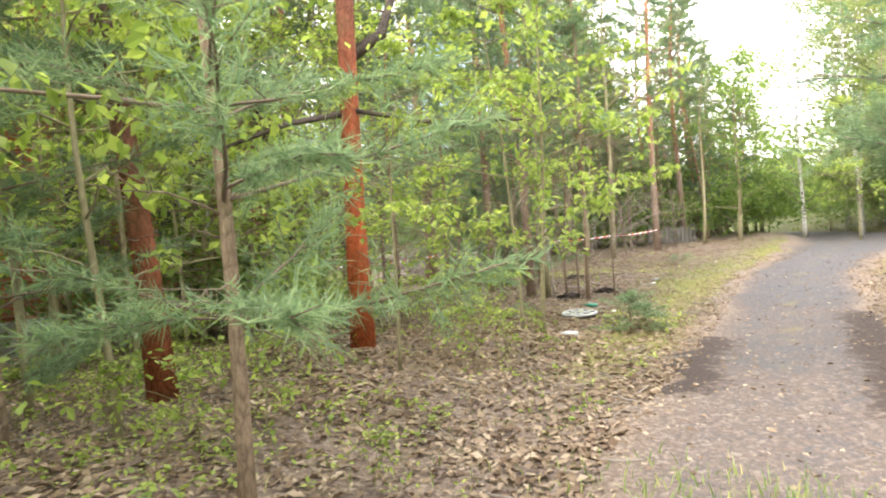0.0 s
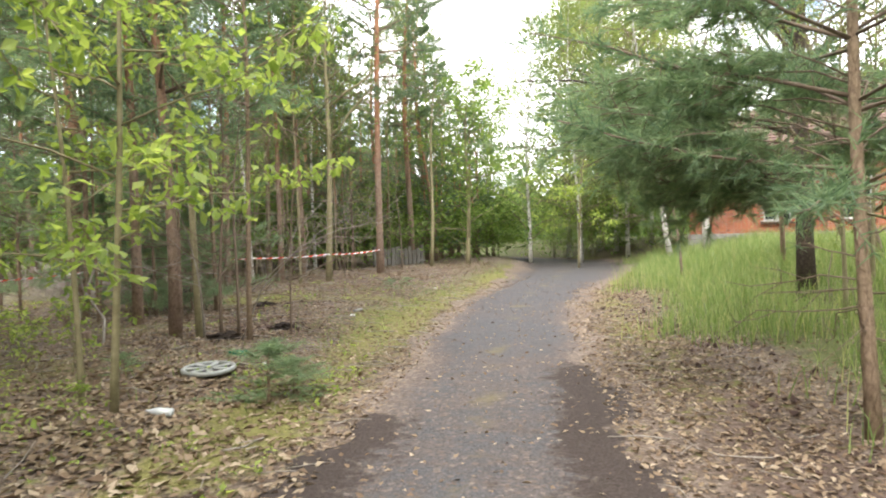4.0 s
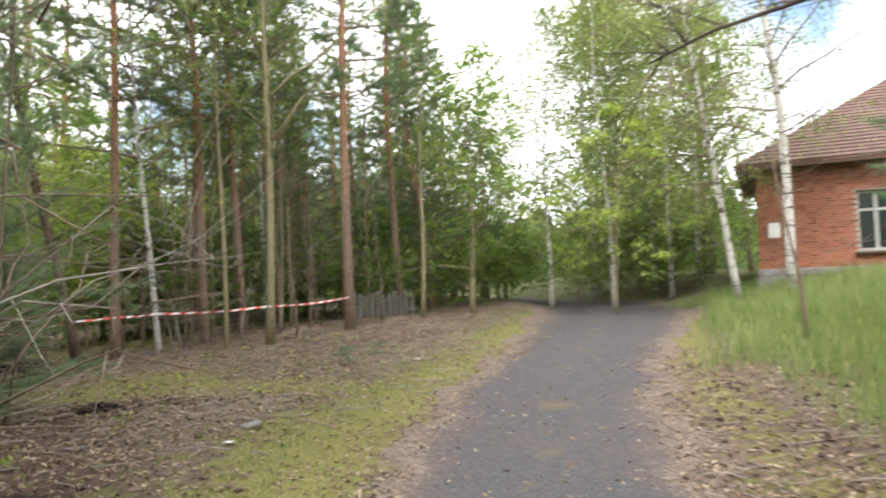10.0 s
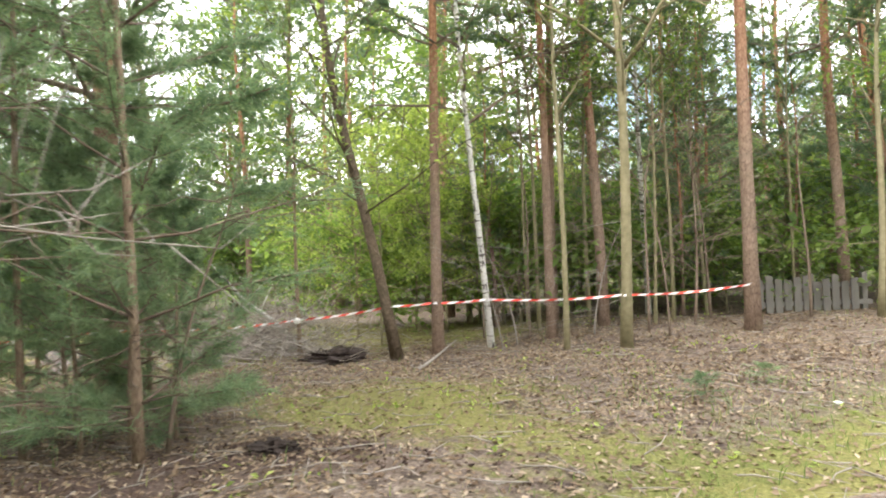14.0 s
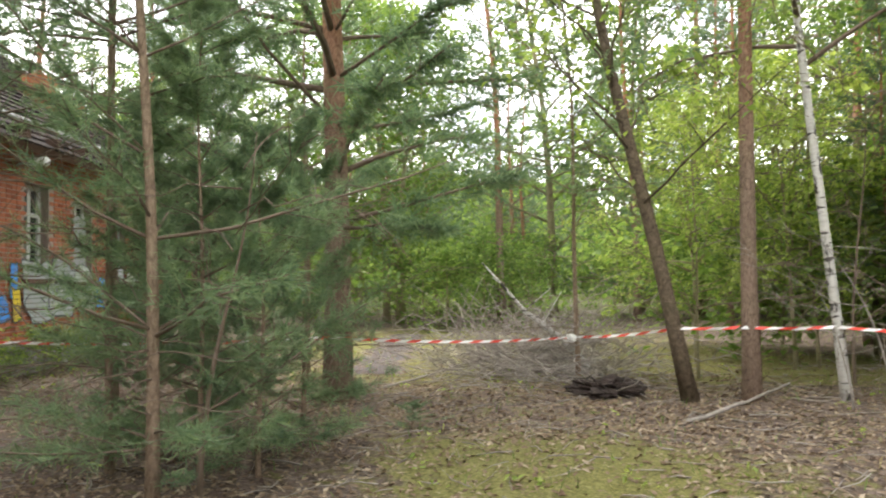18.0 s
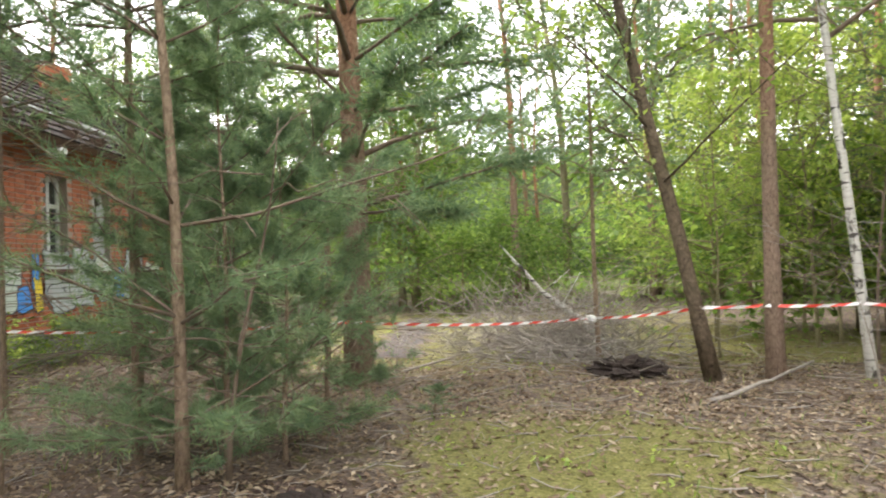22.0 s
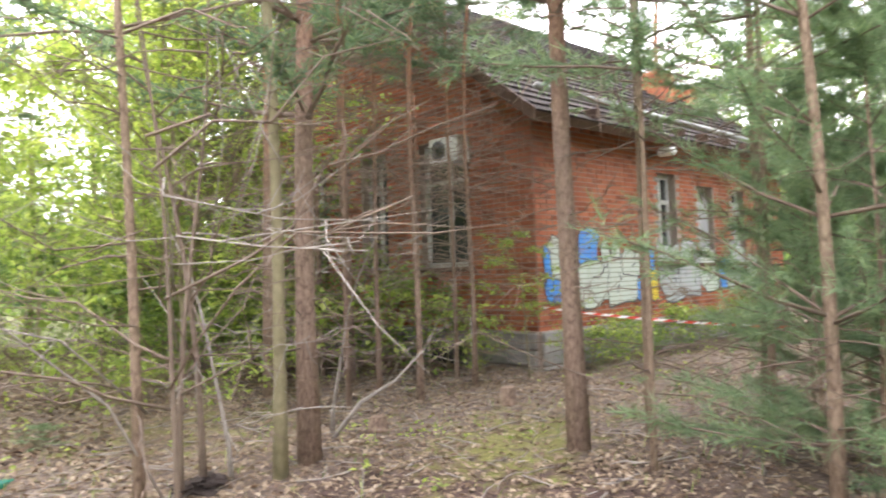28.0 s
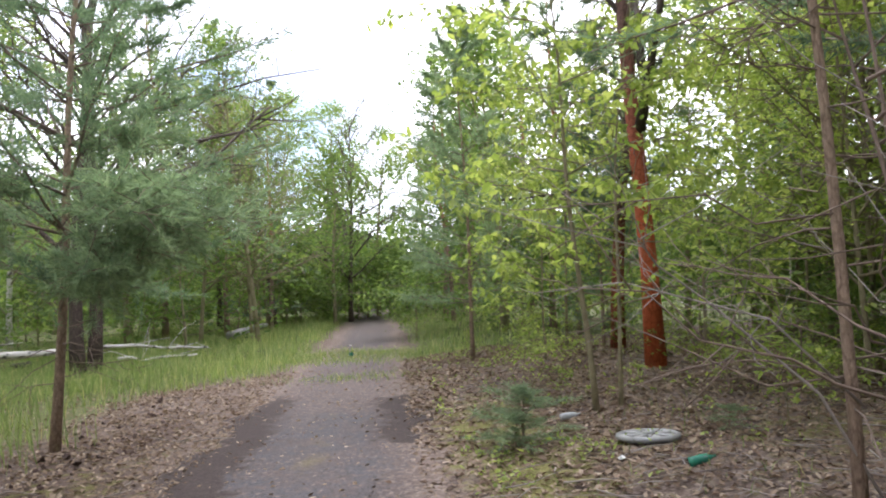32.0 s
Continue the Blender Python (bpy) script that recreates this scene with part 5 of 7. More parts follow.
for x, y, sc in ((12.3, 28.6, 0.7), (13.4, 30.4, 0.9), (14.6, 31.0, 1.0), (15.6, 32.6, 1.1), (13.8, 33.2, 1.3), (16.4, 35.0, 1.3), (20.2, 31.8, 1.0), (20.6, 29.6, 0.9), (21.8, 33.4, 1.2), (19.6, 34.6, 1.2), (17.6, 39.5, 1.5), (15.5, 38.5, 1.5)):
    plant("bush_b" if int(x * 10) % 2 else "bush_a", "bush", x, y, sc, (x * 50) % 360, label="green bush where the lane bends off", group="bushes at the bend")
for x, y, sc in ((-7.3, 25.5, 0.75), (-8.4, 25.6, 0.8), (-7.4, 26.8, 0.85), (-9.2, 26.6, 0.9), (-6.3, 27.4, 0.7)):
    plant("bush_b", "bush", x, y, sc, (x * 50) % 360, group="bushes at the clearing")


def far_woods():
    """The closed edge of the wood beyond everything: many leaf sprays from the ground up to an uneven top."""
    g = np.random.default_rng(5)
    c, per = 7000, 12
    n = c * per
    ang = g.uniform(0, 6.283, c)
    top = 11.5 - 5.5 * np.exp(-((ang - 1.10) / 0.14) ** 2) - 5.5 * np.exp(-((ang - 4.22) / 0.13) ** 2) - 5.5 * np.exp(-((ang - 3.83) / 0.14) ** 2) + 2.2 * np.sin(ang * 5 + 1) + 1.8 * np.sin(ang * 13 + 2) + 1.2 * np.sin(ang * 31) + 0.8 * np.sin(ang * 67)
    rad = g.uniform(41, 50, c)
    k = g.random(c) ** 1.15
    p = np.repeat(np.stack([4 + rad * np.cos(ang), 14 + rad * np.sin(ang), k * top * g.uniform(0.7, 1.15, c)], -1), per, 0) + g.normal(0, 0.42, (n, 3))
    d = unit(g.normal(0, 1, (n, 3)))
    f = unit(np.cross(d, g.normal(0, 1, (n, 3))))
    s = g.uniform(0.22, 0.48, (n, 1))
    quads = np.stack([p, p + d * s * 0.5 + f * s * 0.35, p + d * s, p + d * s * 0.5 - f * s * 0.35], 1)
    tagged(part("far_woods", loose("far_woods", [quads]), M["leaf_green"]), "distant closed edge of the green wood", "woods", kind="stuff")


def backdrop():
    """The mass of wood beyond, seen only through gaps between the leaves."""
    a = np.linspace(0, 2 * np.pi, 721)
    top = 8.6 - 4.2 * np.exp(-((a - 1.10) / 0.16) ** 2) - 4.2 * np.exp(-((a - 4.22) / 0.15) ** 2) - 4.0 * np.exp(-((a - 3.83) / 0.16) ** 2) + 1.5 * np.sin(a * 5 + 1) + 1.2 * np.sin(a * 13 + 2) + 0.9 * np.sin(a * 31) + 0.7 * np.sin(a * 67) + 0.5 * np.sin(a * 141)
    rows = [np.stack([4 + (57 - 1.5 * k) * np.cos(a), 14 + (57 - 1.5 * k) * np.sin(a), -0.5 + (top + 0.5) * k], -1) for k in (0.0, 0.35, 0.7, 1.0)]
    n = len(a)
    i = np.arange(4 * n).reshape(4, n)
    faces = np.stack([i[:-1, :-1], i[:-1, 1:], i[1:, 1:], i[1:, :-1]], -1).reshape(-1, 4)
    tagged(part("backdrop", poly("backdrop", np.concatenate(rows).tolist(), faces.tolist()), M["distant_wood"]), "dim green mass of the distant wood", "backdrop", kind="structure")


far_woods()
backdrop()

# ---------------------------------------------------------------- houses
def wall_boxes(length, z0, z1, holes, thick):
    """Boxes of a wall along x, its face at y = 0 looking to -y, with openings left free."""
    us = sorted({0.0, length, *(u for o in holes for u in o[:2])})
    out = []
    for a, b in zip(us, us[1:]):
        m = (a + b) / 2
        cuts = sorted((o[2], o[3]) for o in holes if o[0] < m < o[1])
        z = z0
        for lo, hi in cuts + [(z1, z1)]:
            if lo > z + 0.01:
                out.append((a, b, z, lo))
            z = max(z, hi)
    bm = bmesh.new()
    for a, b, lo, hi in out:
        box((a + b) / 2, thick / 2, (lo + hi) / 2, b - a, thick, hi - lo, bm=bm)
    bmesh.ops.remove_doubles(bm, verts=bm.verts, dist=0.001)
    return bm


def brick_mesh(name, length, course=0.062, deep=0.03):
    v = [(0, 0, 0), (length, 0, 0), (length, 0, course), (0, 0, course)]
    e = 0.004
    front = [(e, -deep, e), (length - e, -deep, e), (length - e, -deep, course - e), (e, -deep, course - e)]
    return poly(name, v + front, [(4, 5, 6, 7), (0, 1, 5, 4), (1, 2, 6, 5), (2, 3, 7, 6), (3, 0, 4, 7)])


BRICK, HEADER = brick_mesh("brick", 0.238), brick_mesh("brick_header", 0.113)
for me in (BRICK, HEADER):
    me.materials.append(M["brick"])


def brick_wall(house, name, origin, turn, length, z0, z1, holes, single=0, thick=0.34):
    """A wall with every brick proud of its mortar; the first ones are objects of their own."""
    wall = part(name, wall_boxes(length, z0, z1, holes, thick), M["mortar"], house)
    wall.matrix_local = pose(origin[0], origin[1], 0, 0, 0, turn)
    g = random.Random(3)
    verts, faces = [], []
    row, z = 0, z0
    count = 0
    while z + 0.07 < z1:
        u = -0.125 if row % 2 else 0.0
        odd = row % 2
        while u < length:
            bl = 0.113 if odd else 0.238
            a, b = max(u, 0.0), min(u + bl, length)
            u += bl + 0.012
            if b - a < 0.04 or any(o[0] - 0.02 < (a + b) / 2 < o[1] + 0.02 and o[2] - 0.06 < z < o[3] for o in holes):
                continue
            out = g.uniform(0.006, 0.012)
            if single and count < single and 0.6 < a < 3.0 and z > z0 + 0.6 and b - a > (0.23 if not odd else 0.11):
                ob = new("brick", BRICK if not odd else HEADER)
                ob.parent = wall
                ob.location = (a, 0.03 - out, z)
                count += 1
                continue
            k, e = len(verts), 0.003
            verts += [(a, 0.002, z), (b, 0.002, z), (b, 0.002, z + 0.062), (a, 0.002, z + 0.062), (a + e, -out, z + e), (b - e, -out, z + e), (b - e, -out, z + 0.062 - e), (a + e, -out, z + 0.062 - e)]
            faces += [(k + 4, k + 5, k + 6, k + 7), (k, k + 1, k + 5, k + 4), (k + 1, k + 2, k + 6, k + 5), (k + 2, k + 3, k + 7, k + 6), (k + 3, k, k + 4, k + 7)]
        z += 0.074
        row += 1
    part("brickwork", poly("brickwork", verts, faces), M["brick"], wall, kind="stuff")
    return wall


def window_in(wall, hole, style="casement", boarded=False):
    u0, u1, z0, z1 = hole
    w, hgt, cx = u1 - u0, z1 - z0, (u0 + u1) / 2
    win = part("window", box(cx, 0.16, (z0 + z1) / 2, 0.09, 0.06, hgt - 0.16, 0.006), M["old_paint"], wall)
    for nm, x, z, sx, sz in (("jamb", u0 + 0.04, (z0 + z1) / 2, 0.08, hgt - 0.16), ("jamb", u1 - 0.04, (z0 + z1) / 2, 0.08, hgt - 0.16), ("rail", cx, z0 + 0.04, w, 0.08), ("rail", cx, z1 - 0.04, w, 0.08), ("transom", (u0 + cx) / 2 + 0.018, z0 + hgt * 0.68, w / 2 - 0.13, 0.07), ("transom", (u1 + cx) / 2 - 0.018, z0 + hgt * 0.68, w / 2 - 0.13, 0.07)):
        part(nm, box(x, 0.16, z, sx, 0.06, sz, 0.006), M["old_paint"], win)
    for a, b, lo, hi in ((u0, cx, z0, z0 + hgt * 0.68), (cx, u1, z0, z0 + hgt * 0.68), (u0, cx, z0 + hgt * 0.68, z1), (cx, u1, z0 + hgt * 0.68, z1)):
        part("pane", box((a + b) / 2, 0.17, (lo + hi) / 2, b - a - 0.06, 0.008, hi - lo - 0.06), M["glass"], win)
    part("sill", box(cx, -0.02, z0 - 0.04, w + 0.16, 0.22, 0.07, 0.01), M["dark_wood"], win)
    if boarded:
        part("board", box(cx, 0.10, z0 + hgt * 0.42, w - 0.04, 0.025, hgt * 0.84, 0.004), M["grey_board"], win, "weathered grey board nailed over the window")
    return win


def roof_plane(name, corners, rows, material, house, step=0.03):
    """A roof slope of overlapping tile courses between its eave (a, b) and top (d, c)."""
    a, b, c, d = (Vector(p) for p in corners)
    nrm = (b - a).cross(d - a).normalized()
    if nrm.z < 0:
        nrm = -nrm
    verts, faces = [], []
    for i in range(rows):
        k0, k1 = i / rows, (i + 1) / rows
        p, q, r, s = a.lerp(d, k0), b.lerp(c, k0), b.lerp(c, k1), a.lerp(d, k1)
        n = max(2, int((q - p).length / 0.22))
        for j in range(n):
            u0, u1 = j / n, (j + 1) / n - 0.04 / n
            base = len(verts)
            lift = nrm * (step + 0.008 * ((i * 7 + j * 13) % 5) / 5)
            for w0, w1, up in ((p, q, lift), (s, r, nrm * 0.004)):
                verts += [tuple(w0.lerp(w1, u0) + up), tuple(w0.lerp(w1, u1) + up)]
            verts += [tuple(p.lerp(q, u0)), tuple(p.lerp(q, u1))]
            faces += [(base, base + 1, base + 3, base + 2), (base + 4, base + 5, base + 1, base)]
    part("roof_tiles", poly(name, verts, faces), material, house, kind="stuff")
    solid = [a, b, c, d] if (c - d).length > 0.02 else [a, b, c]
    low = [v - nrm * 0.12 for v in solid]
    n = len(solid)
    fs = [tuple(range(n)), tuple(range(2 * n - 1, n - 1, -1))] + [(i, (i + 1) % n, n + (i + 1) % n, n + i) for i in range(n)]
    part("roof", poly("roof", [tuple(v - nrm * 0.003) for v in solid] + [tuple(v) for v in low], fs), M["dark_wood"], house)


def hip_roof(house, lu, lw, z, over, rise, material, rows=26):
    a, b, c, d = (-over, -over, z), (lu + over, -over, z), (lu + over, lw + over, z), (-over, lw + over, z)
    half = min(lu, lw) / 2 + over
    if lu > lw:
        r0, r1 = (half - over, lw / 2, z + rise), (lu - half + over, lw / 2, z + rise)
        planes = ((a, b, r1, r0), (c, d, r0, r1), (b, c, r1, r1), (d, a, r0, r0))
    else:
        r0, r1 = (lu / 2, half - over, z + rise), (lu / 2, lw - half + over, z + rise)
        planes = ((a, b, r0, r0), (b, c, r1, r0), (c, d, r1, r1), (d, a, r0, r1))
    for p in planes:
        roof_plane("tiles", p, rows, material, house)
    bm = bmesh.new()
    for x0, y0, x1, y1 in ((-over, -over, lu + over, -over), (lu + over, -over, lu + over, lw + over), (-over, lw + over, lu + over, lw + over), (-over, -over, -over, lw + over)):
        box((x0 + x1) / 2, (y0 + y1) / 2, z - 0.08, abs(x1 - x0) + 0.06, abs(y1 - y0) + 0.06, 0.16, bm=bm)
    part("eaves_board", bm, M["dark_wood"], house)


def gable_roof(house, lu, lw, z, over, ridge, material, rows=24):
    """Two tiled slopes along local y, with verge boards at both ends."""
    low, mid = z - over * (ridge - z) / (lu / 2) + 0.1, lu / 2
    roof_plane("tiles", ((lu + over, -over, low), (lu + over, lw + over, low), (mid, lw + over, ridge), (mid, -over, ridge)), rows, material, house)
    roof_plane("tiles", ((-over, lw + over, low), (-over, -over, low), (mid, -over, ridge), (mid, lw + over, ridge)), rows, material, house)
    for y in (-over - 0.03, lw + over + 0.03):
        for x0 in (-over, lu + over):
            vs = [(x0, y + dy, low + dz) for dy in (-0.02, 0.02) for dz in (-0.14, 0.05)] + [(mid, y + dy, ridge + dz) for dy in (-0.02, 0.02) for dz in (-0.14, 0.05)]
            part("verge_board", poly("verge_board", vs, [(0, 1, 5, 4), (2, 6, 7, 3), (1, 3, 7, 5), (0, 4, 6, 2), (0, 2, 3, 1), (4, 5, 7, 6)]), M["dark_wood"], house)


def gable_end(wall, length, z0, top):
    """The triangle of brickwork over a front wall."""
    core = part("gable", poly("gable", [(0, 0, z0), (length, 0, z0), (length / 2, 0, top), (0, 0.34, z0), (length, 0.34, z0), (length / 2, 0.34, top)], [(0, 1, 2), (4, 3, 5), (1, 0, 3, 4), (2, 1, 4, 5), (0, 2, 5, 3)]), M["mortar"], wall)
    g, verts, faces, z, row = random.Random(5), [], [], z0, 0
    while z < top - 0.15:
        edge = (z + 0.07 - z0) / (top - z0) * length / 2
        u = edge - (0.125 if row % 2 else 0)
        while u < length - edge:
            a, b, out = max(u, edge), min(u + 0.238, length - edge), g.uniform(0.006, 0.012)
            u += 0.25
            if b - a < 0.03:
                continue
            k = len(verts)
            verts += [(a, 0.002, z), (b, 0.002, z), (b, 0.002, z + 0.062), (a, 0.002, z + 0.062), (a + 0.003, -out, z + 0.003), (b - 0.003, -out, z + 0.003), (b - 0.003, -out, z + 0.059), (a + 0.003, -out, z + 0.059)]
            faces += [(k + 4, k + 5, k + 6, k + 7), (k, k + 1, k + 5, k + 4), (k + 1, k + 2, k + 6, k + 5), (k + 2, k + 3, k + 7, k + 6), (k + 3, k, k + 4, k + 7)]
        z += 0.074
        row += 1
    part("gable_bricks", poly("gable_bricks", verts, faces), M["brick"], wall, kind="stuff")


def stone_plinth(house, origin, turn, length, z0, z1, name="plinth"):
    base = part(name, box(length / 2, 0.14, (z0 + z1) / 2, length, 0.36, z1 - z0), M["mortar"], house)
    base.matrix_local = pose(origin[0], origin[1], 0, 0, 0, turn)
    g, z = random.Random(9), z0
    while z < z1 - 0.05:
        hh, u = min(g.uniform(0.22, 0.34), z1 - z), 0.0
        while u < length - 0.05:
            w = min(g.uniform(0.3, 0.75), length - u)
            ob = part("stone", box(u + w / 2, -0.05, z + hh / 2, w - 0.02, 0.05 + g.uniform(0, 0.03), hh - 0.02, 0.015), M["stone"], base)
            u += w
        z += hh


# the graffiti house beside the clearing; local x runs along its front, the sprayed wall goes back from its right corner
FRONT_TURN = 52.0
house_b = thing("brick_house", "abandoned red brick house with graffiti on its side wall", "house", -3.25 - 9.0 * 0.616, 14.22 - 9.0 * 0.788, 0.1, FRONT_TURN)
HB, HD, Z0, Z1, RIDGE = 9.0, 8.3, 0.56, 3.75, 7.2
front_holes = [(6.6, 7.75, 1.5, 3.5), (5.05, 5.75, 1.5, 3.5), (3.1, 3.9, 1.5, 3.45), (1.0, 1.9, 1.5, 3.45)]
front = brick_wall(house_b, "front_wall", (0, 0), 0, HB, Z0, Z1, front_holes, 150)
for o in front_holes:
    window_in(front, o)
side_holes = [(3.2, 3.85, 1.5, 3.0), (4.6, 5.2, 1.45, 2.85), (5.95, 6.5, 1.45, 2.85)]
side = brick_wall(house_b, "side_wall", (HB, 0), 90, HD, Z0, Z1, side_holes, 150)
for i, o in enumerate(side_holes):
    window_in(side, o, boarded=i > 0)
for nm, o, tn, ln in (("back_wall", (HB, HD), 180, HB), ("far_wall", (0, HD), 270, HD)):
    part(nm, wall_boxes(ln, Z0, Z1, [], 0.34), M["brick"], house_b).matrix_local = pose(o[0], o[1], 0, 0, 0, tn)
stone_plinth(house_b, (0, 0), 0, HB, -0.2, Z0)
stone_plinth(house_b, (HB, 0), 90, HD, -0.2, Z0)
gable_roof(house_b, HB, HD, Z1, 0.5, RIDGE, M["roof_old"], 24)
gable_end(front, HB, Z1, RIDGE - 0.25)
back_gable = part("back_gable", poly("back_gable", [(0, HD, Z1), (HB, HD, Z1), (HB / 2, HD, RIDGE - 0.25), (0, HD - 0.3, Z1), (HB, HD - 0.3, Z1), (HB / 2, HD - 0.3, RIDGE - 0.25)], [(1, 0, 2), (3, 4, 5), (0, 1, 4, 3), (1, 2, 5, 4), (2, 0, 3, 5)]), M["brick"], house_b)
part("gutter", tubes("gutter", [(np.array([(HB + 0.56, -0.55, Z1 + 0.02), (HB + 0.56, HD * 0.6, Z1 - 0.04), (HB + 0.56, HD + 0.5, Z1 - 0.16)]), (0.05, 0.05, 0.05))], 8), M["silver"], house_b)
for i in range(11):
    part("rafter_end", box(HB + 0.25, 0.1 + i * 0.8, Z1 - 0.14, 0.5, 0.10, 0.13), M["dark_wood"], house_b)
# solid block inside the walls, its colour standing in for unlit rooms
part("room_core", box(HB / 2, HD / 2, 1.8, HB - 1.4, HD - 1.4, 3.2), M["interior_shade"], house_b)
# flat panel on the closed plinth; the opening's shade is its near-black colour
part("hatch", box(7.25, -0.075, 0.18, 0.85, 0.03, 0.4), M["interior_shade"], house_b, "dark panel painted as the shade of a cellar opening in the plinth")
for cx, cy in ((7.35, 6.3), (7.0, 8.0)):
    part("chimney", box(cx, cy, 4.9, 0.5, 0.5, 1.4, 0.03), M["brick"], house_b, "red brick chimney")
ac = part("air_conditioner", box(7.48, -0.14, 3.28, 0.64, 0.28, 0.40, 0.02), M["white_paint"], house_b, "white outdoor air conditioner unit")
fan = bmesh.new()
bmesh.ops.create_cone(fan, cap_ends=True, segments=28, radius1=0.15, radius2=0.15, depth=0.03)
bmesh.ops.transform(fan, matrix=pose(7.38, -0.285, 3.28, 90), verts=fan.verts)
fan_ob = part("fan_opening", fan, M["paint_black"], ac)
for r in (0.05, 0.09, 0.13):
    ring = bmesh.new()
    n = 24
    pts = np.array([(7.38 + r * math.cos(k * 6.283 / n), -0.305, 3.28 + r * math.sin(k * 6.283 / n)) for k in range(n + 1)])
    ring.free()
    part("grille_ring", tubes("grille_ring", [(pts, [0.006] * (n + 1))], 5), M["silver"], ac)
# side wall local frame: x along the wall, -y outwards
spray = part("graffiti", poly("graffiti", [(0.25, -0.022, 0.9), (0.25, -0.022, 0.92), (0.30, -0.022, 0.9)], [(0, 1, 2)]), M["spray_pale"], side, "pale and blue graffiti letters sprayed over the bricks")


def blot(name, cx, cz, rx, rz, material, off, power=2.6, tilt=0.0, ragged=0.0):
    """One flat patch of spray paint with a lively outline."""
    n = 34
    pts = []
    for k in range(n):
        a = k * 6.2832 / n
        c, s = math.cos(a), math.sin(a)
        q = 1 + ragged * noise.noise(Vector((c * 1.4 + cx * 7, s * 1.4, cz * 5)))
        x, z = q * rx * math.copysign(abs(c) ** (2 / power), c), q * rz * math.copysign(abs(s) ** (2 / power), s)
        pts.append((cx + x * math.cos(tilt) - z * math.sin(tilt), -0.015 - off, cz + x * math.sin(tilt) + z * math.cos(tilt)))
    part(name, poly(name, pts, [tuple(range(n))[::-1]]), material, spray)


g = random.Random(21)
LETTERS = [(0.50, 1.38, 0.30, 0.50, "spray_pale"), (0.45, 1.10, 0.30, 0.15, "spray_blue"), (0.22, 1.40, 0.07, 0.34, "spray_blue"), (1.22, 1.70, 0.22, 0.30, "spray_blue"), (1.30, 1.18, 0.46, 0.34, "spray_pale"), (1.62, 1.62, 0.10, 0.18, "spray_pale"), (1.88, 1.58, 0.12, 0.20, "spray_pale"),
           (2.05, 1.22, 0.40, 0.36, "spray_pale"), (2.32, 1.48, 0.26, 0.20, "spray_pale"), (2.62, 1.05, 0.17, 0.18, "spray_blue"), (2.92, 1.45, 0.09, 0.26, "spray_blue"), (2.98, 1.12, 0.09, 0.24, "spray_yellow"), (3.45, 1.42, 0.34, 0.36, "spray_grey"), (3.6, 1.05, 0.36, 0.26, "spray_grey"),
           (4.2, 1.30, 0.36, 0.44, "spray_grey"), (4.9, 1.28, 0.34, 0.40, "spray_pale"), (5.5, 1.22, 0.22, 0.26, "spray_blue"), (6.0, 1.34, 0.36, 0.40, "spray_grey"), (6.8, 1.24, 0.36, 0.36, "spray_pale")]
for i, (u, z, rx, rz, m) in enumerate(LETTERS):
    tw, pw = g.uniform(-0.14, 0.14), g.uniform(2.4, 5.0)
    blot("spray_outline", u, z, rx + 0.02, rz + 0.02, M["paint_black"], 0.002 + i * 0.0010, pw, tw, 0.35)
    blot("spray_letter", u, z, rx, rz, M[m], 0.0026 + i * 0.0010, pw, tw, 0.35)
    for _ in range(2):
        blot("spray_stroke", u + g.uniform(-0.5, 0.5) * rx, z + g.uniform(-0.6, 0.6) * rz, rx * g.uniform(0.15, 0.35), 0.014, M["paint_black"], 0.0032 + i * 0.0010, 2, g.uniform(-1.4, 1.4))
lamp = part("wall_lamp", box(3.0, -0.35, 3.28, 0.16, 0.30, 0.14, 0.04), M["white_paint"], side, "white wall lamp under the eaves")
part("lamp_arm", tubes("lamp_arm", [(np.array([(3.0, 0, 3.24), (3.0, -0.2, 3.27)]), (0.015, 0.015))], 6), M["silver"], side)

# the lit brick house beyond the tall grass
house_a = thing("brick_house", "red brick house with tiled roof and stone plinth beyond the grass", "house", 19.5, 24.2, 0.0, -44.0)
LA, DA, A0, A1 = 13.0, 9.0, 1.12, 3.95
a_holes = [(2.45, 3.4, 1.5, 3.15), (4.9, 5.85, 1.5, 3.15), (7.3, 8.25, 1.5, 3.15), (9.8, 10.75, 1.5, 3.15)]
wall_a = brick_wall(house_a, "front_wall", (0, 0), 0, LA, A0, A1, a_holes)
for o in a_holes:
    window_in(wall_a, o)
part("notice", box(0.42, -0.03, 2.2, 0.3, 0.02, 0.42), M["white_paint"], wall_a, "small white notice on the brick wall")
for nm, o, tn, ln in (("side_wall", (LA, 0), 90, DA), ("back_wall", (LA, DA), 180, LA)):
    part(nm, wall_boxes(ln, A0, A1, [], 0.34), M["brick"], house_a).matrix_local = pose(o[0], o[1], 0, 0, 0, tn)
brick_wall(house_a, "end_wall", (0, DA), 270, DA, A0, A1, [])
stone_plinth(house_a, (0, 0), 0, LA, 0.4, A0)
stone_plinth(house_a, (0, DA), 270, DA, 0.4, A0)
hip_roof(house_a, LA, DA, A1 + 0.12, 0.5, 3.2, M["roof_tile"], 26)
# same dark filler block: the rooms' shade is in its colour
part("room_core", box(LA / 2, DA / 2, 2.2, LA - 1.4, DA - 1.4, 3.0), M["interior_shade"], house_a)

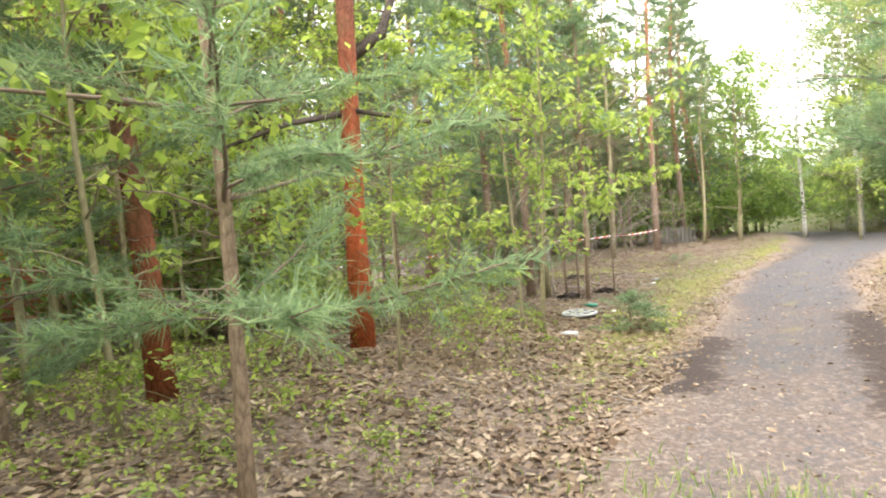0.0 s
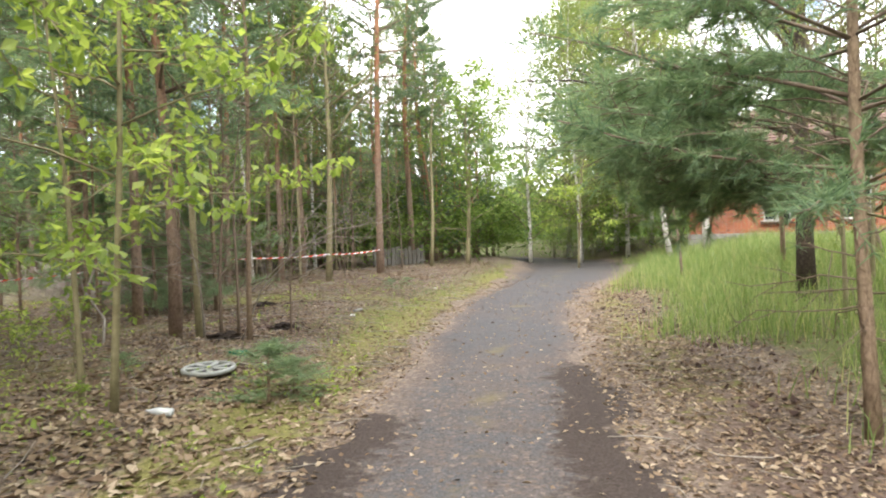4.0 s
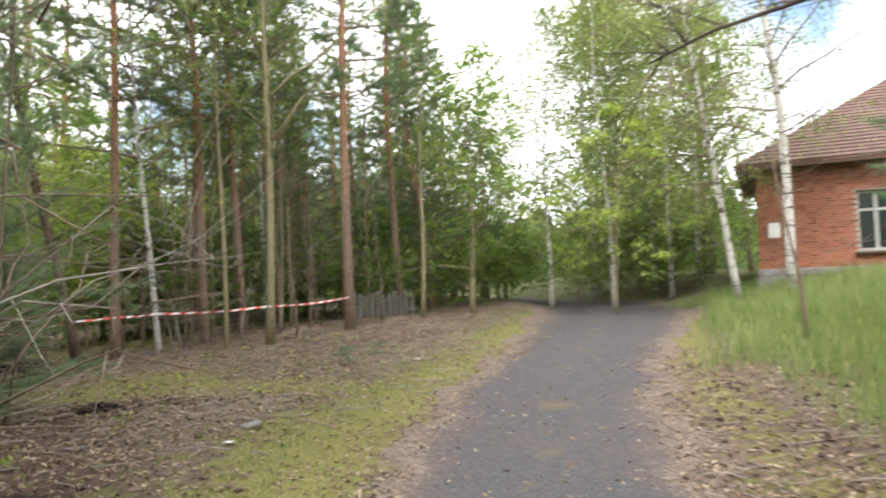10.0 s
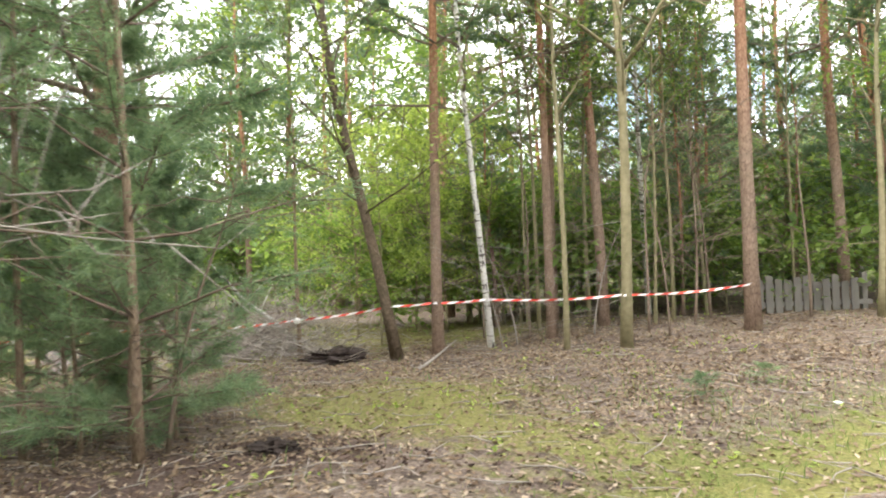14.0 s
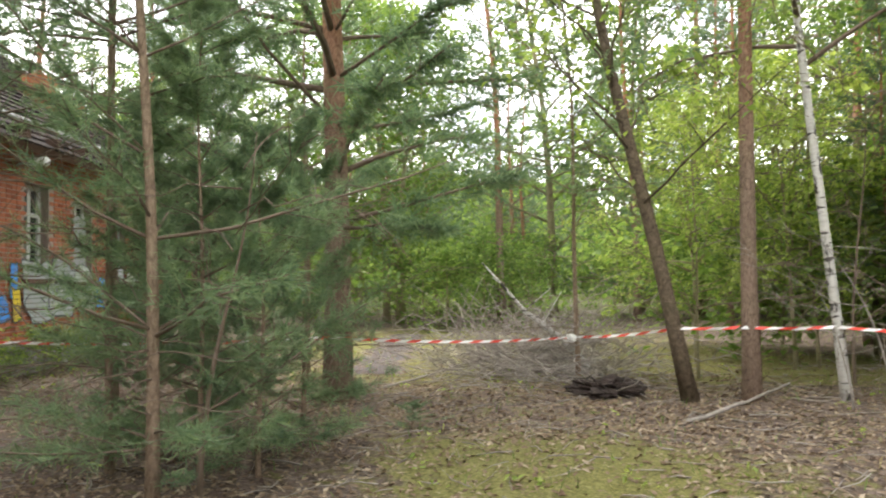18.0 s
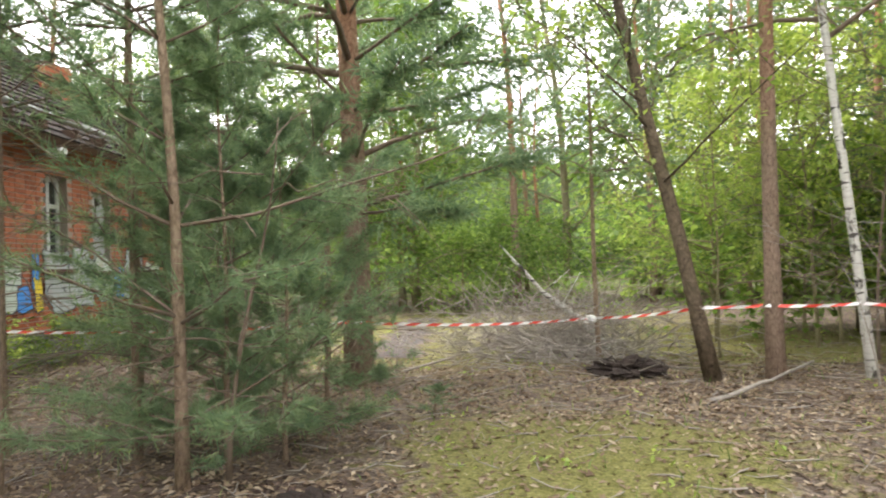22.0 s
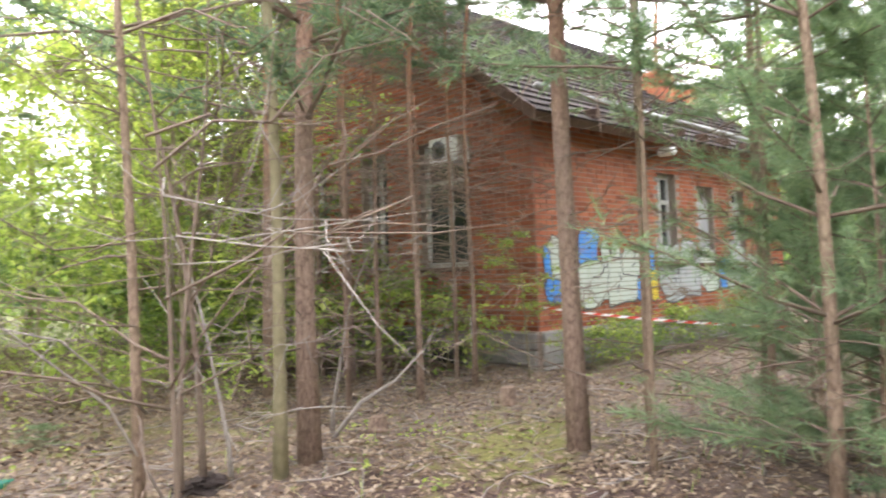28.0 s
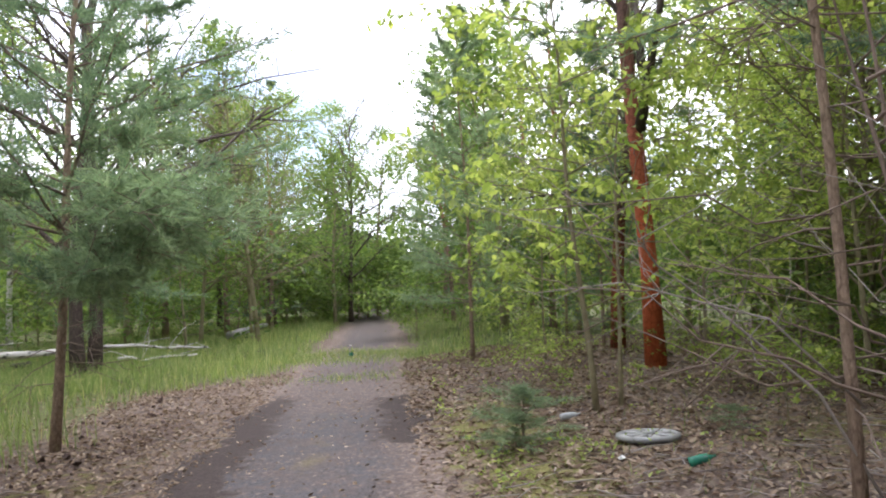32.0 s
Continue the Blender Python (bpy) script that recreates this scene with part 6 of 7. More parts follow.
# ---------------------------------------------------------------- barrier tape
HOLDS = [(-3.18, 14.25, 1.0), (0.12, 18.38, 0.87), (0.90, 21.28, 0.73), (2.38, 21.28, 0.90), (2.93, 21.52, 0.92), (3.60, 22.10, 0.92), (5.58, 21.84, 0.95), (7.38, 23.06, 1.0)]


def barrier_tape():
    root = thing("barrier_tape", "red and white striped barrier tape strung between trees and house", "barrier tape", *HOLDS[0])
    inv = root.matrix_world.inverted()
    for (x0, y0, z0), (x1, y1, z1) in zip(HOLDS, HOLDS[1:]):
        a, b = Vector((x0, y0, z0)), Vector((x1, y1, z1))
        length = (b - a).length
        n = max(4, int(length / 0.125))
        rows = {0: [[], []], 1: [[], []]}
        along_dir = (b - a).normalized()
        side_dir = along_dir.cross(Vector((0, 0, 1))).normalized()

        def at_k(k, up):
            sag = 0.018 * length * 4 * k * (1 - k)
            twist = 0.35 * math.sin(k * 9 + x0)
            return inv @ (a.lerp(b, k) + Vector((0, 0, -sag)) + up * 0.0155 * (Vector((0, 0, math.cos(twist))) + side_dir * math.sin(twist)))
        for i in range(n):
            verts, faces = rows[i % 2]
            k0, k1, sl = i / n, (i + 1) / n, 0.32 / n
            for j in range(2):
                p0, p1 = k0 + (k1 - k0) * j / 2, k0 + (k1 - k0) * (j + 1) / 2
                m = len(verts)
                verts += [tuple(at_k(max(0, p0 - sl), -1)), tuple(at_k(max(0, p1 - sl), -1)), tuple(at_k(min(1, p1 + sl), 1)), tuple(at_k(min(1, p0 + sl), 1))]
                faces.append((m, m + 1, m + 2, m + 3))
        for i, (nm, mt) in enumerate((("white_band", "tape_white"), ("red_band", "tape_red"))):
            part(nm, poly(nm, *rows[i]), M[mt], root, kind="stuff")
    kx, ky, kz = HOLDS[2]
    knot = bmesh.new()
    bmesh.ops.create_icosphere(knot, subdivisions=1, radius=0.07)
    for v in knot.verts:
        v.co = inv @ (Vector((kx, ky - 0.05, kz)) + v.co * (0.6 + 0.6 * random.random()))
    part("knot", knot, M["tape_white"], root)


barrier_tape()

# ---------------------------------------------------------------- loose things
def lump(name, rx, ry, rz, seed, rough=0.35, sub=3):
    bm = bmesh.new()
    bmesh.ops.create_icosphere(bm, subdivisions=sub, radius=1.0)
    off = Vector((seed * 3.1, seed * 1.7, seed))
    for v in bm.verts:
        k = 1 + rough * noise.noise(v.co * 1.6 + off) + rough * 0.6 * noise.noise(v.co * 4.2 + off)
        v.co = Vector((v.co.x * rx, v.co.y * ry, v.co.z * rz)) * k
    return bm


def root_clump(x, y, size, label, seed, name="uprooted_stump"):
    root = thing(name, label, "stump", x, y, h(x, y))
    part("earth_ball", lump("earth_ball", 0.46 * size, 0.34 * size, 0.15 * size, seed, 0.8, 4), M["black_soil"], root).location = (0, 0, 0.07 * size)
    g = random.Random(seed)
    for _ in range(30):
        a, l = g.uniform(0, 6.28), g.uniform(0.3, 0.8) * size
        p = np.array([(0.1 * math.cos(a), 0.1 * math.sin(a), 0.12 * size), (l * 0.5 * math.cos(a), l * 0.4 * math.sin(a), g.uniform(0.08, 0.24) * size), (l * math.cos(a + 0.4), l * 0.7 * math.sin(a + 0.4), g.uniform(0.0, 0.16) * size)])
        part("root", tubes("root", [(p, (0.013 * size, 0.009 * size, 0.003 * size))], 5), M["black_soil"], root)


root_clump(1.6, 20.95, 0.82, "dark uprooted root clump lying on the leaf litter", 4)
root_clump(3.2, 13.1, 0.34, "small dark broken stump in the leaf litter", 7, "broken_stump")
root_clump(2.35, 12.2, 0.36, "dark mossy root clump at the foot of dry shrubs", 12, "broken_stump")
root_clump(3.3, 16.4, 0.4, "dark broken stump with torn roots", 15, "broken_stump")


def cut_stump(x, y, r, hgt, label):
    bm = bmesh.new()
    bmesh.ops.create_cone(bm, cap_ends=True, segments=18, radius1=r * 1.25, radius2=r, depth=hgt)
    for v in bm.verts:
        v.co += Vector((noise.noise(v.co * 9) * r * 0.35, noise.noise(v.co * 9 + Vector((5, 0, 0))) * r * 0.35, noise.noise(v.co * 6) * r * 0.4))
    ob = part("tree_stump", bm, M["pine_bark"])
    ob.location = (x, y, h(x, y) + hgt / 2 - 0.03)
    tagged(ob, label, "stump")


cut_stump(-0.5, 13.97, 0.075, 0.2, "low rotten pine stump on the forest floor")
cut_stump(0.66, 12.93, 0.08, 0.16, "pale low cut stump on the forest floor")
post = part("white_post", box(0, 0, 0.4, 0.06, 0.06, 0.95, 0.008), M["white_paint"])
post.location = (-2.1, 13.45, h(-2.1, 13.45) - 0.05)
tagged(post, "short weathered white post before the house", "post")


def brush_pile():
    root = thing("brush_pile", "heap of grey dry brushwood with a pale birch limb", "brushwood", -0.1, 21.6, h(-0.1, 21.6))
    g = np.random.default_rng(8)
    runs = []
    for _ in range(1100):
        p0 = np.array([g.normal(0, 0.8), g.normal(0, 0.7), abs(g.normal(0, 0.30))])
        d = unit(np.array([g.normal(0, 1), g.normal(0, 0.7), g.normal(0.15, 0.35)]))
        l = g.uniform(0.3, 1.15)
        m = p0 + d * l * 0.5 + g.normal(0, 0.05, 3)
        e = p0 + d * l
        for q in (m, e):
            q[2] = max(0.02, q[2])
        runs.append((np.stack([p0, m, e]), (0.007, 0.005, 0.002)))
    part("brushwood", tubes("brushwood", runs, 4), M["dead_wood"], root, kind="stuff")
    part("birch_limb", tubes("birch_limb", [(np.array([(0.6, 0.35, 0.1), (0.4, 0.05, 0.5), (0.1, -0.3, 0.85), (-0.1, -0.5, 1.2), (-0.25, -0.72, 1.5)]), (0.05, 0.04, 0.03, 0.018, 0.008))], 8), M["birch_bark"], root)
    for a, b in (((0.25, -0.12, 0.68), (0.3, 0.2, 1.1)), ((0.1, -0.3, 0.85), (0.35, -0.05, 1.15)), ((-0.1, -0.5, 1.2), (-0.3, -0.5, 1.3))):
        part("side_branch", tubes("side_branch", [(np.array([a, b]), (0.014, 0.004))], 5), M["birch_bark"], root)


brush_pile()


def fallen_log(x0, y0, z0, x1, y1, z1, r, material, label, branches=0, seed=1):
    root = thing("fallen_log", label, "log", x0, y0, 0)
    g = np.random.default_rng(seed)
    a, b = np.zeros(3), np.array([x1 - x0, y1 - y0, 0.0])
    n = 8
    k = np.linspace(0, 1, n)[:, None]
    p = a * (1 - k) + b * k
    p[:, 2] = z0 + (z1 - z0) * k[:, 0] + g.normal(0, 0.02, n)
    p[1:-1, :2] += g.normal(0, 0.04, (n - 2, 2))
    part("log", tubes("log", [(p, np.linspace(r, r * 0.55, n))], 10), M[material], root)
    for _ in range(branches):
        i = g.integers(1, n - 1)
        d = unit(np.array([g.normal(0, 1), g.normal(0, 1), abs(g.normal(0.3, 0.4))]))
        l = g.uniform(0.5, 1.3)
        part("branch", tubes("branch", [(np.stack([p[i], p[i] + d * l * 0.5 + g.normal(0, 0.06, 3), p[i] + d * l + [0, 0, -0.15]]), (r * 0.3, r * 0.2, 0.004))], 5), M[material], root)


fallen_log(8.6, -1.4, 0.45, 5.2, -3.4, 0.42, 0.11, "birch_bark", "white fallen birch trunk lying in the grass", 5, 2)
fallen_log(9.0, -2.0, 0.25, 5.8, -3.6, 0.2, 0.10, "dark_bark", "dark fallen trunk lying in the grass", 3, 3)
fallen_log(4.6, -3.0, 0.5, 1.9, -4.4, 0.2, 0.045, "birch_bark", "thin pale fallen birch limb in the grass", 6, 4)
fallen_log(4.3, -2.0, 0.25, 2.5, -3.0, 0.12, 0.035, "birch_bark", "thin pale fallen birch limb in the grass", 5, 6)
fallen_log(0.2, -8.5, 0.25, -2.0, -11.5, 0.4, 0.13, "stone", "grey fallen trunk in the grass", 0, 5)
fallen_log(-0.2, 18.4, 0.14, -0.85, 21.2, 0.3, 0.02, "dead_wood", "long thin dead branch on the ground", 2, 7)
fallen_log(3.0, 20.4, 0.16, 3.1, 22.1, 0.3, 0.022, "dead_wood", "long thin dead branch on the ground", 1, 8)


def leaning_branch(pts, r, label, seed, twigs=9):
    root = thing("leaning_sapling", label, "sapling", pts[0][0], pts[0][1], 0.0)
    p = np.array(pts, float) - [pts[0][0], pts[0][1], 0]
    g = np.random.default_rng(seed)
    part("stem", tubes("stem", [(p, np.linspace(r, 0.0015, len(p)))], 8), M["dead_wood"], root)
    for _ in range(twigs):
        k = g.uniform(0.3, 0.95) * (len(p) - 1)
        q = np.array([np.interp(k, np.arange(len(p)), p[:, c]) for c in range(3)])
        d = unit(unit(p[-1] - p[0]) * 0.8 + g.normal(0, 0.6, 3))
        l = g.uniform(0.25, 0.8)
        part("twig", tubes("twig", [(np.stack([q, q + d * l * 0.5 + g.normal(0, 0.03, 3), q + d * l + [0, 0, 0.08]]), (0.003, 0.0022, 0.001))], 4), M["dead_wood"], root)


leaning_branch([(0.9, 12.57, 0.1), (0.9, 12.85, 0.45), (0.76, 13.12, 0.61), (0.6, 13.35, 0.85), (0.56, 13.5, 1.15)], 0.02, "pale dry branch stuck slanting in the litter before the house", 3, 10)
leaning_branch([(2.5, 12.1, 0.05), (2.77, 11.85, 0.78), (3.2, 11.5, 1.3), (3.7, 11.6, 1.5), (4.17, 11.94, 1.57), (4.5, 12.2, 1.6)], 0.010, "thin dark leafless sapling arching over the litter", 11, 14)
leaning_branch([(3.25, 12.58, 1.15), (3.7, 12.8, 1.5), (4.15, 13.1, 1.67), (4.3, 13.5, 1.61), (4.5, 13.95, 1.57)], 0.005, "pale dry branch reaching out before the house", 13, 12)
leaning_branch([(3.23, 12.56, 1.4), (3.8, 12.85, 1.95), (4.2, 13.08, 1.82), (4.1, 13.5, 1.72), (4.0, 13.9, 1.70)], 0.005, "pale dry branch reaching out before the house", 17, 8)
leaning_branch([(2.6, 12.0, 0.7), (3.14, 11.83, 1.2), (3.62, 11.29, 1.42), (3.99, 10.99, 1.38)], 0.008, "pale dry branch reaching out before the house", 19, 10)


def overhanging_limb(points, r, seed):
    """A long bare limb of the big tree on the grass side, reaching over the lane."""
    root = thing("overhanging_limb", "long dark leafless limb hanging out over the grass", "branch", *points[0])
    p = np.array(points, float) - points[0]
    g = np.random.default_rng(seed)
    part("limb", tubes("limb", [(p, np.linspace(r, 0.006, len(p)))], 7), M["dark_bark"], root)
    for _ in range(16):
        k = g.uniform(0.2, 0.98) * (len(p) - 1)
        q = np.array([np.interp(k, np.arange(len(p)), p[:, c]) for c in range(3)])
        d = unit(unit(p[-1] - p[0]) * 0.8 + g.normal(0, 0.6, 3) * [1, 1, 0.6])
        l = g.uniform(0.3, 0.9)
        part("twig", tubes("twig", [(np.stack([q, q + d * l * 0.5 + g.normal(0, 0.04, 3), q + d * l]), (0.007, 0.005, 0.002))], 4), M["dark_bark"], root)


overhanging_limb([(9.8, 10.25, 2.05), (8.9, 10.35, 2.5), (8.6, 10.6, 3.0), (8.0, 11.2, 3.35), (7.3, 11.9, 3.6), (6.9, 12.3, 3.65)], 0.05, 2)
overhanging_limb([(9.8, 10.2, 2.3), (8.95, 10.4, 2.6), (8.3, 11.0, 2.98), (7.9, 11.4, 3.05), (7.5, 11.8, 2.95), (7.2, 12.1, 2.8)], 0.035, 4)
overhanging_limb([(9.8, 10.2, 2.6), (9.0, 10.8, 3.0), (8.6, 11.4, 3.3), (8.0, 12.2, 3.4)], 0.03, 6)
for x, y, sc, tn in ((-1.9, 12.3, 1.7, 10), (-2.5, 12.8, 1.5, 70), (-2.6, 13.3, 1.3, 130), (-1.9, 13.6, 0.9, 200), (-1.4, 11.7, 1.6, 260), (-3.6, 15.2, 1.0, 90), (-4.3, 15.6, 1.1, 160), (-4.9, 16.3, 1.1, 250), (-5.5, 16.6, 1.0, 300), (-2.9, 14.9, 0.9, 40), (-2.6, 15.4, 0.9, 140), (-1.2, 10.6, 1.5, 30), (-2.1, 10.9, 1.8, 80)):
    plant("sapling_c", "leafy", x, y, sc, tn, label="low leafy shrub growing against the brick house", name="low_shrub")


for w, sc, tn in ((0.5, 0.22, 40), (1.2, 0.26, 100), (2.0, 0.22, 200), (2.9, 0.3, 260), (3.8, 0.26, 10), (4.8, 0.3, 80), (5.8, 0.32, 150)):
    plant("bush_a", "bush", -2.95 - 0.788 * w, 14.62 + 0.616 * w, sc, tn, label="low green bush along the sprayed brick wall", group="bushes along the wall")
for x, y, sc, tn in ((-2.6, 11.3, 0.5, 10), (-3.2, 12.2, 0.55, 70), (-2.2, 10.2, 0.5, 130), (-3.1, 10.8, 0.6, 200), (-3.5, 12.9, 0.4, 260), (-4.2, 11.6, 0.6, 20), (-1.9, 9.4, 0.42, 90), (-3.6, 9.3, 0.6, 150)):
    plant("bush_a" if tn % 20 else "bush_b", "bush", x, y, sc, tn, label="dark green bush in the shade before the brick house", group="bushes before the house")


def wheel_trim(x, y):
    root = thing("wheel_trim", "dirty silver plastic wheel trim lying on the leaf litter", "wheel trim", x, y, h(x, y) + 0.04, 25)
    n = 36
    ring = np.array([(0.235 * math.cos(k * 6.2832 / n), 0.235 * math.sin(k * 6.2832 / n), 0.02) for k in range(n + 1)])
    part("rim", tubes("rim", [(ring, [0.024] * (n + 1))], 8), M["silver"], root)
    dish = bmesh.new()
    bmesh.ops.create_cone(dish, cap_ends=True, segments=36, radius1=0.225, radius2=0.20, depth=0.02)
    part("dish", dish, M["paint_black"], root, "black recessed dish")
    for k in range(7):
        part("spoke", box(0.13, 0, 0.028, 0.17, 0.055, 0.02, 0.006, Matrix.Rotation(0, 4, "Z")), M["silver"], root).rotation_euler = (0, 0, k * 6.2832 / 7)
    hub = bmesh.new()
    bmesh.ops.create_cone(hub, cap_ends=True, segments=20, radius1=0.055, radius2=0.045, depth=0.04)
    part("hub", hub, M["silver"], root).location = (0, 0, 0.03)
    root.rotation_euler = (radians(3), radians(-2), radians(15))


wheel_trim(2.06, 10.0)


def lathe(profile, seg=18):
    pts, faces = [], []
    for r, z in profile:
        pts += [(r * math.cos(k * 6.2832 / seg), r * math.sin(k * 6.2832 / seg), z) for k in range(seg)]
    for i in range(len(profile) - 1):
        for k in range(seg):
            faces.append((i * seg + k, i * seg + (k + 1) % seg, (i + 1) * seg + (k + 1) % seg, (i + 1) * seg + k))
    me = poly("turned", pts, faces)
    me.polygons.foreach_set("use_smooth", [True] * len(me.polygons))
    return me


def lying_bottle(x, y, turn, material, label, size=1.0):
    root = thing("bottle", label, "bottle", x, y, h(x, y) + 0.05 * size, turn)
    body = part("body", lathe([(0.001, 0), (0.042, 0.004), (0.046, 0.03), (0.044, 0.09), (0.046, 0.15), (0.036, 0.2), (0.015, 0.25), (0.014, 0.285), (0.001, 0.286)]), M[material], root)
    body.matrix_local = pose(0, 0, 0, 0, 84, 0) @ Matrix.Scale(size, 4)
    cap = part("cap", lathe([(0.001, 0.283), (0.017, 0.284), (0.017, 0.302), (0.001, 0.303)]), M["white_paint"], root)
    cap.matrix_local = body.matrix_local
    band = part("label_band", lathe([(0.0465, 0.075), (0.0472, 0.078), (0.0472, 0.14), (0.0465, 0.143)]), M[material], root)
    band.matrix_local = body.matrix_local


lying_bottle(2.5, 10.75, 165, "bottle_green", "green plastic bottle lying in the leaf litter", 0.75)
lying_bottle(1.75, 8.6, 160, "clear_plastic", "clear plastic bottle lying under the young branches", 0.75)
for x, y, s in ((2.62, 10.25, 0.035), (4.5, 14.4, 0.04), (7.5, 18.7, 0.04)):
    ob = part("paper_scrap", lump("paper_scrap", s, s * 0.7, s * 0.35, x, 0.6, 2), M["white_paint"])
    ob.location = (x, y, h(x, y) + 0.02)
    tagged(ob, "small crumpled white scrap lying on the ground", "litter")
slab = part("concrete_slab", box(0, 0, 0, 0.20, 0.08, 0.045, 0.012), M["concrete"])
slab.matrix_world = pose(4.72, 14.95, h(4.72, 14.95) + 0.03, 4, -3, 35)
tagged(slab, "broken grey concrete slab at the edge of the lane", "slab")


def board_fence():
    root = thing("board_fence", "low weathered grey board fence among the trees", "fence", 7.75, 25.0, h(7.75, 25.0), 14)
    g = random.Random(2)
    for i in range(11):
        part("board", box(i * 0.16, g.uniform(-0.01, 0.01), 0.30 + g.uniform(-0.04, 0.04), 0.125, 0.025, 0.62 + g.uniform(-0.14, 0.1), 0.005), M["dark_board"], root)
    for z in (0.16, 0.46):
        part("rail", box(0.9, 0.035, z, 2.0, 0.04, 0.08), M["dark_board"], root)
    for x in (0.0, 0.9, 1.8):
        part("post", box(x, 0.09, 0.3, 0.09, 0.09, 0.72, 0.008), M["dark_board"], root)


board_fence()

# ---------------------------------------------------------------- undergrowth, grass and litter
random.seed(31)
for x, y, s in ((2.5, 8.95, 1.25), (2.75, 9.15, 0.8), (6.4, 18.6, 0.6), (7.0, 19.4, 0.5), (1.3, 10.2, 0.5), (1.6, 18.4, 0.6)):
    low = plant("seedling", "young", x, y, s, random.uniform(0, 360), label="small pine seedling on the forest floor", name="pine_seedling")
    low.scale = (s * 1.1, s * 1.1, s * 0.5)
for i in range(70):
    x, y = random.uniform(-3.5, 3.2), random.uniform(2.5, 12.0)
    d, _ = road_side(x, y)
    if d > -1.5 or (y > 9.3 and x > 1.0):
        continue
    plant("sapling_c", "leafy", x, y, random.uniform(0.4, 1.1), random.uniform(0, 360), label="low leafy seedling in the leaf litter", name="broadleaf_seedling")


def grass(name, label, n, accept, low, high, width, box_xy, seed):
    g = np.random.default_rng(seed)
    x, y = g.uniform(box_xy[0], box_xy[1], n * 3), g.uniform(box_xy[2], box_xy[3], n * 3)
    d, _ = road_side(x, y)
    keep = g.random(n * 3) < accept(x, y, d)
    x, y = x[keep][:n], y[keep][:n]
    m = len(x)
    base = np.stack([x, y, height(x, y) - 0.01], -1)
    tall = g.uniform(low, high, (m, 1)) * (0.75 + 0.35 * np.sin(x * 1.3 + np.sin(y))[:, None] ** 2)
    yaw = g.uniform(0, 6.283, m)
    side = np.stack([np.cos(yaw), np.sin(yaw), 0 * yaw], -1) * width
    bend = np.stack([g.normal(0, 0.35, m), g.normal(0, 0.35, m), 0 * yaw], -1) * tall
    mid, tip = base + [0, 0, 1] * tall * 0.55 + bend * 0.3, base + [0, 0, 1] * tall * 0.95 + bend
    lower = np.stack([base - side, base + side, mid + side * 0.7, mid - side * 0.7], 1)
    upper = np.stack([mid - side * 0.7, mid + side * 0.7, tip], 1)
    v = np.concatenate([lower.reshape(-1, 3), tip])
    i = np.arange(m)
    faces = np.stack([i * 4, i * 4 + 1, i * 4 + 2, i * 4 + 3], -1).tolist() + np.stack([i * 4 + 3, i * 4 + 2, m * 4 + i], -1).tolist()
    tagged(part(name, poly(name, v.tolist(), faces), M["grass"]), label, "grass", kind="stuff")


grass("tall_grass", "tall fresh green grass beside the lane", 60000, lambda x, y, d: smooth(2.4, 3.3, d + 0.4 * smooth(8, 10, y) + 0.45 * np.sin(y * 1.3 + np.sin(x)) + 0.25 * np.sin(y * 3.7)) * (1 - smooth(9, 15, d)) * (0.35 + 0.65 * smooth(6, 9, y)), 0.2, 0.6, 0.0048, (3, 22, -10, 27), 1)
grass("short_grass", "short grass on the verge and across the lane", 26000, lambda x, y, d: np.clip(1.0 * blob(x, y, 0.0, -0.6, 2.8, 1.4, -0.5) + 0.30 * np.exp(-((d + 2.2) / 0.7) ** 2) * smooth(9, 13, y) + 0.7 * blob(x, y, 6.8, 18.8, 1.6, 1.2) * (d < -1.3) + 0.10 * (d < -1.4) + 0.4 * blob(x, y, -4, 33, 9, 2.5), 0, 1), 0.05, 0.16, 0.004, (-9, 12, -2, 36), 2)

grass("grass_band", "short green grass growing across the lane", 12000, lambda x, y, d: np.clip(1.3 * blob(x, y, 0.0, -0.5, 2.6, 1.35, -0.52) + 0.7 * blob(x, y, 1.6, 3.3, 0.9, 0.45, -0.5), 0, 1), 0.05, 0.15, 0.005, (-3.5, 4.5, -3.5, 5), 3)
grass("lane_grass", "green grass along the lane where it runs off", 26000, lambda x, y, d: smooth(1.15, 1.9, np.abs(d) + 0.25 * np.sin(y * 1.7)) * (1 - smooth(8, 12, d)) * np.where(d < 0, 0.6 * (1 - smooth(3, 6, -d)), 1.0), 0.18, 0.42, 0.007, (-16, 8, -24, 2.0), 5)


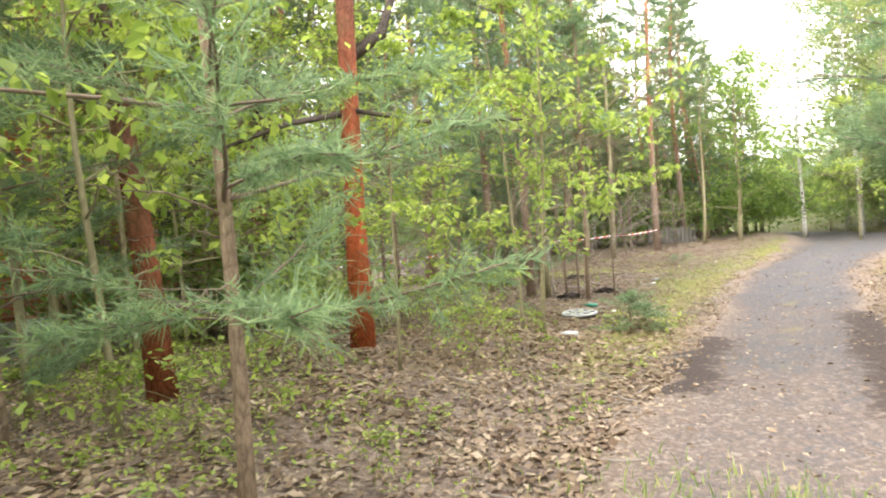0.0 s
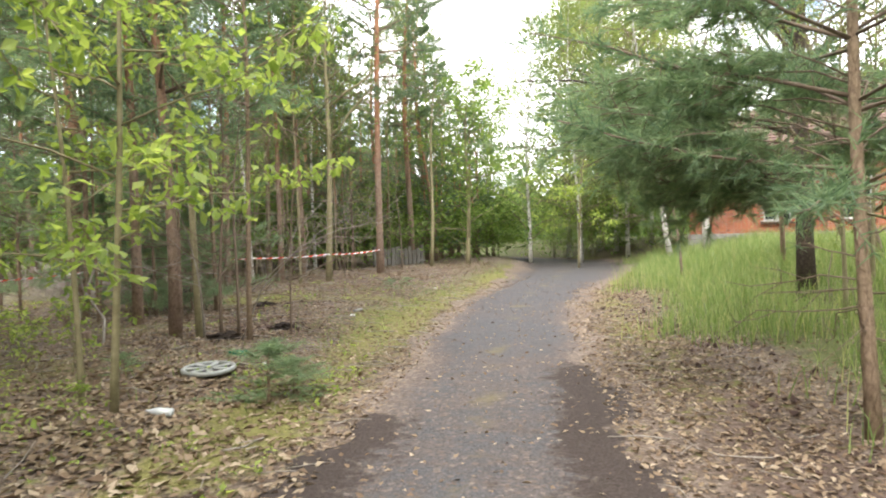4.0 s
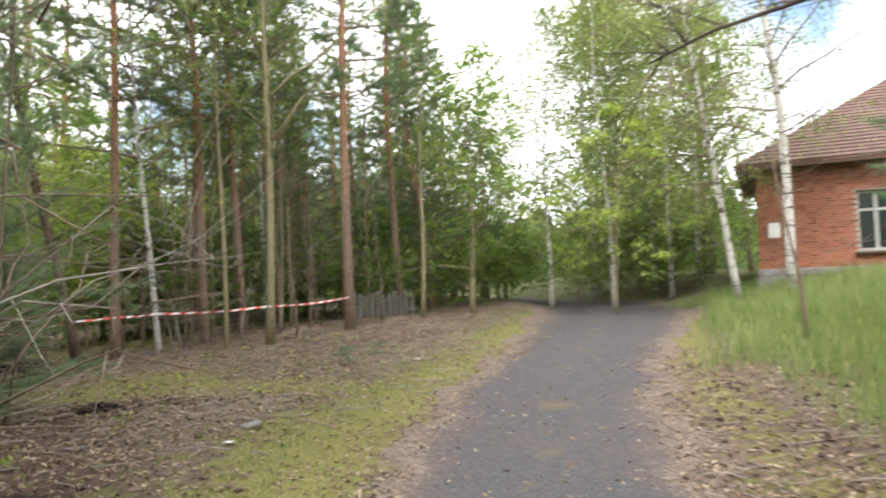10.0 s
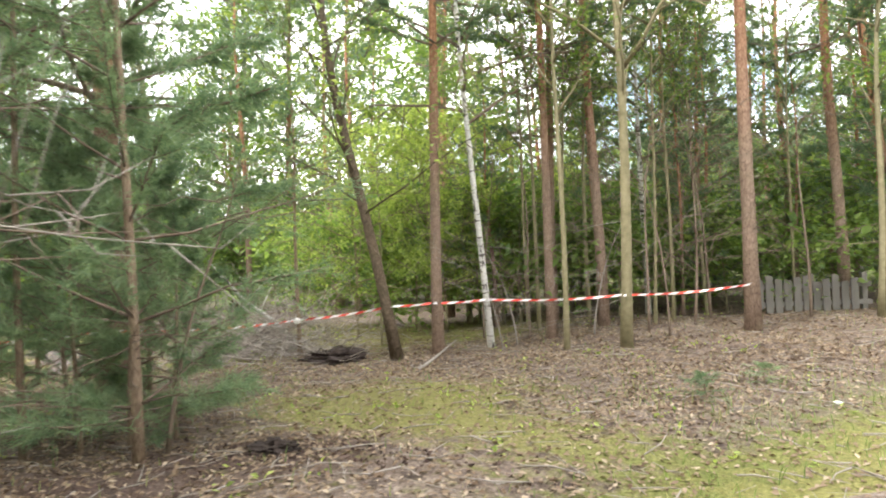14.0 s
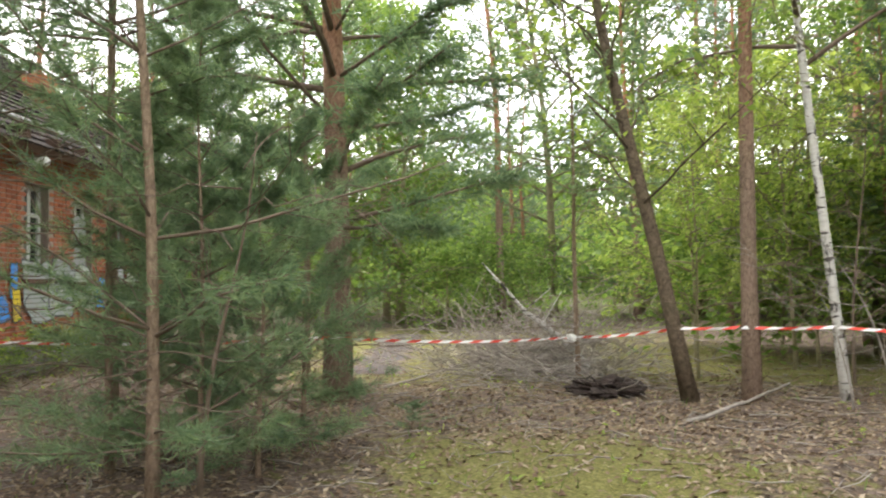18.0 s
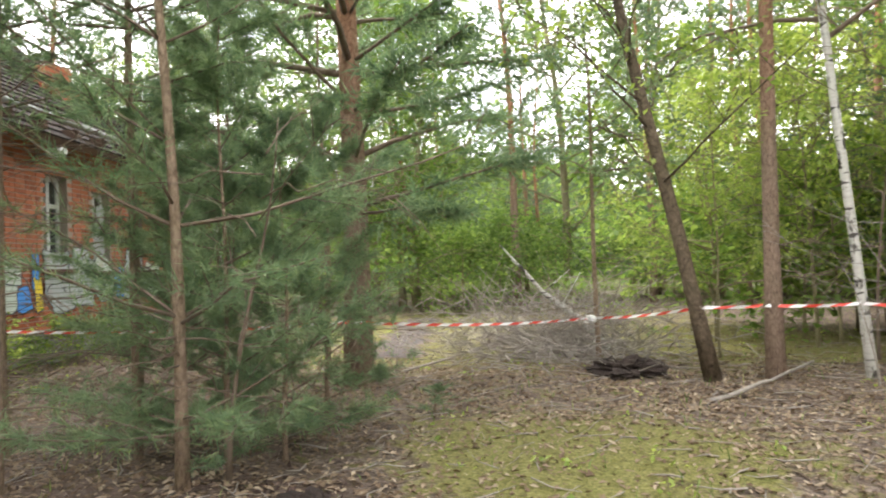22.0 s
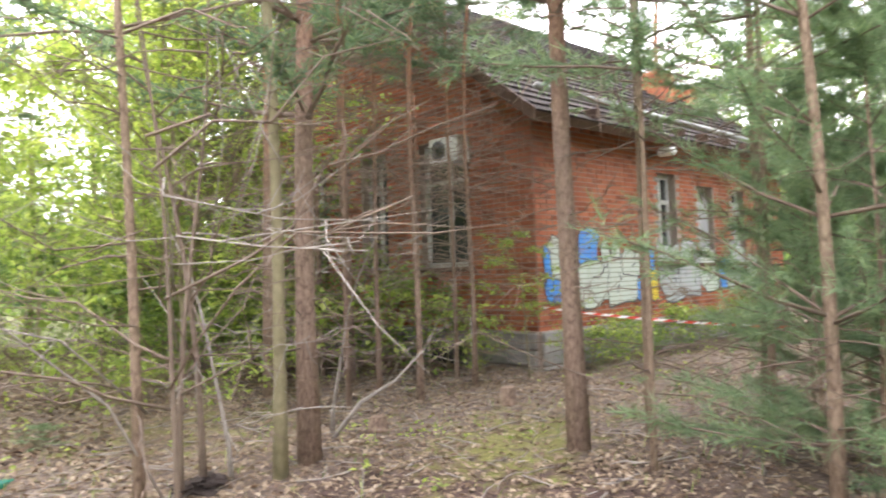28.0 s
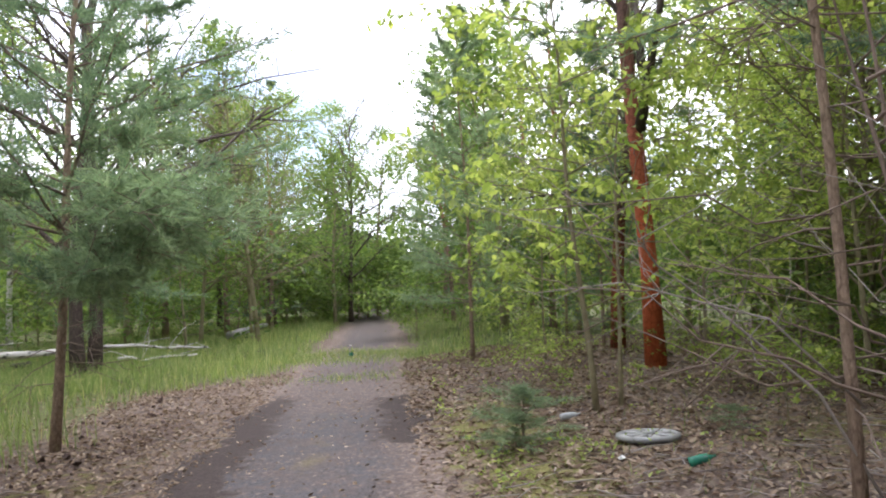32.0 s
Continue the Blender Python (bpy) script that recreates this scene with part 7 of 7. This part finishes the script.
def leaf_litter():
    g = np.random.default_rng(4)
    n = 520000
    x, y = g.uniform(-7, 12, n), g.uniform(1.5, 27, n)
    d, _ = road_side(x, y)
    moss, bare, turf = cover_of(x, y)
    patch = 0.5 + 0.5 * np.sin(x * 2.1 + 2 * np.sin(y * 1.3)) * np.cos(y * 1.9 + np.sin(x * 1.7))
    dens = np.where(np.abs(d) < 0.9, 0.05, np.where(np.abs(d) < 1.3, 0.45, 0.25 + 0.6 * patch)) * (1 - 0.75 * np.clip(moss, 0, 1)) * (1 - 0.85 * turf)
    near = np.exp(-((np.hypot(x - np.clip(x, 0, 7), y - np.clip(y, 2, 20))) / 6) ** 2)
    keep = g.random(n) < dens * near
    xl, yl = g.uniform(-5, 3.4, 34000), g.uniform(1.2, 10.5, 34000)
    dl, _ = road_side(xl, yl)
    more = (dl < -1.0) & (g.random(34000) < 0.35 + 0.4 * np.sin(xl * 1.9 + np.sin(yl * 1.4)) * np.cos(yl * 1.6))
    few = int(more.sum())
    x, y = np.concatenate([x[keep], xl[more]]), np.concatenate([y[keep], yl[more]])
    m = len(x)
    p = np.stack([x, y, height(x, y) + g.uniform(0.003, 0.016, m)], -1)
    yaw, s = g.uniform(0, 6.283, m), g.uniform(0.014, 0.042, (m, 1)) * np.where(np.arange(m) < m - few, np.where((y > 11) | (np.concatenate([d[keep], dl[more]]) > 0), 0.88, 0.95), 1.45)[:, None]
    u = unit(np.stack([np.cos(yaw), np.sin(yaw), g.normal(0, 0.3, m)], -1)) * s
    v = unit(np.stack([-np.sin(yaw), np.cos(yaw), g.normal(0, 0.3, m)], -1)) * s * 0.55
    up = np.array([0, 0, 1.0]) * s * g.uniform(-0.1, 0.4, (m, 1))
    quads = np.stack([p - u, p + v * 0.9 + up, p + u, p - v + up], 1)
    tagged(part("leaf_litter", loose("leaf_litter", [quads]), M["leaf_dry"]), "dry fallen brown and pale leaves", "leaves", kind="stuff")


def twig_litter():
    g = np.random.default_rng(6)
    runs = []
    for k in range(2300):
        x, y = g.uniform(-5, 9), g.uniform(3 if k < 900 else 10, 25)
        d, _ = road_side(x, y)
        if -1.0 < d < 1.0 or d > 3.2:
            continue
        a, l = g.uniform(0, 6.28), g.uniform(0.08, 0.5)
        e = (x + l * math.cos(a), y + l * math.sin(a))
        mid = ((x + e[0]) / 2 + g.normal(0, 0.02), (y + e[1]) / 2 + g.normal(0, 0.02))
        r = g.uniform(0.002, 0.007)
        runs.append((np.array([(q[0], q[1], h(*q) + g.uniform(0.004, 0.04)) for q in ((x, y), mid, e)]), (r, r * 0.8, r * 0.4)))
    tagged(part("twig_litter", tubes("twig_litter", runs, 4), M["dead_wood"]), "dry fallen twigs on the forest floor", "twigs", kind="stuff")


def soil_clods():
    g = np.random.default_rng(12)
    blocks = []
    for k in range(900):
        y = g.uniform(3.5, 15) if k < 420 else g.uniform(11, 17)
        s = np.interp(y, ROAD[:, 1], ROAD[:, 0])
        side_pick = g.random()
        x = s + (g.normal(2.5, 0.42) if k < 420 else g.normal(-2.9, 0.8))
        if k >= 420:
            cx, cy = ((2.8, 14.9), (3.3, 16.4), (3.2, 13.1), (4.0, 16.3))[k % 4]
            x, y = cx + g.normal(0, 0.5), cy + g.normal(0, 0.2)
        z = h(x, y)
        r = abs(g.normal(0, 0.017)) * (1.0 if k < 420 else 0.7) + 0.007
        c = np.array([x, y, z + r * 0.3])
        o = unit(g.normal(0, 1, (6, 3)) * 0.5 + np.array([(1, 0, 0), (-1, 0, 0), (0, 1, 0), (0, -1, 0), (0, 0, 1), (0, 0, -1)])) * r * g.uniform(0.6, 1.3, (6, 1))
        o += c
        blocks.append(np.stack([o[list(f)] for f in ((0, 2, 4), (2, 1, 4), (1, 3, 4), (3, 0, 4), (2, 0, 5), (1, 2, 5), (3, 1, 5), (0, 3, 5))]))
    tagged(part("soil_clods", loose("soil_clods", [np.concatenate(blocks)]), M["soil"]), "dark torn clods of earth along the lane", "soil", kind="stuff")


def low_herbs():
    """Sparse low green leaves pushing through the litter."""
    g = np.random.default_rng(14)
    n = 26000
    x, y = g.uniform(-7, 8, n), g.uniform(2, 26, n)
    d, _ = road_side(x, y)
    patch = np.sin(x * 1.1 + 2 * np.sin(y * 0.7)) * np.cos(y * 0.9 + np.sin(x * 0.8))
    keep = (d < -1.3) & (g.random(n) < np.clip(0.16 + 0.55 * patch, 0.05, 1) * np.where(y < 10, 1.0, 0.12))
    p = np.stack([x, y, height(x, y) + 0.03], -1)[keep]
    tagged(part("low_herbs", loose("low_herbs", [leaves_at(p, 6, 0.055, 0.05, -0.2)]), M["leaf_fresh"]), "low green herbs growing through the leaf litter", "herbs", kind="stuff")


low_herbs()
leaf_litter()
twig_litter()
soil_clods()
